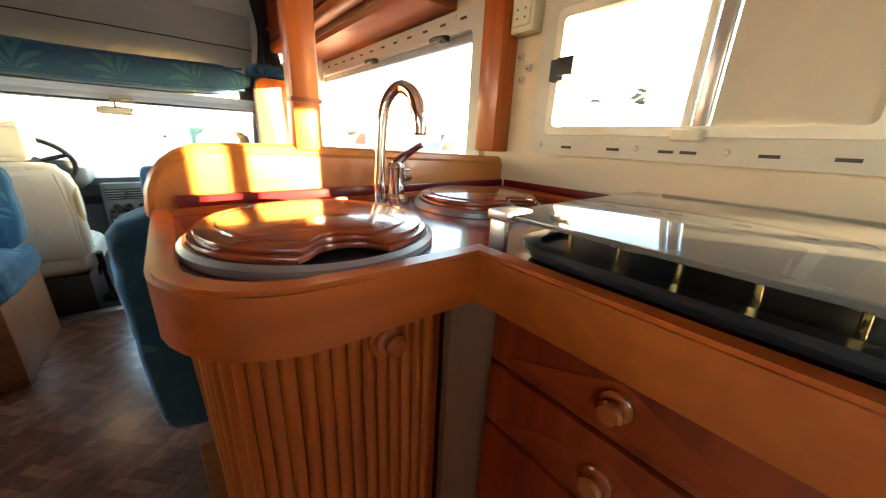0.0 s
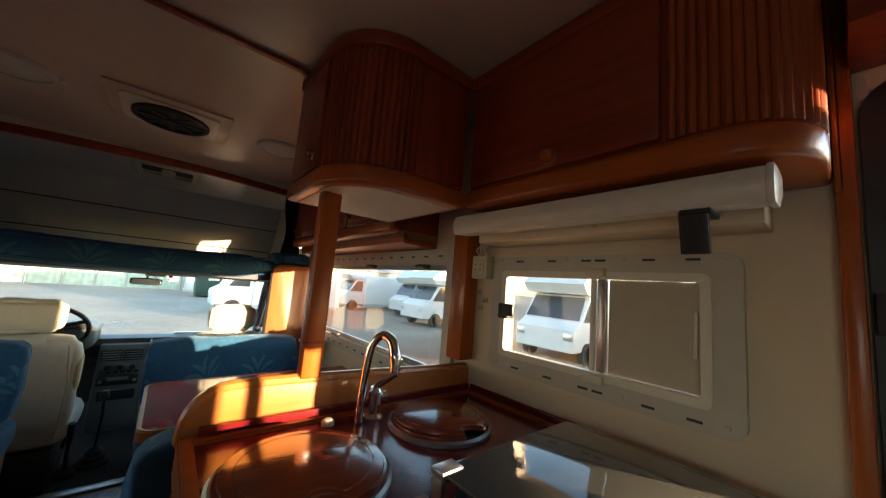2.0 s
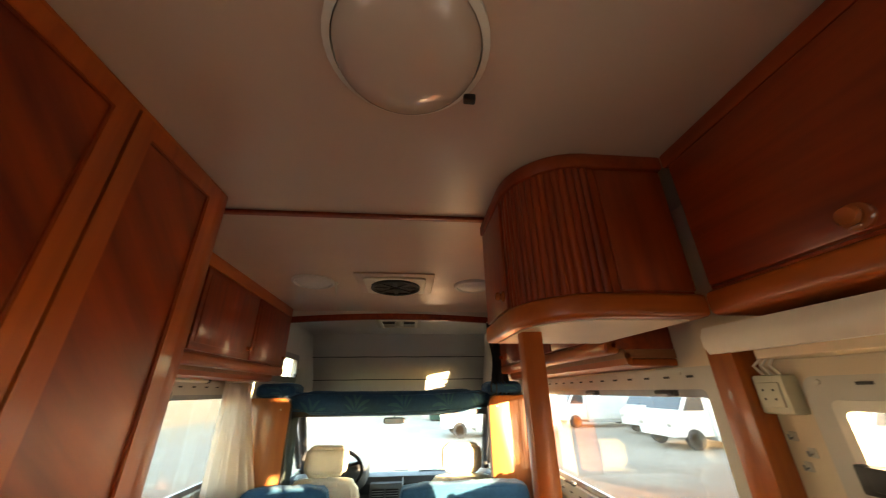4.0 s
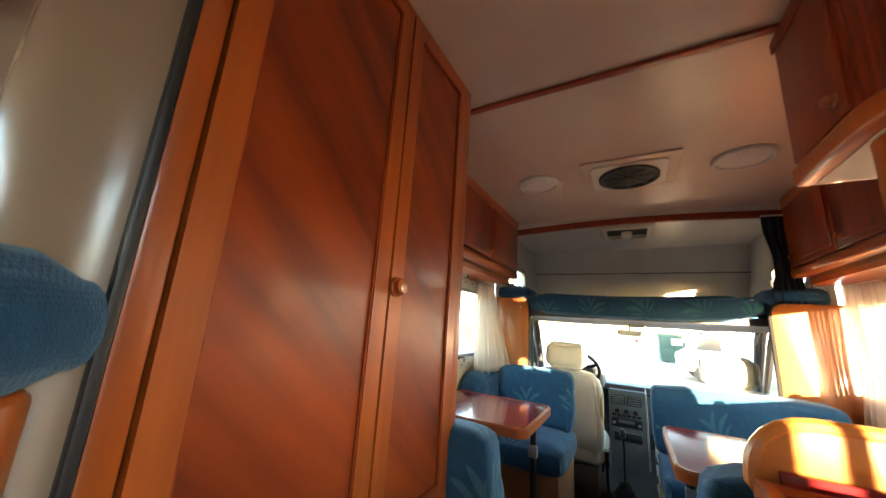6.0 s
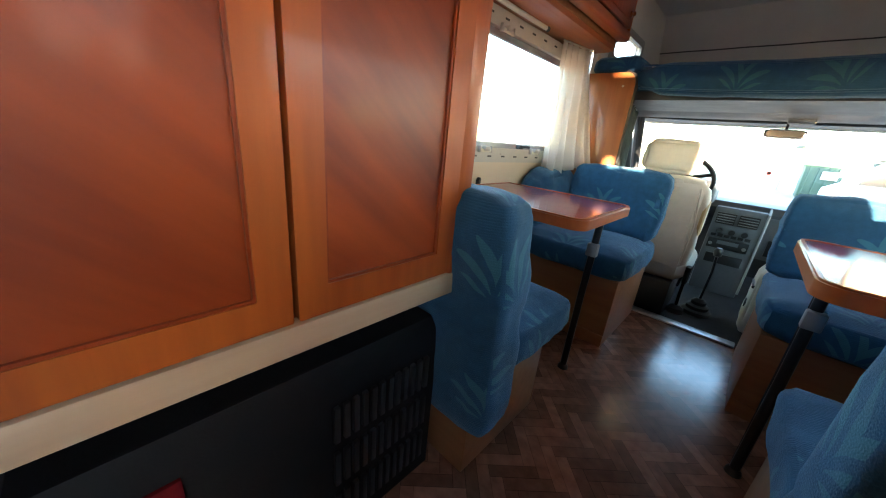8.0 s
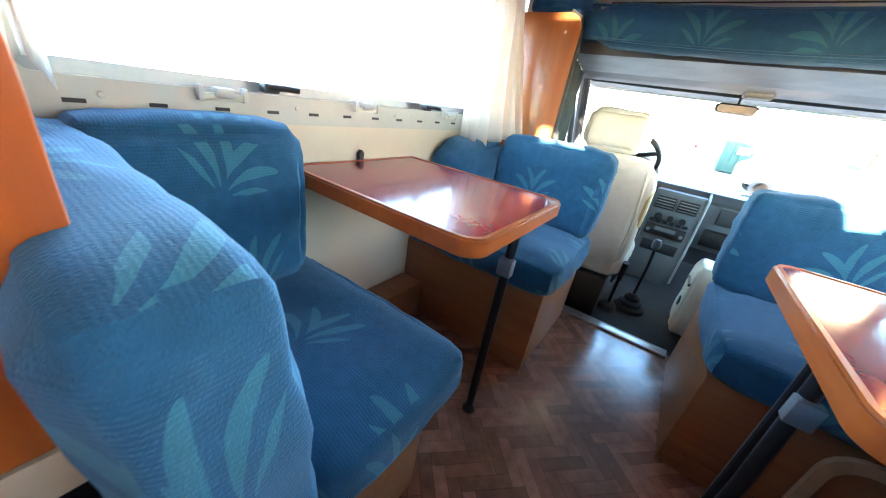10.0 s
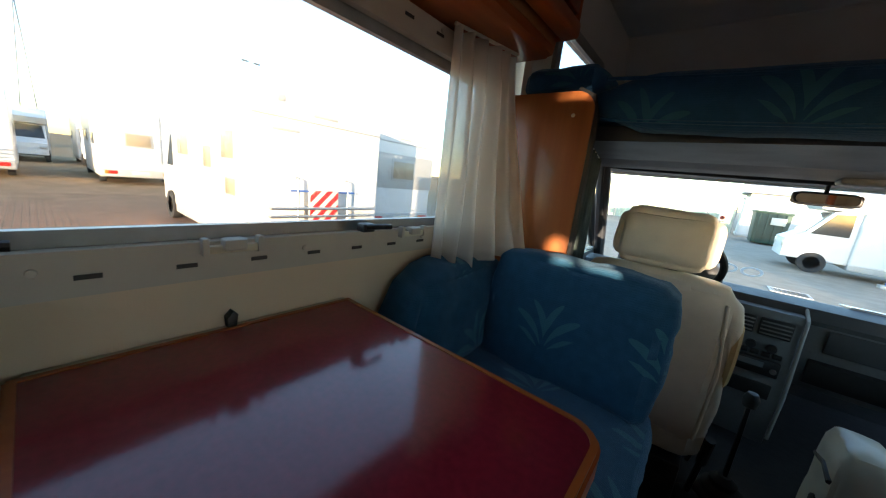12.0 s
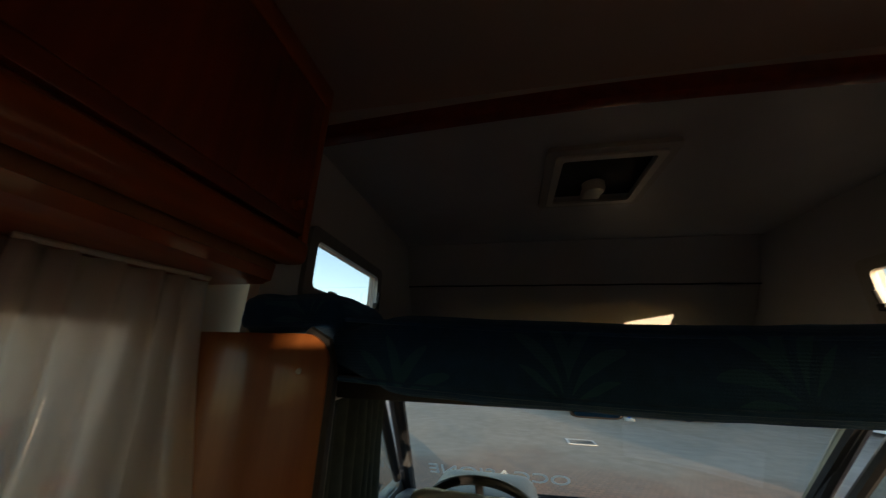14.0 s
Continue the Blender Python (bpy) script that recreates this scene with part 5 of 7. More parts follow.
lockers(LW, 1, 1.135, 2.69, (1.14, 1.60, 2.14, 2.67), "row of overhead cherry lockers above the dinette window")
lockers(RW, -1, 1.28, 2.69, (1.285, 1.75, 2.20, 2.67), "row of overhead cherry lockers behind the kitchen cupboard")
rl = thing("reading_light", -0.96, 1.9, 1.40, "white strip reading light under the locker shelf", "lamp")
part("tube", tube([(-0.955, 1.75, 1.408), (-0.955, 2.15, 1.408)], 0.010, 10), WHITE_PL, rl)
part("end_cap", tube([(-0.955, 2.15, 1.408), (-0.955, 2.17, 1.408)], 0.012, 10), DASH, rl)

spot = thing("spot_lamp", LW, 1.19, 1.09, "small round chrome spot lamp on the wall beside the wardrobe", "lamp")
part("base_plate", lathe([(0.028, 0.001), (0.028, 0.008), (0.012, 0.012), (0.012, 0.03), (0.0, 0.03)], LW, 1.155, 1.07, "x", 20), CHROME, spot)
part("shade", lathe([(0.012, 0.028), (0.030, 0.036), (0.034, 0.075), (0.030, 0.078), (0.0, 0.060)], LW, 1.155, 1.07, "x", 24), CHROME, spot, "round chrome shade")

# partition panels beside the cab
for s, nm in ((-1, "partition_left"), (1, "partition_right")):
    xw = LW if s < 0 else RW
    inner = s * 0.675
    p = thing("partition_panel", (xw + inner) / 2, 2.70, 0.0, "honey wood partition panel with a rounded corner beside the cab", "panel", "cab partitions")
    x0, x1 = min(xw, inner), max(xw, inner)
    part("board", prism(rounded(x0 + 0.001, x1 - 0.001, 0.0, 1.315, 0.06, 6, (0, 0, 1 if s < 0 else 0, 0 if s < 0 else 1)), "y", 2.685, 2.715, 0.004), PARTITION, p)
    part("screw", lathe([(0.006, 0.0), (0.005, -0.003), (0.0, -0.004)], s * 0.735, 2.685, 1.245, "y", 10), SCREW, p)
    part("edge_seal", tube([(inner, 2.702, 0.02), (inner, 2.702, 1.24), (inner + s * 0.018, 2.702, 1.297), (inner + s * 0.06, 2.702, 1.318)], 0.013, 8), BLACK, p, "black rubber edge")
    sp = thing("bolster_end", s * 0.83, 2.76, 1.33, "blue padded end of the alcove bed cover", "bolster")
    part("cover", cushion(min(s * 0.69, s * 0.93), max(s * 0.69, s * 0.93), 2.72, 3.0, 1.320, 1.40, 0.03, 0.01, 71 + s), BLUE_PAD, sp)


def curtain(name, x0, y0, x1, y1, z0, z1, material, folds, depth, label, seed, gather=0.0, flare=0.0, drape=(0, 0, 0)):
    """Cloth hanging in folds between two points of the plan, gathered towards a tie if gather is given. drape: how far the free lower corner is pulled aside."""
    c = thing(name, (x0 + x1) / 2, (y0 + y1) / 2, z0, label, "curtain")
    bm = bmesh.new()
    n, m = folds * 12, 18
    a, b = Vector((x0, y0, 0)), Vector((x1, y1, 0))
    d = (b - a).normalized()
    side = Vector((d.y, -d.x, 0))
    rows = []
    for j in range(m + 1):
        h = j / m
        row = []
        pinch = 1 - gather * math.sin(math.pi * min(1, h * 1.15)) ** 2
        for i in range(n + 1):
            t = i / n
            w = math.sin(2 * math.pi * folds * t + 2.6 * noise.noise((t * 4, h * 1.2, seed))) * depth * (0.6 + 0.5 * noise.noise((t * 9, h * 2, seed + 5)) + 0.3 * (1 - h))
            s = 0.5 + (t - 0.5) * pinch + flare * (1 - h) * (t - 0.2)
            pull = (1 - h) ** 1.4 * t * t
            p = a.lerp(b, s) + side * w + Vector((drape[0], drape[1], 0)) * pull
            low = z0 + 0.055 * (1 - t) + 0.012 * math.sin(t * 9 + seed) + drape[2] * t * t
            row.append(bm.verts.new((p.x, p.y, low + (z1 - low) * h)))
        rows.append(row)
    for p, q in zip(rows, rows[1:]):
        for i in range(n):
            bm.faces.new((p[i], p[i + 1], q[i + 1], q[i]))
    cl = part("cloth", bm, material, c, smooth=80)
    so = cl.modifiers.new("thickness", "SOLIDIFY")
    so.thickness = 0.0012
    part("rail", tube([(x0, y0, z1 + 0.006), (x1, y1, z1 + 0.006)], 0.005, 8), WHITE_PL, c)
    return c


curtain("sheer_curtain", -0.965, 2.365, -0.915, 2.615, 0.72, 1.405, SHEER, 5, 0.026, "white sheer curtain drawn to the side of the window", 1, 0.0, 0.0, (0.13, 0.02, 0.075))
curtain("sheer_curtain", -0.968, 1.148, -0.955, 1.205, 0.86, 1.405, SHEER, 3, 0.014, "narrow white sheer curtain gathered beside the wardrobe", 8, 0.1)
curtain("sheer_curtain", 0.985, 2.40, 0.955, 2.66, 0.66, 1.405, SHEER, 6, 0.014, "white sheer curtain drawn to the side of the window", 2, 0.25, 0.15)
curtain("dark_curtain", 0.70, 2.722, 0.86, 2.735, 1.28, 1.83, GREY_CLOTH, 5, 0.02, "dark grey curtain tied beside the alcove", 3, 0.3)
structure("trim_sill", box(-0.40, 0.11, STEP - 0.035, STEP + 0.025, 0.0005, 0.012, 0.003), ALU, "aluminium strip at the step into the cab", "trim")


# ---- cab ----
def cab_seat(cx, label):
    s = thing("cab_armchair", cx, 3.0, -0.03, label, "seat", "cab seats")
    part("pedestal", box(cx - 0.20, cx + 0.20, 2.86, 3.24, -0.029, 0.20, 0.01), BLACK, s)
    part("seat_cushion", cushion(cx - 0.235, cx + 0.235, 2.88, 3.34, 0.20, 0.36, 0.06, 0.015, 81), CREAM, s)
    part("backrest", cushion(cx - 0.225, cx + 0.225, 2.85, 2.985, 0.28, 0.795, 0.06, 0.02, 82, (0, -0.02)), CREAM, s)
    part("centre_panel", cushion(cx - 0.10, cx + 0.10, 2.838, 2.862, 0.40, 0.80, 0.011, 0.003, 84), CREAM, s)
    h = part("headrest", cushion(cx - 0.132, cx + 0.132, 2.865, 2.955, 0.825, 0.992, 0.04, 0.012, 83), CREAM, s)
    for dx in (-0.06, 0.06):
        part("headrest_rod", tube([(cx + dx, 2.905, 0.77), (cx + dx, 2.908, 0.85)], 0.006, 8), CHROME, h)
    for sx in (-1, 1):
        part("bolster_edge", tube([(cx + sx * 0.205, 2.845, 0.32), (cx + sx * 0.212, 2.833, 0.55), (cx + sx * 0.19, 2.83, 0.76)], 0.005, 8), CREAM, s)
    side = lathe([(0.0, 0.0), (0.075, 0.002), (0.088, -0.006), (0.088, -0.018)], 0, 0, 0, "x", 28)
    bmesh.ops.scale(side, vec=(1, 0.62, 1.25), verts=side.verts)
    bmesh.ops.translate(side, verts=side.verts, vec=(cx + 0.243, 2.905, 0.60))
    part("side_cover", side, TAN, s, "tan oval side cover")
    part("belt_stalk", tube([(cx + 0.22, 3.0, 0.15), (cx + 0.235, 2.97, 0.27), (cx + 0.225, 2.95, 0.36)], 0.008, 8), BLACK, s)
    return s


cab_seat(-0.447, "cream vinyl driver's seat with a headrest")
cab_seat(0.50, "cream vinyl passenger seat with a headrest")

dash = thing("dashboard", 0, 3.6, 0.0, "dark grey cab dashboard with radio and vents", "dashboard")
part("top", prism([(3.28, 0.60), (3.26, 0.68), (3.30, 0.725), (3.40, 0.742), (3.58, 0.715), (3.90, 0.590), (3.90, 0.50), (3.40, 0.52)], "x", -0.90, 0.90, 0.008), DASH, dash)
part("instrument_hood", cushion(-0.68, -0.25, 3.05, 3.46, 0.68, 0.862, 0.05, 0.01, 91, None, 0.0), DASH, dash)
part("console", prism([(3.20, 0.06), (3.17, 0.30), (3.22, 0.69), (3.36, 0.70), (3.40, 0.06)], "x", -0.215, 0.07, 0.012), DASH_LIGHT, dash)
part("passenger_face", prism([(3.30, 0.36), (3.26, 0.44), (3.265, 0.66), (3.32, 0.71), (3.45, 0.70), (3.45, 0.36)], "x", 0.07, 0.88, 0.012), DASH_LIGHT, dash)
part("glove_tray", prism([(3.25, 0.40), (3.235, 0.43), (3.24, 0.50), (3.262, 0.51), (3.27, 0.40)], "x", 0.12, 0.80, 0.004), BLACK, dash)
part("grip_panel", box(0.15, 0.60, 3.245, 3.262, 0.55, 0.655, 0.008), DASH, dash)
part("glove_latch", box(0.42, 0.50, 3.238, 3.247, 0.575, 0.615, 0.003), DASH_LIGHT, dash)
part("side_vent", box(0.70, 0.82, 3.240, 3.262, 0.57, 0.645, 0.006), BLACK, dash)
part("console_edge", tube([(0.074, 3.19, 0.10), (0.074, 3.165, 0.32), (0.074, 3.21, 0.68), (0.074, 3.30, 0.715)], 0.007, 8), BODY_GREY, dash)
for k in range(2):
    v = part("air_vent", box(-0.195 + 0.125 * k, -0.085 + 0.125 * k, 3.188, 3.206, 0.575, 0.655, 0.004), BLACK, dash)
    for j in range(4):
        part("vent_slat", box(-0.19 + 0.125 * k, -0.09 + 0.125 * k, 3.180, 3.190, 0.585 + 0.018 * j, 0.590 + 0.018 * j), STEEL, v)
r = part("radio", box(-0.195, 0.035, 3.162, 3.20, 0.40, 0.47, 0.004), BLACK, dash, "black car radio")
part("radio_display", box(-0.14, -0.02, 3.159, 3.163, 0.435, 0.460), DASH_LIGHT, r)
for x in (-0.175, 0.015):
    part("radio_button", lathe([(0.012, 0.0), (0.011, -0.010), (0.0, -0.011)], x, 3.162, 0.43, "y", 14), STEEL, r)
for k in range(3):
    part("heater_dial", lathe([(0.020, 0.0), (0.018, -0.014), (0.0, -0.015)], -0.15 + 0.07 * k, 3.185, 0.525, "y", 18), BLACK, dash)
for k in range(6):
    part("toggle_switch", box(-0.19 + 0.038 * k, -0.160 + 0.038 * k, 3.168, 3.186, 0.485, 0.505, 0.002), BLACK, dash)
part("shelf_tray", box(-0.18, 0.03, 3.165, 3.18, 0.29, 0.36, 0.004), BLACK, dash)
shifted(dash, dy=0.48, dz=-0.09)
wheel = thing("steering_wheel", -0.45, 3.42, 0.75, "black steering wheel seen over the driver's seat", "steering wheel")
C, tilt = Vector((-0.45, 3.41, 0.77)), Matrix.Rotation(radians(-52), 3, "X")


def ring(r0, z, k=40):
    return [C + tilt @ Vector((r0 * math.cos(2 * math.pi * i / k), r0 * math.sin(2 * math.pi * i / k), z)) for i in range(k + 1)]


part("rim", tube(ring(0.19, 0), 0.014, 10), BLACK, wheel)
hubm = lathe([(0.0, 0.02), (0.06, 0.015), (0.075, -0.01), (0.05, -0.05), (0.0, -0.06)], 0, 0, 0, "z", 24)
bmesh.ops.transform(hubm, matrix=Matrix.Translation(C) @ tilt.to_4x4(), verts=hubm.verts)
part("hub", hubm, BLACK, wheel)
for a in (200, 340, 270):
    part("spoke", tube([C + tilt @ Vector((0.06 * math.cos(radians(a)), 0.06 * math.sin(radians(a)), 0)), C + tilt @ Vector((0.185 * math.cos(radians(a)), 0.185 * math.sin(radians(a)), 0))], 0.013, 8), BLACK, wheel)
part("column", tube([C + tilt @ Vector((0, 0, -0.05)), C + tilt @ Vector((0, 0, -0.26))], 0.035, 12), DASH, wheel)
gear = thing("gear_lever", -0.10, 3.05, -0.03, "black gear lever with a rubber gaiter on the cab floor", "gear lever")
part("gaiter", lathe([(0.085, 0.0), (0.08, 0.02), (0.06, 0.03), (0.062, 0.05), (0.04, 0.06), (0.042, 0.08), (0.02, 0.10), (0.0, 0.10)], -0.10, 3.02, -0.029, "z", 24), RUBBER, gear)
part("rod", tube([(-0.10, 3.02, 0.06), (-0.095, 3.05, 0.25), (-0.10, 3.03, 0.36)], 0.008, 8), BLACK_METAL, gear)
part("knob", lathe([(0.0, -0.03), (0.02, -0.02), (0.024, 0.01), (0.015, 0.03), (0.0, 0.034)], -0.10, 3.03, 0.38, "z", 18), BLACK, gear)
hand = thing("parking_brake", -0.20, 3.0, -0.03, "black parking brake lever beside the driver's seat", "lever")
part("lever", tube([(-0.20, 3.05, -0.028), (-0.20, 2.98, 0.10), (-0.195, 2.93, 0.25)], 0.010, 8), BLACK_METAL, hand)
part("grip", tube([(-0.196, 2.945, 0.20), (-0.194, 2.91, 0.31)], 0.015, 10), BLACK, hand)
part("boot", lathe([(0.05, 0.0), (0.045, 0.03), (0.02, 0.05), (0.0, 0.05)], -0.20, 3.03, -0.029, "z", 16), RUBBER, hand)
shifted(gear, dy=0.12)
bag = thing("folded_bag", 0.155, 2.93, -0.03, "white box with a black strap beside the passenger seat", "box")
part("bag_body", cushion(0.10, 0.22, 2.84, 3.05, -0.028, 0.36, 0.03, 0.01, 95), WHITE_PL, bag)
part("strap", tube([(0.095, 2.86, 0.25), (0.093, 2.93, 0.27), (0.095, 3.02, 0.25)], 0.009, 8), BLACK, bag)
part("latch", lathe([(0.03, 0.0), (0.026, -0.012), (0.0, -0.014)], 0.098, 2.90, 0.14, "x", 20), BLACK, bag)

shifted(bag, dx=0.01, dy=0.22)

# windscreen, cab doors and roof lining
WT, WB = (3.62, 1.18), (4.43, 0.475)
ws = tagged(new("window_7"), "wide curved cab windscreen with a mirrored sticker", "windscreen", "", "structure")


def screen_point(u, t, off=0.0):
    """A point of the windscreen: u from -1 to 1 across, t from 0 at the foot to 1 at the top."""
    hw = 0.925 + (0.815 - 0.925) * t
    y = WB[0] + (WT[0] - WB[0]) * t - 0.10 * u * u
    return Vector((u * hw, y + off, WB[1] + (WT[1] - WB[1]) * t))


bm = bmesh.new()
grid = [[bm.verts.new(screen_point(-1 + i / 8, j / 6)) for i in range(17)] for j in range(7)]
for j in range(6):
    for i in range(16):
        bm.faces.new((grid[j][i], grid[j][i + 1], grid[j + 1][i + 1], grid[j + 1][i]))
pn = part("pane", bm, GLASS_WS, ws, smooth=80)
pn.visible_shadow = False
edge = [screen_point(-1, j / 8) for j in range(9)] + [screen_point(-1 + i / 8, 1) for i in range(1, 17)] + [screen_point(1, 1 - j / 8) for j in range(1, 9)]
part("rubber_seal", tube(edge, 0.022, 8), BLACK, ws)
part("foot_seal", tube([screen_point(-1 + i / 8, 0) for i in range(17)], 0.02, 8), BLACK, ws)
for s in (-1, 1):
    part("pillar", tube([(s * 0.94, 4.33, 0.45), (s * 0.880, 3.87, 0.88), (s * 0.84, 3.54, 1.19)], 0.035, 10), DASH, ws)
header = structure("trim_header", prism([(3.56, 1.20), (3.50, 1.165), (3.42, 1.175), (3.30, 1.195), (3.30, 1.215), (3.62, 1.215), (3.66, 1.17)], "x", -0.90, 0.90, 0.006), DASH, "grey header trim above the windscreen", "trim")
structure("wall_bulkhead", box(-0.93, 0.93, 4.44, 4.48, -0.10, 0.46), DASH, "dark cab bulkhead under the windscreen", "wall")
lamp2 = thing("cab_lamp", 0.06, 3.45, 1.16, "grey cab roof lamp above the mirror", "lamp")
part("housing", box(-0.03, 0.09, 3.42, 3.50, 1.150, 1.178, 0.010), DASH_LIGHT, lamp2)
mir = thing("rear_view_mirror", -0.02, 3.53, 1.10, "black oval rear-view mirror hanging at the windscreen", "mirror")
mb = cushion(-0.095, 0.095, 3.515, 3.545, 1.065, 1.115, 0.014, 0.002, 0, None, 0, 7)
part("shell", mb, BLACK, mir)
part("mirror_face", prism(rounded(-0.085, 0.085, 1.072, 1.108, 0.016, 6), "y", 3.5085, 3.5125), MIRROR, mir)
part("stalk", tube([(0.0, 3.545, 1.09), (0.0, 3.56, 1.13), (0.0, 3.555, 1.165)], 0.007, 8), BLACK, mir)
shifted(mir, -0.02, 0.06, 0.012)
for s in (-1, 1):
    d = tagged(new("door_%d" % (2 if s < 0 else 3)), "cab door with a side window and dark sill", "door", "", "structure")
    x = s * 0.93
    part("lower_panel", box(min(x, x + s * 0.05), max(x, x + s * 0.05), 2.86, 4.25, -0.10, 0.66, 0.01), DASH_LIGHT, d)
    part("window_frame", tube([(x, 2.90, 0.66), (x - s * 0.03, 2.92, 1.14), (x - s * 0.05, 3.45, 1.175), (x - s * 0.01, 3.95, 0.70)], 0.022, 8), BLACK, d)
    g = part("pane", prism([(2.90, 0.66), (3.98, 0.66), (3.47, 1.17), (2.92, 1.15)], "x", x - s * 0.015 - 0.002, x - s * 0.015 + 0.002), GLASS_WS, d, smooth=0)
    g.visible_shadow = False
    part("upper_panel", box(min(x, x + s * 0.05), max(x, x + s * 0.05), 2.86, 4.0, 1.175, 1.235), DASH, d)
    part("rear_panel", box(min(x, x + s * 0.05), max(x, x + s * 0.05), 2.82, 2.90, -0.10, 1.235), DASH, d)
    rm = part("wing_mirror", cushion(min(s * 1.04, s * 1.22), max(s * 1.04, s * 1.22), 3.72, 3.80, 0.72, 1.0, 0.03, 0.004, 96, None, 0), BODY_WHITE if s > 0 else BLACK, d, "outside mirror")
    part("mirror_face", prism(rounded(min(s * 1.06, s * 1.20), max(s * 1.06, s * 1.20), 0.75, 0.97, 0.03, 5), "y", 3.712, 3.7165), MIRROR, rm)
    part("mirror_arm", tube([(s * 0.95, 3.80, 0.70), (s * 1.08, 3.77, 0.76)], 0.016, 8), BLACK, rm)
curtain("cab_curtain", -0.705, 2.755, -0.835, 3.44, 0.58, 1.182, GREEN_CLOTH, 7, 0.02, "dark green cab curtain hanging before the driver's door", 5, 0.0)
curtain("cab_curtain", 0.705, 2.755, 0.86, 3.02, 0.58, 1.182, GREEN_CLOTH, 4, 0.02, "dark green cab curtain gathered behind the passenger's door", 6, 0.2)
stk = thing("windscreen_sticker", -0.32, 4.08, 0.74, "white sale lettering strip stuck outside the windscreen, seen reversed", "sticker")
STICK = sheer_material("sticker_film", (0.8, 0.8, 0.78), 0.45)
up = Vector((0, WT[0] - WB[0], WT[1] - WB[1])).normalized()
side_ = Vector((-1, 0, 0))
mm = Matrix.Translation((-0.43, 4.205, 0.685)) @ Matrix((side_, up, side_.cross(up))).transposed().to_4x4()
text_mesh("OCCASIONE", 0.135, mm, STICK, stk)
for s, yy in ((-1, 0), (1, 1)):
    wp = thing("wiper", s * 0.3, 4.44, 0.50, "black windscreen wiper resting at the foot of the screen", "wiper", "wipers")
    x0 = -0.50 if s < 0 else 0.10
    part("arm", tube([(x0, 4.46, 0.50), (x0 + 0.22, 4.40, 0.53), (x0 + 0.40, 4.36, 0.56)], 0.006, 8), BLACK, wp)
    part("blade", tube([(x0 + 0.08, 4.37, 0.555), (x0 + 0.62, 4.345, 0.575)], 0.006, 6), BLACK, wp)
papers = thing("dash_mat", 0.45, 3.95, 0.65, "silver reflective pad lying on the dashboard", "pad")
part("pad", prism([(3.89, 0.6535), (4.05, 0.6325), (4.05, 0.6395), (3.89, 0.6605)], "x", 0.22, 0.78, 0.002), ALU, papers)
structure("bonnet", prism([(4.49, 0.20), (4.49, 0.44), (4.72, 0.38), (4.97, 0.22), (5.02, 0.0), (5.02, -0.3), (4.49, -0.3)], "x", -0.93, 0.93, 0.03), BODY_WHITE, "white bonnet of the camper's cab", "bonnet")
structure("roof_outer", box(LW - 0.05, RW + 0.05, REAR - 0.05, 4.25, CEILING + 0.055, CEILING + 0.085, 0.02), BODY_WHITE, "white outer roof skin", "roof")
structure("wall_alcove_nose", prism([(3.96, 2.03), (4.28, 1.5), (4.28, 1.18), (4.24, 1.18), (4.24, 1.49), (3.93, 2.03)], "x", -0.99, 0.99), BODY_WHITE, "white outer alcove nose", "wall")


# ---- outdoors ----
GZ = -0.66
GROUND = mat("yard_ground", (0.33, 0.275, 0.215), 0.95, 0, 0.15, 3.0, 0.6, 40, 0.15, 0, (0.23, 0.19, 0.145))
nt = GROUND.node_tree
pr = nt.nodes["Principled BSDF"]
src = pr.inputs["Base Color"].links[0].from_socket
tcg, sepg, brk, mixg, rampg, nzg = (nt.nodes.new(k) for k in ("ShaderNodeTexCoord", "ShaderNodeSeparateXYZ", "ShaderNodeTexBrick", "ShaderNodeMix", "ShaderNodeMapRange", "ShaderNodeTexNoise"))
nt.links.new(tcg.outputs["Object"], sepg.inputs[0])
nt.links.new(tcg.outputs["Object"], brk.inputs["Vector"])
nt.links.new(tcg.outputs["Object"], nzg.inputs["Vector"])
nzg.inputs["Scale"].default_value = 0.5
brk.inputs["Color1"].default_value, brk.inputs["Color2"].default_value, brk.inputs["Mortar"].default_value = (0.31, 0.165, 0.105, 1), (0.23, 0.13, 0.09, 1), (0.12, 0.10, 0.065, 1)
brk.inputs["Scale"].default_value, brk.inputs["Brick Width"].default_value, brk.inputs["Row Height"].default_value, brk.inputs["Mortar Size"].default_value = 1, 0.1, 0.1, 0.006
mixg.data_type = "RGBA"
shift = nt.nodes.new("ShaderNodeMath")
shift.operation = "MULTIPLY_ADD"
shift.inputs[1].default_value = 4.0
nt.links.new(nzg.outputs[0], shift.inputs[0]), nt.links.new(sepg.outputs[1], shift.inputs[2])
rampg.inputs["From Min"].default_value, rampg.inputs["From Max"].default_value = 10.0, 13.0
nt.links.new(shift.outputs[0], rampg.inputs["Value"])
nt.links.new(rampg.outputs[0], mixg.inputs["Factor"]), nt.links.new(brk.outputs[0], mixg.inputs["A"]), nt.links.new(src, mixg.inputs["B"])
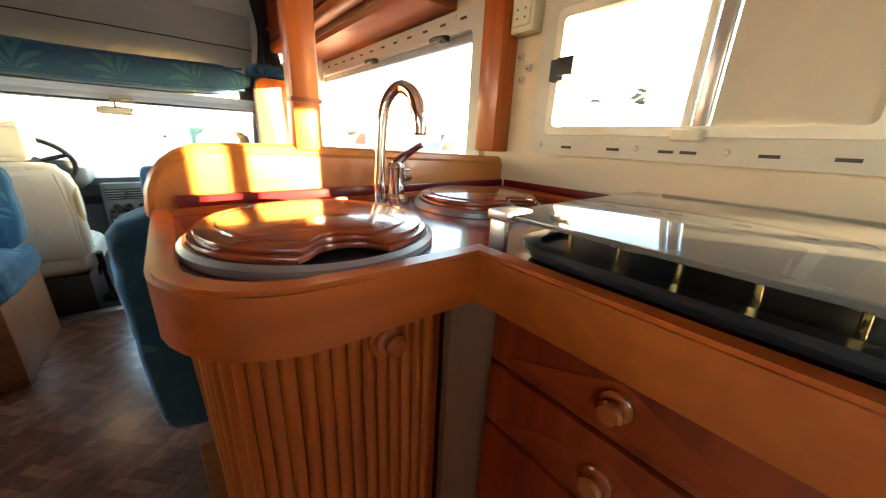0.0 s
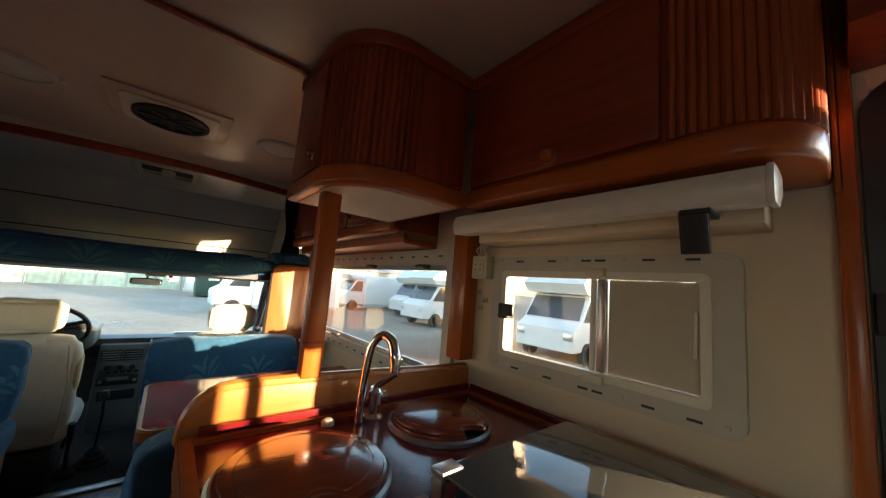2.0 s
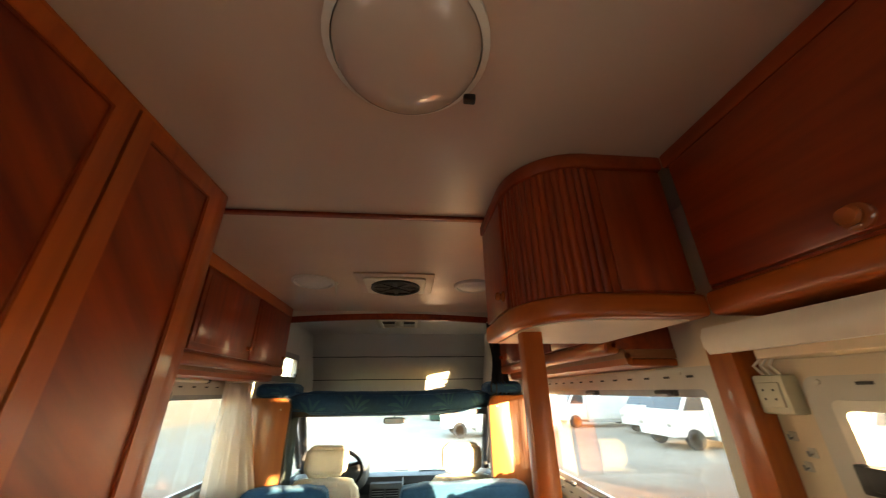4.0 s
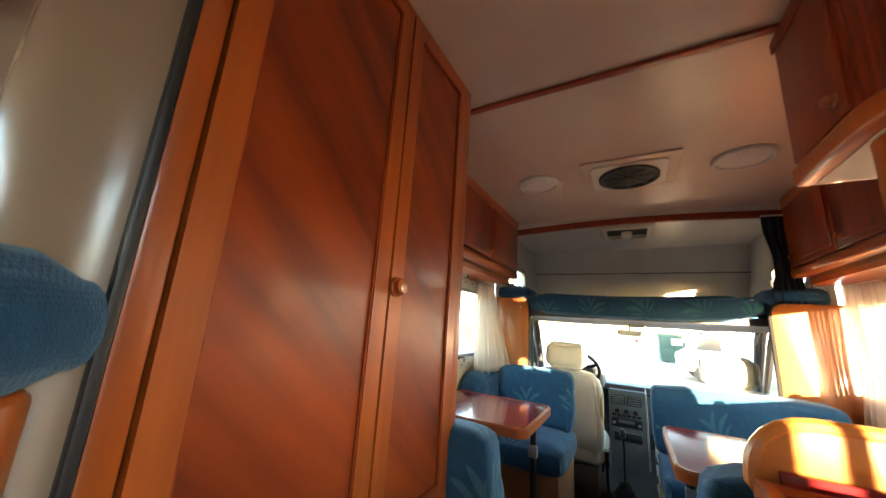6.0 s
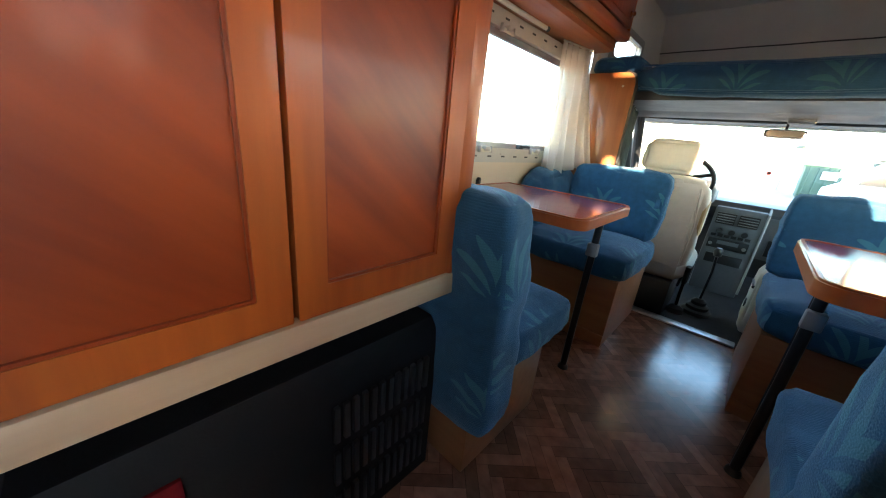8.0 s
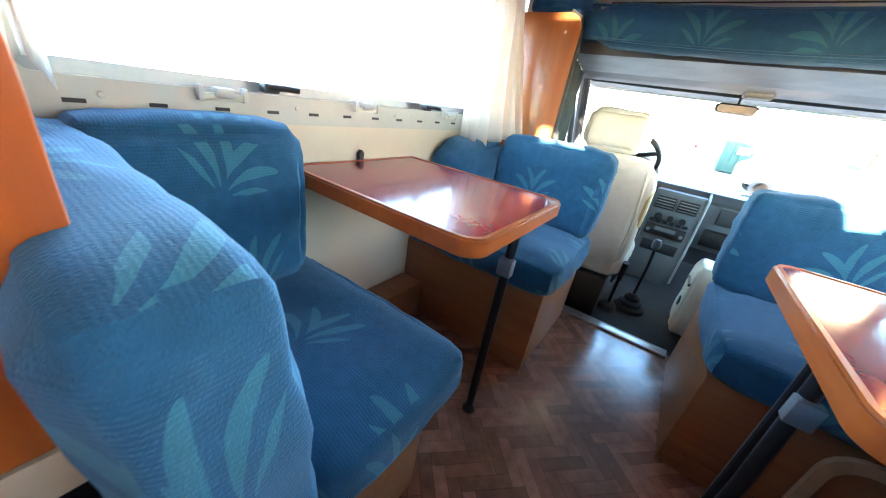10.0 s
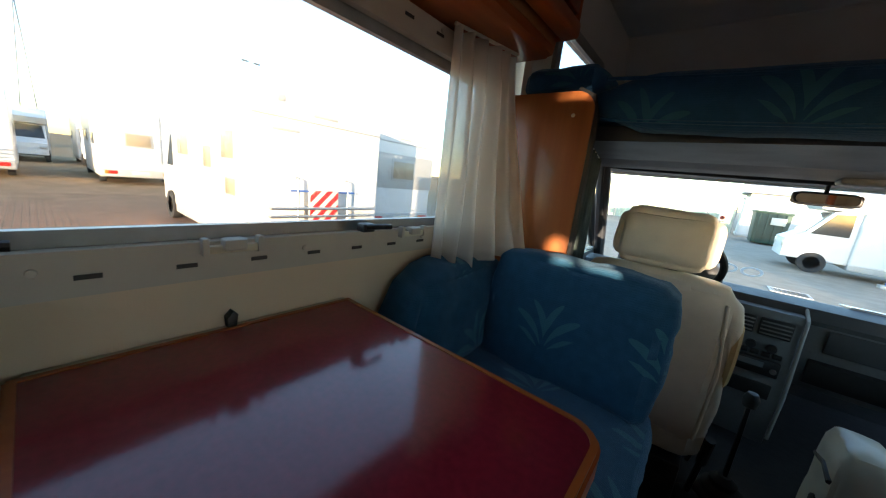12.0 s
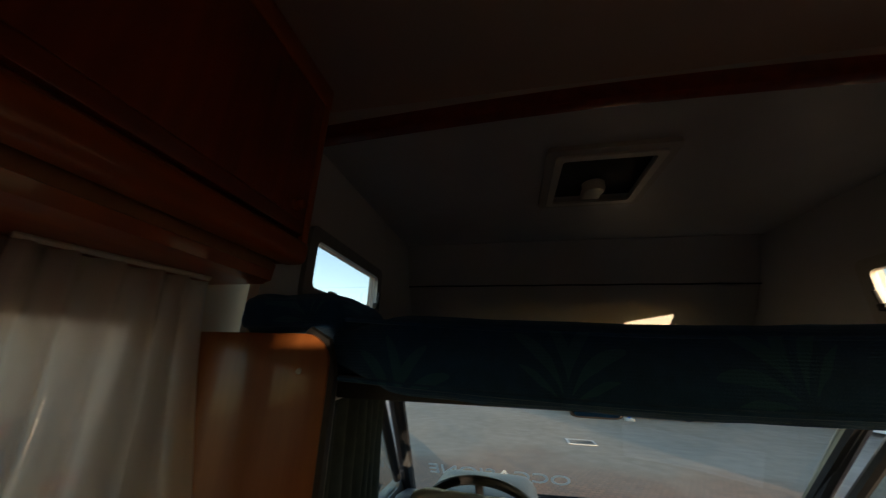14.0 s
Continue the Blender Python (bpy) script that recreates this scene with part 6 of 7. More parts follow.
# brown gravel with dry grass further out on the window side
grav, nz2, mix2, edge2, shift2 = (nt.nodes.new(k) for k in ("ShaderNodeValToRGB", "ShaderNodeTexNoise", "ShaderNodeMix", "ShaderNodeMapRange", "ShaderNodeMath"))
nz2.inputs["Scale"].default_value, nz2.inputs["Detail"].default_value = 2.6, 8
nt.links.new(tcg.outputs["Object"], nz2.inputs["Vector"]), nt.links.new(nz2.outputs[0], grav.inputs[0])
grav.color_ramp.elements[0].position, grav.color_ramp.elements[1].position = 0.35, 0.65
grav.color_ramp.elements[0].color, grav.color_ramp.elements[1].color = (0.17, 0.12, 0.06, 1), (0.33, 0.215, 0.125, 1)
shift2.operation, shift2.inputs[1].default_value = "MULTIPLY_ADD", 5.0
nt.links.new(nzg.outputs[0], shift2.inputs[0]), nt.links.new(sepg.outputs[0], shift2.inputs[2])
edge2.inputs["From Min"].default_value, edge2.inputs["From Max"].default_value = -5.5, -16.0
nt.links.new(shift2.outputs[0], edge2.inputs["Value"])
mix2.data_type = "RGBA"
nt.links.new(edge2.outputs[0], mix2.inputs["Factor"]), nt.links.new(mixg.outputs["Result"], mix2.inputs["A"]), nt.links.new(grav.outputs[0], mix2.inputs["B"])
nt.links.new(mix2.outputs["Result"], pr.inputs["Base Color"])
gb = bmesh.new()
bmesh.ops.create_grid(gb, x_segments=8, y_segments=8, size=900)
bmesh.ops.translate(gb, verts=gb.verts, vec=(0, 0, GZ))
structure("ground", gb, GROUND, "brick-paved and gravelly camper yard", "ground")


def wheel_at(v, x, y, r, axis="y"):
    w = part("wheel", lathe([(r * 0.98, -0.09), (r, -0.05), (r, 0.05), (r * 0.98, 0.09), (r * 0.6, 0.09), (r * 0.6, -0.09)], x, y, GZ + r, axis, 24), TYRE, v)
    part("rim", lathe([(0.0, -0.07), (r * 0.3, -0.075), (r * 0.6, -0.085), (r * 0.6, 0.085), (r * 0.3, 0.075), (0.0, 0.07)], x, y, GZ + r, axis, 20), RIM, w)


def pane_on(v, name, corners, thick, material=CAR_GLASS):
    """A flat panel with depth from four corners in order, raised along its normal."""
    bm = bmesh.new()
    c = [Vector(p) for p in corners]
    n = (c[1] - c[0]).cross(c[2] - c[0]).normalized() * thick
    lo, hi = [bm.verts.new(p - n) for p in c], [bm.verts.new(p + n) for p in c]
    bm.faces.new(lo[::-1])
    bm.faces.new(hi)
    for i in range(len(c)):
        bm.faces.new((lo[i], lo[(i + 1) % len(c)], hi[(i + 1) % len(c)], hi[i]))
    bmesh.ops.recalc_face_normals(bm, faces=bm.faces)
    return part(name, bm, material, v)


def motorhome(rear_x, y0, y1, length, top, label, side_windows, rack=False, ladder=False, toward=1, alcove=True, plate="", glass=CAR_GLASS, band=False):
    """A motorhome whose rear wall stands at rear_x; toward: +1 if the rear looks towards +x. The cab is at the other end."""
    s = -toward
    v = thing("motorhome", rear_x + s * length / 2, (y0 + y1) / 2, GZ, label, "motorhome", "parked motorhomes")
    xe = rear_x + s * length
    def X(a, b):
        return (min(rear_x + s * a, rear_x + s * b), max(rear_x + s * a, rear_x + s * b))
    cabin = length - 1.5
    part("body", box(*X(0, cabin), y0, y1, GZ + 0.42, top, 0.06, 3), BODY_WHITE, v)
    if alcove:
        part("alcove", prism([(rear_x + s * (cabin - 0.05), GZ + 2.0), (rear_x + s * (cabin + 0.9), GZ + 2.05), (rear_x + s * (cabin + 1.15), GZ + 2.35), (rear_x + s * (cabin + 0.5), top - 0.01), (rear_x + s * (cabin - 0.05), top - 0.01)], "y", y0 + 0.04, y1 - 0.04, 0.04), BODY_WHITE, v)
    part("cab", prism([(rear_x + s * (cabin - 0.02), GZ + 0.4), (rear_x + s * (cabin + 1.5), GZ + 0.4), (rear_x + s * (cabin + 1.5), GZ + 1.0), (rear_x + s * (cabin + 1.1), GZ + 1.25), (rear_x + s * (cabin + 0.6), GZ + 2.0), (rear_x + s * (cabin - 0.02), GZ + 2.05)], "y", y0 + 0.12, y1 - 0.12, 0.05), BODY_WHITE, v)
    part("skirt", box(*X(0.1, cabin), y0 + 0.02, y1 - 0.02, GZ + 0.27, GZ + 0.45, 0.02), BODY_GREY, v)
    part("bumper", box(*X(-0.05, 0.10), y0 + 0.02, y1 - 0.02, GZ + 0.30, GZ + 0.60, 0.03), BODY_GREY, v)
    for x in (rear_x + s * 1.15, rear_x + s * (cabin + 0.75)):
        for y in (y0 + 0.16, y1 - 0.16):
            wheel_at(v, x, y, 0.33)
    for sgn, y in ((-1, y0), (1, y1)):
        for a, b, z0, z1 in side_windows:
            w = part("window", box(*X(a, b), y - 0.02, y + 0.02, GZ + z0, GZ + z1, 0.015), BODY_GREY, v, "framed side window")
            part("window_pane", box(*X(a + 0.05, b - 0.05), y - 0.026, y + 0.026, GZ + z0 + 0.05, GZ + z1 - 0.05, 0.01), glass, w)
        pane_on(v, "cab_window", [(rear_x + s * (cabin + 0.15), y - sgn * 0.115, GZ + 1.25), (rear_x + s * (cabin + 0.98), y - sgn * 0.115, GZ + 1.25), (rear_x + s * (cabin + 0.55), y - sgn * 0.115, GZ + 1.92), (rear_x + s * (cabin + 0.15), y - sgn * 0.115, GZ + 1.95)], 0.012)
        part("door_line", box(*X(2.0, 2.55), y - 0.004, y + 0.004, GZ + 0.55, GZ + 2.2), BODY_WHITE, v)
    pane_on(v, "windscreen", [(rear_x + s * (cabin + 1.08), y0 + 0.2, GZ + 1.28), (rear_x + s * (cabin + 1.08), y1 - 0.2, GZ + 1.28), (rear_x + s * (cabin + 0.64), y1 - 0.25, GZ + 1.94), (rear_x + s * (cabin + 0.64), y0 + 0.25, GZ + 1.94)], 0.03)
    for y in (y0 + 0.30, y1 - 0.30):
        part("headlight", box(*X(length - 0.04, length + 0.02), y - 0.14, y + 0.14, GZ + 0.72, GZ + 0.92, 0.02), ALU, v)
        part("tail_lamp", box(*X(-0.065, -0.04), y - 0.17, y + 0.17, GZ + 0.40, GZ + 0.53, 0.008), RED_LAMP, v, "red tail lamp")
        part("indicator", box(*X(-0.068, -0.04), y - 0.17, y - 0.07, GZ + 0.41, GZ + 0.52, 0.006), AMBER_LAMP, v, "amber indicator")
    mid = (y0 + y1) / 2
    part("brake_light", box(*X(-0.012, 0.01), mid - 0.22, mid + 0.22, top - 0.32, top - 0.27, 0.006), BODY_GREY, v)
    part("roof_edge", box(*X(-0.012, 0.03), y0 + 0.02, y1 - 0.02, top - 0.42, top - 0.39, 0.006), BODY_GREY, v)
    pl = part("number_plate", box(*X(-0.068, -0.045), mid - 0.27, mid + 0.27, GZ + 0.40, GZ + 0.53, 0.004), WHITE_PL, v)
    if plate:
        part("plate_rim", box(*X(-0.058, -0.043), mid - 0.285, mid + 0.285, GZ + 0.385, GZ + 0.545, 0.004), BLACK, pl)
        for sy in (-1, 1):
            part("plate_end", box(*X(-0.0692, -0.060), mid + sy * 0.245 - 0.022, mid + sy * 0.245 + 0.022, GZ + 0.402, GZ + 0.528), BLUE_POST, pl)
        text_mesh(plate, 0.098, Matrix.Translation((rear_x + toward * 0.0700, mid, GZ + 0.465)) @ Matrix.Rotation(radians(90), 4, "Z") @ Matrix.Rotation(radians(90), 4, "X"), BLACK, pl)
    if band:
        part("band", box(*X(-0.012, cabin - 0.3), y0 - 0.012, y1 + 0.012, GZ + 1.25, GZ + 2.12, 0.01), BODY_GREY, v, "broad grey stripe")
    if not plate:
        w = part("rear_window", box(*X(-0.025, 0.01), mid - 0.42, mid + 0.42, GZ + 1.45, GZ + 2.0, 0.015), BODY_GREY, v, "framed rear window")
        part("window_pane", box(*X(-0.032, -0.02), mid - 0.36, mid + 0.36, GZ + 1.51, GZ + 1.94, 0.005), SHADE_GLASS, w)
    else:
        part("emblem", box(*X(-0.008, 0.01), y0 + 0.38, y0 + 0.49, top - 0.20, top - 0.10, 0.003), BODY_GREY, v)
        part("name_bar", box(*X(-0.008, 0.01), y0 + 0.30, y0 + 0.72, top - 0.60, top - 0.555, 0.003), BODY_GREY, v, "grey name bar")
    if rack:
        rk = part("bike_rack", tube([(rear_x + toward * 0.02, mid - 0.5, GZ + 1.42), (rear_x + toward * 0.10, mid - 0.5, GZ + 1.40), (rear_x + toward * 0.12, mid - 0.5, GZ + 0.62), (rear_x + toward * 0.02, mid - 0.5, GZ + 0.60)], 0.018, 8), ALU, v, "aluminium bicycle rack")
        part("upright", tube([(rear_x + toward * 0.02, mid + 0.4, GZ + 1.42), (rear_x + toward * 0.10, mid + 0.4, GZ + 1.40), (rear_x + toward * 0.12, mid + 0.4, GZ + 0.62), (rear_x + toward * 0.02, mid + 0.4, GZ + 0.60)], 0.018, 8), ALU, rk)
        part("cross_bar", tube([(rear_x + toward * 0.11, mid - 0.62, GZ + 1.22), (rear_x + toward * 0.11, mid + 0.52, GZ + 1.22)], 0.015, 8), BLUE_POST, rk)
        for k in range(3):
            part("gutter_bar", box(min(rear_x + toward * 0.10, rear_x + toward * (0.17 + 0.03 * k)), max(rear_x + toward * 0.10, rear_x + toward * (0.17 + 0.03 * k)), mid - 0.95, mid + 0.85, GZ + 0.68 + 0.13 * k, GZ + 0.72 + 0.13 * k, 0.008), ALU, rk)
        sg = part("warning_board", box(min(rear_x + toward * 0.14, rear_x + toward * 0.16), max(rear_x + toward * 0.14, rear_x + toward * 0.16), mid - 0.34, mid + 0.18, GZ + 0.72, GZ + 1.24, 0.005), WHITE_PL, rk, "red and white striped warning board")
        xs = rear_x + toward * 0.1625
        for k in range(-2, 4):
            a0 = mid - 0.34 + 0.21 * k
            poly = []
            for u, w in ((a0, 0.0), (a0 + 0.105, 0.0), (a0 + 0.105 + 0.52, 0.52), (a0 + 0.52, 0.52)):
                poly.append((u, w))
            lo_, hi_ = mid - 0.33, mid + 0.17
            bmp = bmesh.new()
            vs = [bmp.verts.new((xs, u, GZ + 0.72 + w)) for u, w in poly]
            bmp.faces.new(vs)
            for co, no in (((0, lo_, 0), (0, -1, 0)), ((0, hi_, 0), (0, 1, 0))):
                bmesh.ops.bisect_plane(bmp, geom=bmp.verts[:] + bmp.edges[:] + bmp.faces[:], plane_co=co, plane_no=no, clear_outer=True)
            if bmp.faces:
                ex = bmesh.ops.extrude_face_region(bmp, geom=bmp.faces[:])
                bmesh.ops.translate(bmp, verts=[e for e in ex["geom"] if isinstance(e, bmesh.types.BMVert)], vec=(toward * 0.002, 0, 0))
                bmesh.ops.recalc_face_normals(bmp, faces=bmp.faces)
                part("stripe", bmp, RED_PAINT, sg, smooth=0)
            else:
                bmp.free()
    if ladder:
        ld = part("ladder", tube([(rear_x + toward * 0.08, y1 - 0.6, GZ + 0.9), (rear_x + toward * 0.08, y1 - 0.6, top + 0.05)], 0.015, 8), ALU, v, "aluminium roof ladder")
        part("rail", tube([(rear_x + toward * 0.08, y1 - 0.3, GZ + 0.9), (rear_x + toward * 0.08, y1 - 0.3, top + 0.05)], 0.015, 8), ALU, ld)
        for k in range(6):
            part("rung", tube([(rear_x + toward * 0.08, y1 - 0.6, GZ + 1.0 + 0.28 * k), (rear_x + toward * 0.08, y1 - 0.3, GZ + 1.0 + 0.28 * k)], 0.011, 6), ALU, ld)
    return v


motorhome(-5.45, 3.56, 5.86, 5.6, 2.02, "white motorhome with bike rack and striped warning board", [(0.5, 1.1, 1.55, 2.05), (1.5, 2.0, 1.35, 1.8), (0.45, 0.95, 1.0, 1.35), (2.8, 3.6, 1.5, 2.0)], True, False, 1, True, "DB 857XW", SHADE_GLASS)
motorhome(-18.9, -1.1, 1.3, 5.8, 2.30, "white motorhome parked across the yard, rear window in view", [(0.6, 1.4, 1.4, 1.9), (2.8, 3.6, 1.5, 2.0)], True, False, 1)
motorhome(-18.2, 3.2, 5.5, 6.2, 2.35, "tall white motorhome with a roof ladder across the yard", [(0.6, 1.4, 1.4, 1.9), (2.8, 3.6, 1.5, 2.0)], False, True, 1)
motorhome(-27.0, -6.5, -4.2, 5.8, 2.25, "white motorhome in the far row of the yard", [(0.6, 1.4, 1.4, 1.9)], False, False, 1)
motorhome(-27.0, -2.9, -0.6, 5.8, 2.15, "white low motorhome in the far row of the yard", [(0.6, 1.4, 1.4, 1.9)], False, False, 1)
motorhome(-35.0, 0.1, 2.4, 5.8, 2.2, "white motorhome parked in the back row of the yard", [(0.6, 1.4, 1.4, 1.9)], False, False, -1)
motorhome(-34.0, 3.4, 5.7, 5.8, 2.1, "white motorhome parked in the back row beside another", [(0.6, 1.4, 1.4, 1.9)], False, False, -1)
motorhome(-35.0, -3.6, -1.3, 5.8, 2.15, "white motorhome at the end of the back row", [(0.6, 1.4, 1.4, 1.9)], False, False, -1)
motorhome(-6.9, 6.75, 9.0, 6.3, 2.15, "white motorhome with tinted windows standing beside the striped-board one", [(0.3, 1.2, 1.3, 1.9), (1.5, 2.7, 1.45, 1.95)], False, False, 1, False, "", CAR_GLASS, True)
motorhome(14.8, 4.7, 6.9, 5.9, 2.25, "white alcove motorhome facing the kitchen window", [(0.6, 1.4, 1.4, 1.9)], False, False, 1)
motorhome(22.5, 8.4, 10.6, 5.9, 2.0, "white motorhome further along the side row", [(0.6, 1.4, 1.4, 1.9)], False, False, 1)
motorhome(15.5, 12.5, 14.7, 6.0, 2.1, "white motorhome with side windows seen past the divider", [(0.5, 1.2, 1.35, 1.9), (1.6, 2.4, 1.4, 1.9), (3.0, 3.8, 1.4, 1.9)], False, False, 1)
motorhome(17.0, 16.2, 18.4, 6.0, 2.2, "white motorhome at the end of the side row", [(0.5, 1.2, 1.35, 1.9), (1.6, 2.4, 1.4, 1.9)], False, False, 1)
# camper standing across the view in front
motorhome(7.3, 17.2, 19.4, 5.6, 1.9, "white camper standing crosswise in front of the windscreen", [(0.6, 1.3, 1.4, 1.85), (2.6, 3.3, 1.4, 1.85)], False, False, 1)
motorhome(14.5, 20.5, 22.7, 5.6, 1.7, "white caravan-like camper beyond the crosswise one", [(0.6, 1.4, 1.3, 1.8)], False, False, 1)


def integrated_coach(x, y0, y1, length, top, label):
    """A full-width motorhome seen from its front, which looks towards -x."""
    v = thing("coach_motorhome", x + length / 2, (y0 + y1) / 2, GZ, label, "motorhome")
    part("body", prism([(x + 0.05, GZ + 0.35), (x, GZ + 0.9), (x + 0.12, GZ + 1.25), (x + 0.40, top - 0.45), (x + 0.55, top), (x + length, top), (x + length, GZ + 0.35)], "y", y0, y1, 0.05), BODY_WHITE, v)
    m = 0.14
    ws_ = pane_on(v, "windscreen", [(x + 0.10, y0 + m, GZ + 1.22), (x + 0.10, y1 - m, GZ + 1.22), (x + 0.39, y1 - m - 0.04, top - 0.50), (x + 0.39, y0 + m + 0.04, top - 0.50)], 0.03)
    part("grille", prism([(y0 + 0.35, GZ + 0.45), (y1 - 0.35, GZ + 0.45), (y1 - 0.15, GZ + 0.72), (y0 + 0.15, GZ + 0.72)], "x", x - 0.03, x + 0.08, 0.01), BLACK, v)
    part("bumper", box(x - 0.02, x + 0.15, y0 + 0.05, y1 - 0.05, GZ + 0.25, GZ + 0.42, 0.03), BODY_GREY, v)
    for y, s in ((y0 + 0.28, -1), (y1 - 0.28, 1)):
        h = part("headlight", box(x - 0.02, x + 0.06, y - 0.17, y + 0.17, GZ + 0.70, GZ + 0.90, 0.03), BLACK, v)
        part("lens", lathe([(0.06, 0.0), (0.05, -0.02), (0.0, -0.025)], x - 0.02, y, GZ + 0.80, "x", 16), ALU, h)
        part("mirror", box(x + 0.02, x + 0.10, y + s * 0.30 - 0.05, y + s * 0.30 + 0.05, GZ + 1.5, GZ + 1.9, 0.02), BLACK, v)
    part("emblem", lathe([(0.05, 0.0), (0.04, -0.015), (0.0, -0.018)], x + 0.0, (y0 + y1) / 2, GZ + 0.98, "x", 16), STEEL, v)
    part("name_bar", box(x + 0.43, x + 0.47, (y0 + y1) / 2 + 0.1, (y0 + y1) / 2 + 0.55, top - 0.30, top - 0.22), BODY_GREY, v, "grey name bar")
    for xx in (x + 1.0, x + length - 1.4):
        for y in (y0 + 0.15, y1 - 0.15):
            wheel_at(v, xx, y, 0.33)
    part("side_window", box(x + 1.6, x + 2.4, y0 - 0.02, y1 + 0.02, GZ + 1.4, GZ + 1.9, 0.01), CAR_GLASS, v)
    return v


integrated_coach(11.2, -2.35, -0.15, 6.5, 1.72, "white full-width motorhome with a dark windscreen facing the entrance")
integrated_coach(14.5, -5.6, -3.4, 6.5, 1.85, "white full-width motorhome in the row beyond the entrance")

# bare hoop frames of a dismantled awning hall beside the yard
hall = thing("hoop_frame", 16, 2, GZ, "bare galvanised hoop frame of an open awning hall", "frame")
HOOPZ = mat("galvanised_tube", (0.55, 0.56, 0.57), 0.45, 0.5, 0.1, 5)
for k, x in enumerate((9.5, 13.5, 17.5, 21.5, 25.5)):
    cy = 1.0
    pts = [(x, cy - 8, GZ)] + [(x, cy - 8 * math.cos(math.pi * i / 20), GZ + 2.2 + 3.0 * math.sin(math.pi * i / 20)) for i in range(21)] + [(x, cy + 8, GZ)]
    part("hoop", tube(pts, 0.045, 8), HOOPZ, hall)
    part("tie_bar", tube([(x, cy - 7.9, GZ + 2.6), (x, cy + 7.9, GZ + 2.6)], 0.03, 6), HOOPZ, hall)
    for j in (-5, -2, 2, 5):
        part("web_bar", tube([(x, cy + j, GZ + 2.6), (x, cy + j * 0.7, GZ + 2.2 + 3.0 * math.sqrt(max(0, 1 - (j * 0.7 / 8) ** 2)))], 0.025, 6), HOOPZ, hall)
for j in range(7):
    a = math.pi * (j + 0.5) / 7
    part("purlin", tube([(9.5, 1 - 8 * math.cos(a), GZ + 2.2 + 3 * math.sin(a)), (25.5, 1 - 8 * math.cos(a), GZ + 2.2 + 3 * math.sin(a))], 0.03, 6), HOOPZ, hall)

# pale corrugated fence, containers and posts ahead of the windscreen
fence = thing("sheet_fence", -7, 34, GZ, "pale green corrugated sheet fence along the far side of the yard", "fence")
for k in range(11):
    x = -15 + 1.6 * k
    part("post", tube([(x, 34.0, GZ), (x, 34.0, GZ + 2.0)], 0.05, 8), STEEL, fence)
    if k < 10:
        face = [(x + 0.06 + 0.074 * q, 33.97 - 0.035 * (q % 4 in (1, 2))) for q in range(21)]
        part("sheet", prism(face + [(a, b + 0.012) for a, b in face[::-1]], "z", GZ + 0.08, GZ + 1.75), GREEN_NET, fence)
notice = thing("warning_notice", 0.3, 33.9, 0.2, "small white notice with a red ring fixed on the fence", "sign")
part("plate", box(0.08, 0.58, 33.89, 33.91, 0.05, 0.65, 0.004), WHITE_PL, notice)
part("ring", lathe([(0.15, 0.0), (0.15, -0.01), (0.11, -0.01), (0.11, 0.0)], 0.33, 33.89, 0.42, "y", 24), RED_PAINT, notice)
part("text_bar", box(0.16, 0.50, 33.883, 33.889, 0.12, 0.18), BLACK, notice)
bp = thing("blue_post", 3.7, 16.9, GZ, "slim blue steel post in the yard", "post")
part("shaft", tube([(3.9, 16.6, GZ), (3.9, 16.6, GZ + 2.9)], 0.05, 10), BLUE_POST, bp)
part("foot", box(3.75, 4.05, 16.45, 16.75, GZ, GZ + 0.1, 0.01), BODY_GREY, bp)
skip = thing("waste_container", 2.3, 28, GZ, "dark green steel waste container with a white notice", "container")
part("bin_body", prism([(1.65, GZ + 0.08), (2.95, GZ + 0.08), (3.05, GZ + 1.75), (1.55, GZ + 1.75)], "y", 27.2, 29.2, 0.03), BIN_GREEN, skip)
part("lid", box(1.5, 3.1, 27.15, 29.25, GZ + 1.75, GZ + 1.86, 0.04), BIN_GREEN, skip)
part("label_plate", box(2.25, 2.85, 27.08, 27.16, GZ + 1.15, GZ + 1.55, 0.004), WHITE_PL, skip)
for q in range(4):
    part("rib", box(1.72 + 0.36 * q, 1.80 + 0.36 * q, 27.10, 27.22, GZ + 0.1, GZ + 1.74, 0.01), BIN_GREEN, skip)
crate = thing("steel_container", 4, 36, GZ, "pale grey corrugated steel container behind the waste container", "container")
face = [(1.3 + 0.12 * q, 33.2 - 0.05 * (q % 4 in (1, 2))) for q in range(41)]
part("front_wall", prism(face + [(6.1, 35.6), (1.3, 35.6)], "z", GZ + 0.1, GZ + 2.6), CONTAINER_GREY, crate)
part("roof", box(1.22, 6.18, 33.1, 35.7, GZ + 2.6, GZ + 2.72, 0.02), CONTAINER_GREY, crate)
part("bottom_beam", box(1.24, 6.16, 33.12, 35.68, GZ, GZ + 0.16, 0.02), BODY_GREY, crate)
drain = thing("drain_grate", 1.4, 12.3, GZ, "dark cast iron drain grate set in the asphalt", "drain grate")
part("frame", ring_frame(rounded(1.05, 1.75, 12.0, 12.6, 0.02, 2), rounded(1.10, 1.70, 12.05, 12.55, 0.02, 2), "z", GZ + 0.001, GZ + 0.014), BODY_GREY, drain)
for q in range(8):
    part("bar", box(1.115 + 0.075 * q, 1.155 + 0.075 * q, 12.05, 12.55, GZ + 0.001, GZ + 0.012), BLACK_METAL, drain)


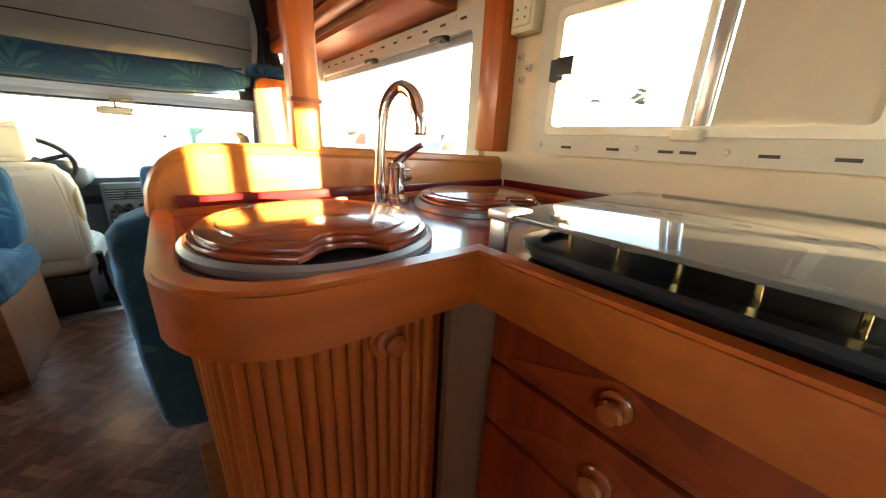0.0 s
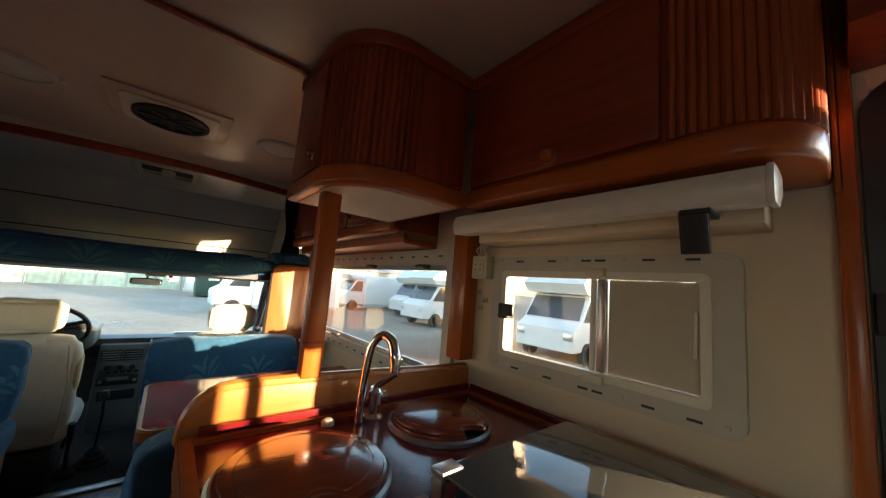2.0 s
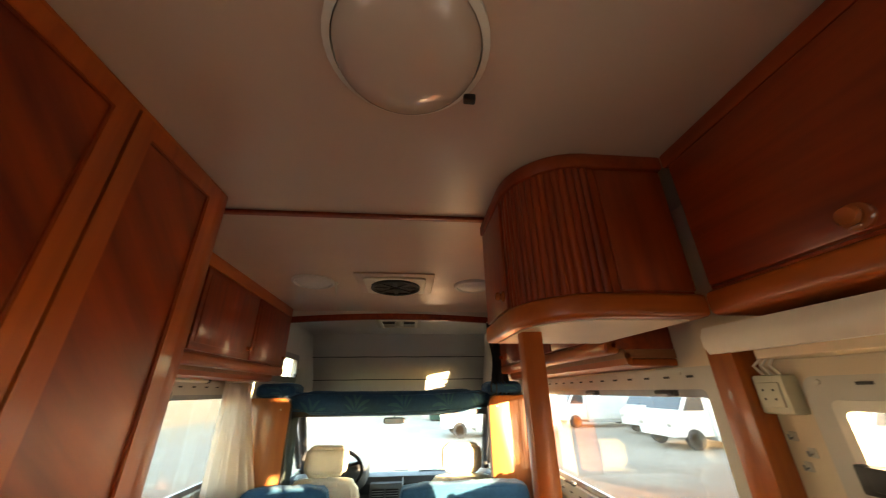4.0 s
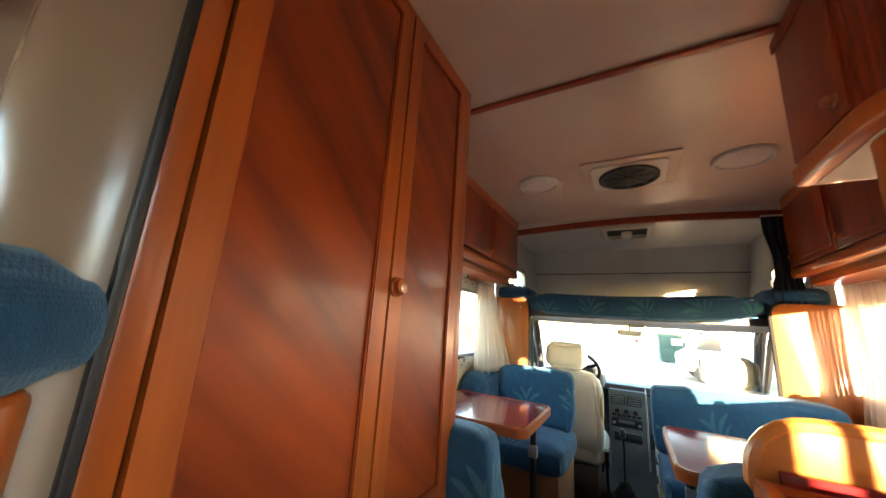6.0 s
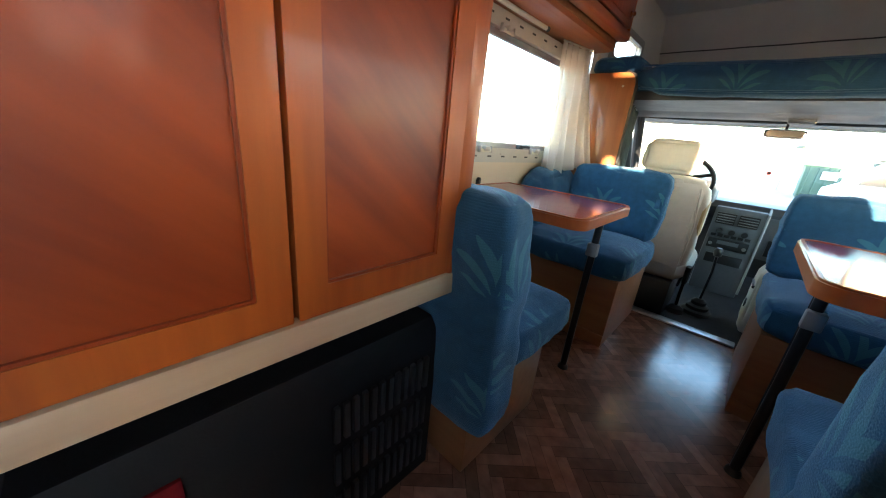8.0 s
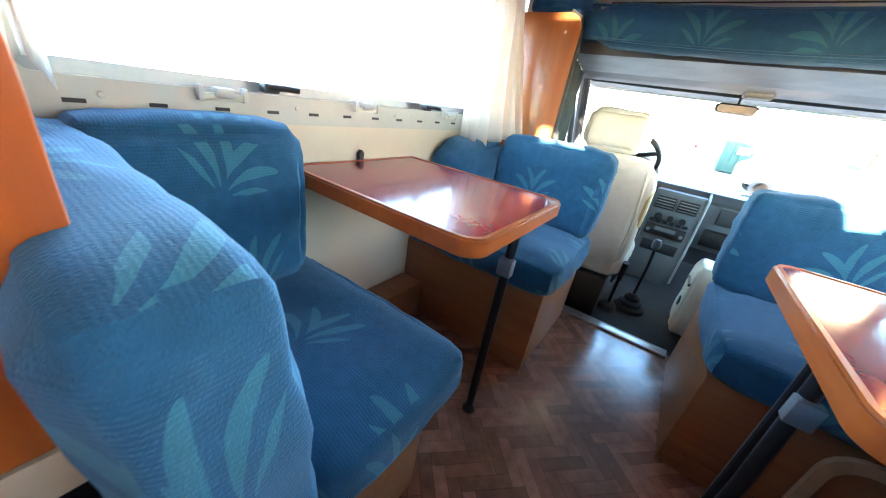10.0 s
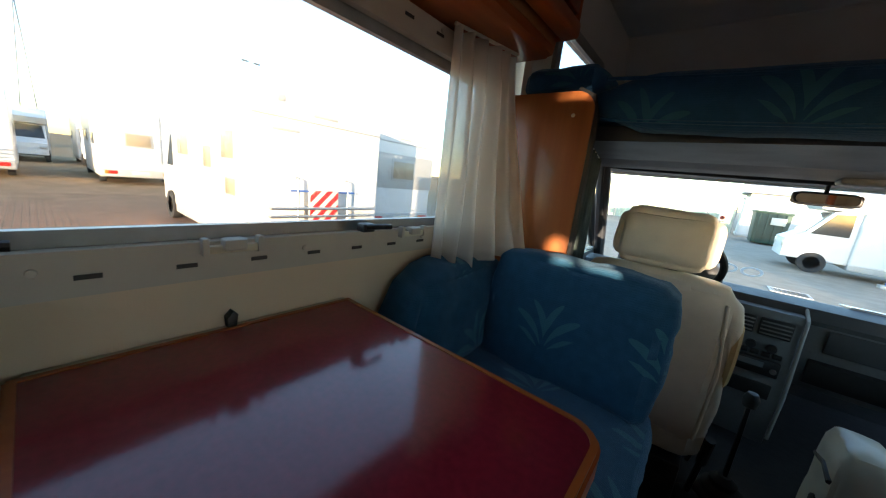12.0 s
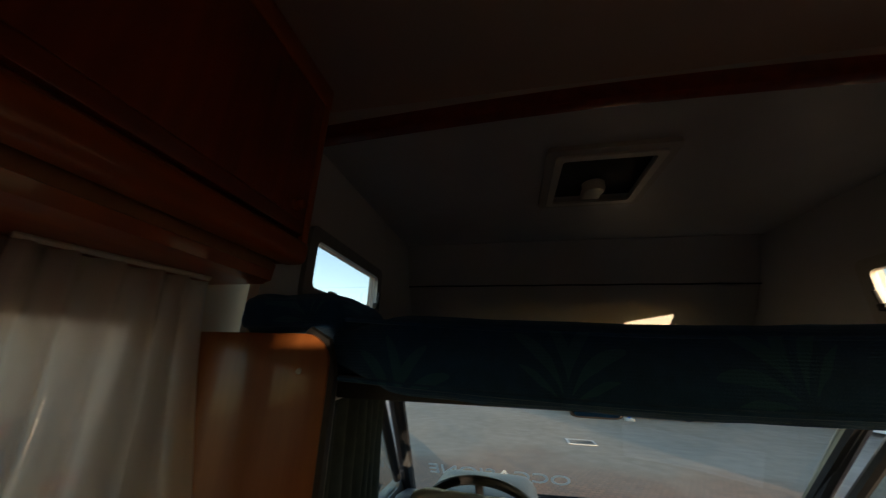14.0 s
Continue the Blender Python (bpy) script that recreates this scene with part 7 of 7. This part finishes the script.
def lamp_post(x, y, h):
    v = thing("street_lamp", x, y, GZ, "tall grey yard lamp with a double head", "street lamp", "yard lamps")
    part("mast", tube([(x, y, GZ), (x, y, GZ + h)], [0.09, 0.05], 8), STEEL, v)
    for s in (-1, 1):
        part("head", box(x - 0.1, x + 0.1, y + s * 0.5 - 0.25, y + s * 0.5 + 0.25, GZ + h - 0.05, GZ + h + 0.08, 0.03), STEEL, v)
    part("arm", tube([(x, y - 0.5, GZ + h), (x, y + 0.5, GZ + h)], 0.03, 6), STEEL, v)


lamp_post(-34, 14.5, 9.5)
lamp_post(-36, -4.5, 10.5)
mast = thing("lattice_mast", -70, 1, GZ, "distant lattice radio mast", "mast")
for sx, sy in ((-1, -1), (1, -1), (0, 1)):
    part("leg", tube([(-70 + sx * 0.9, 2 + sy * 0.9, GZ), (-70, 2, GZ + 18)], 0.07, 6), STEEL, mast)
house = thing("house", -60, -8, GZ, "distant pale house with a tiled roof", "house")
part("wall", box(-66, -58, -14, -5, GZ, GZ + 5.0), PLASTER, house)
part("roof", prism([(-67, GZ + 5.0), (-57, GZ + 5.0), (-62, GZ + 7.4)], "y", -14.6, -4.4), ROOF_TILE, house)
for k in range(3):
    part("window", box(-57.98, -57.9, -12.6 + 2.8 * k, -11.6 + 2.8 * k, GZ + 2.6, GZ + 3.9), CAR_GLASS, house)
shed = thing("long_shed", 8, 45, GZ, "long low grey shed behind the fence", "shed")
part("wall", box(2, 30, 42, 48, GZ, GZ + 3.4), PLASTER, shed)
part("roof", prism([(41.5, GZ + 3.4), (48.5, GZ + 3.4), (45, GZ + 4.6)], "x", 1.5, 30.5), BODY_GREY, shed)


def conifer(x, y, h, seed):
    """A pine: tapered trunk, limbs in whorls and a ragged crown of small needle clumps."""
    rng = random.Random(seed)
    v = thing("conifer", x, y, GZ, "tall dark green conifer behind the yard", "tree", "trees behind the yard")
    part("trunk", tube([(x, y, GZ), (x + rng.uniform(-0.2, 0.2), y, GZ + h * 0.5), (x, y, GZ + h * 0.97)], [0.28, 0.17, 0.03], 8), BARK, v)
    verts, faces, limbs = [], [], bmesh.new()
    for k in range(20):
        t = 0.12 + 0.85 * k / 20
        for j in range(6):
            a = rng.uniform(0, 6.28)
            l = (1 - t) * h * 0.26 * rng.uniform(0.6, 1.25) + 0.35
            if j < 3 and k % 2 == 0:
                tube([(x, y, GZ + t * h), (x + l * 0.9 * math.cos(a), y + l * 0.9 * math.sin(a), GZ + t * h - 0.15 * l)], [0.05, 0.015], 5, limbs)
            for q in range(13):
                r = l * rng.uniform(0.15, 1.0)
                c = Vector((x + r * math.cos(a) + rng.uniform(-0.25, 0.25), y + r * math.sin(a) + rng.uniform(-0.25, 0.25), GZ + t * h - 0.16 * r + rng.uniform(-0.15, 0.2)))
                s = rng.uniform(0.10, 0.26)
                i = len(verts)
                for dx, dy, dz in ((1, 0, -0.3), (-0.5, 0.87, -0.3), (-0.5, -0.87, -0.3), (0, 0, 0.8)):
                    verts.append((c.x + s * dx * rng.uniform(0.6, 1.4), c.y + s * dy * rng.uniform(0.6, 1.4), c.z + s * dz))
                faces += [(i, i + 1, i + 3), (i + 1, i + 2, i + 3), (i + 2, i, i + 3), (i, i + 2, i + 1)]
    part("limb", limbs, BARK, v)
    me = bpy.data.meshes.new("crown")
    base = v.location
    me.from_pydata([(a - base.x, b - base.y, c - base.z) for a, b, c in verts], [], faces)
    me.materials.append(LEAVES)
    ob = new("crown", me)
    ob.parent = v


for k, (x, y, h) in enumerate(((40, -17, 9.5), (43, -12.5, 8.0), (41, -9, 10.0), (45, -5.5, 8.5), (42, -1.5, 9.0), (46, 3, 7.5), (44, 8, 9.5), (47, 13, 8.0), (45, 19, 9.0), (48, 26, 8.5))):
    conifer(x, y, h, 100 + k)

# pavers nearest the window, laid singly on the ground, the rest of the strip joined
ground_ob = bpy.data.objects["ground"]
pm = box(-0.047, 0.047, -0.097, 0.097, 0.0, 0.012, 0.006, 1)
pmesh = bpy.data.meshes.new("paver")
pm.to_mesh(pmesh)
pm.free()
pmesh.materials.append(PAVER)
rng = random.Random(5)
count = 0
joined_v, joined_f = [], []
for i in range(44):
    for j in range(27):
        x = -1.7 - 0.1 * i
        y = 0.2 + 0.2 * j + (0.1 if i % 2 else 0)
        if y > 3.4 and x < -5.3:
            continue
        near = 1.4 <= y <= 3.7 and x > -4.2
        if near and count < 300:
            ob = new("paver", pmesh)
            ob.location = (x, y, GZ + 0.001 + rng.uniform(0, 0.004))
            ob.rotation_euler = (rng.uniform(-0.015, 0.015), rng.uniform(-0.015, 0.015), rng.uniform(-0.02, 0.02))
            ob.parent = ground_ob
            count += 1
        else:
            z = GZ + 0.001 + rng.uniform(0, 0.003)
            k = len(joined_v)
            joined_v += [(x + a, y + b, z + h) for a, b, h in ((-0.047, -0.097, 0), (0.047, -0.097, 0), (0.047, 0.097, 0), (-0.047, 0.097, 0), (-0.041, -0.091, 0.011), (0.041, -0.091, 0.011), (0.041, 0.091, 0.011), (-0.041, 0.091, 0.011))]
            joined_f += [(k + 4, k + 5, k + 6, k + 7), (k, k + 1, k + 5, k + 4), (k + 1, k + 2, k + 6, k + 5), (k + 2, k + 3, k + 7, k + 6), (k + 3, k, k + 4, k + 7)]
me = bpy.data.meshes.new("paving")
me.from_pydata(joined_v, [], joined_f)
me.materials.append(PAVER)
pv = new("paving", me)
pv.parent = ground_ob
tagged(pv, "red-brown pavers of the yard", kind="stuff")
lv, lf = [], []
for k in range(160):
    x, y, a, s = rng.uniform(-9, -2), rng.uniform(-3, 5.5), rng.uniform(0, 6.28), rng.uniform(0.02, 0.05)
    i = len(lv)
    for q, h in ((0, 0.018), (1.3, 0.028), (2.6, 0.02), (4.4, 0.034)):
        lv.append((x + s * math.cos(a + q), y + s * math.sin(a + q), GZ + h))
    lf.append((i, i + 1, i + 2, i + 3))
me = bpy.data.meshes.new("fallen_leaves")
me.from_pydata(lv, [], lf)
me.materials.append(mat("dry_leaf", (0.45, 0.30, 0.13), 0.8))
tagged(new("fallen_leaves", me), "dry fallen leaves scattered over the paved yard", "leaves", "", "stuff")
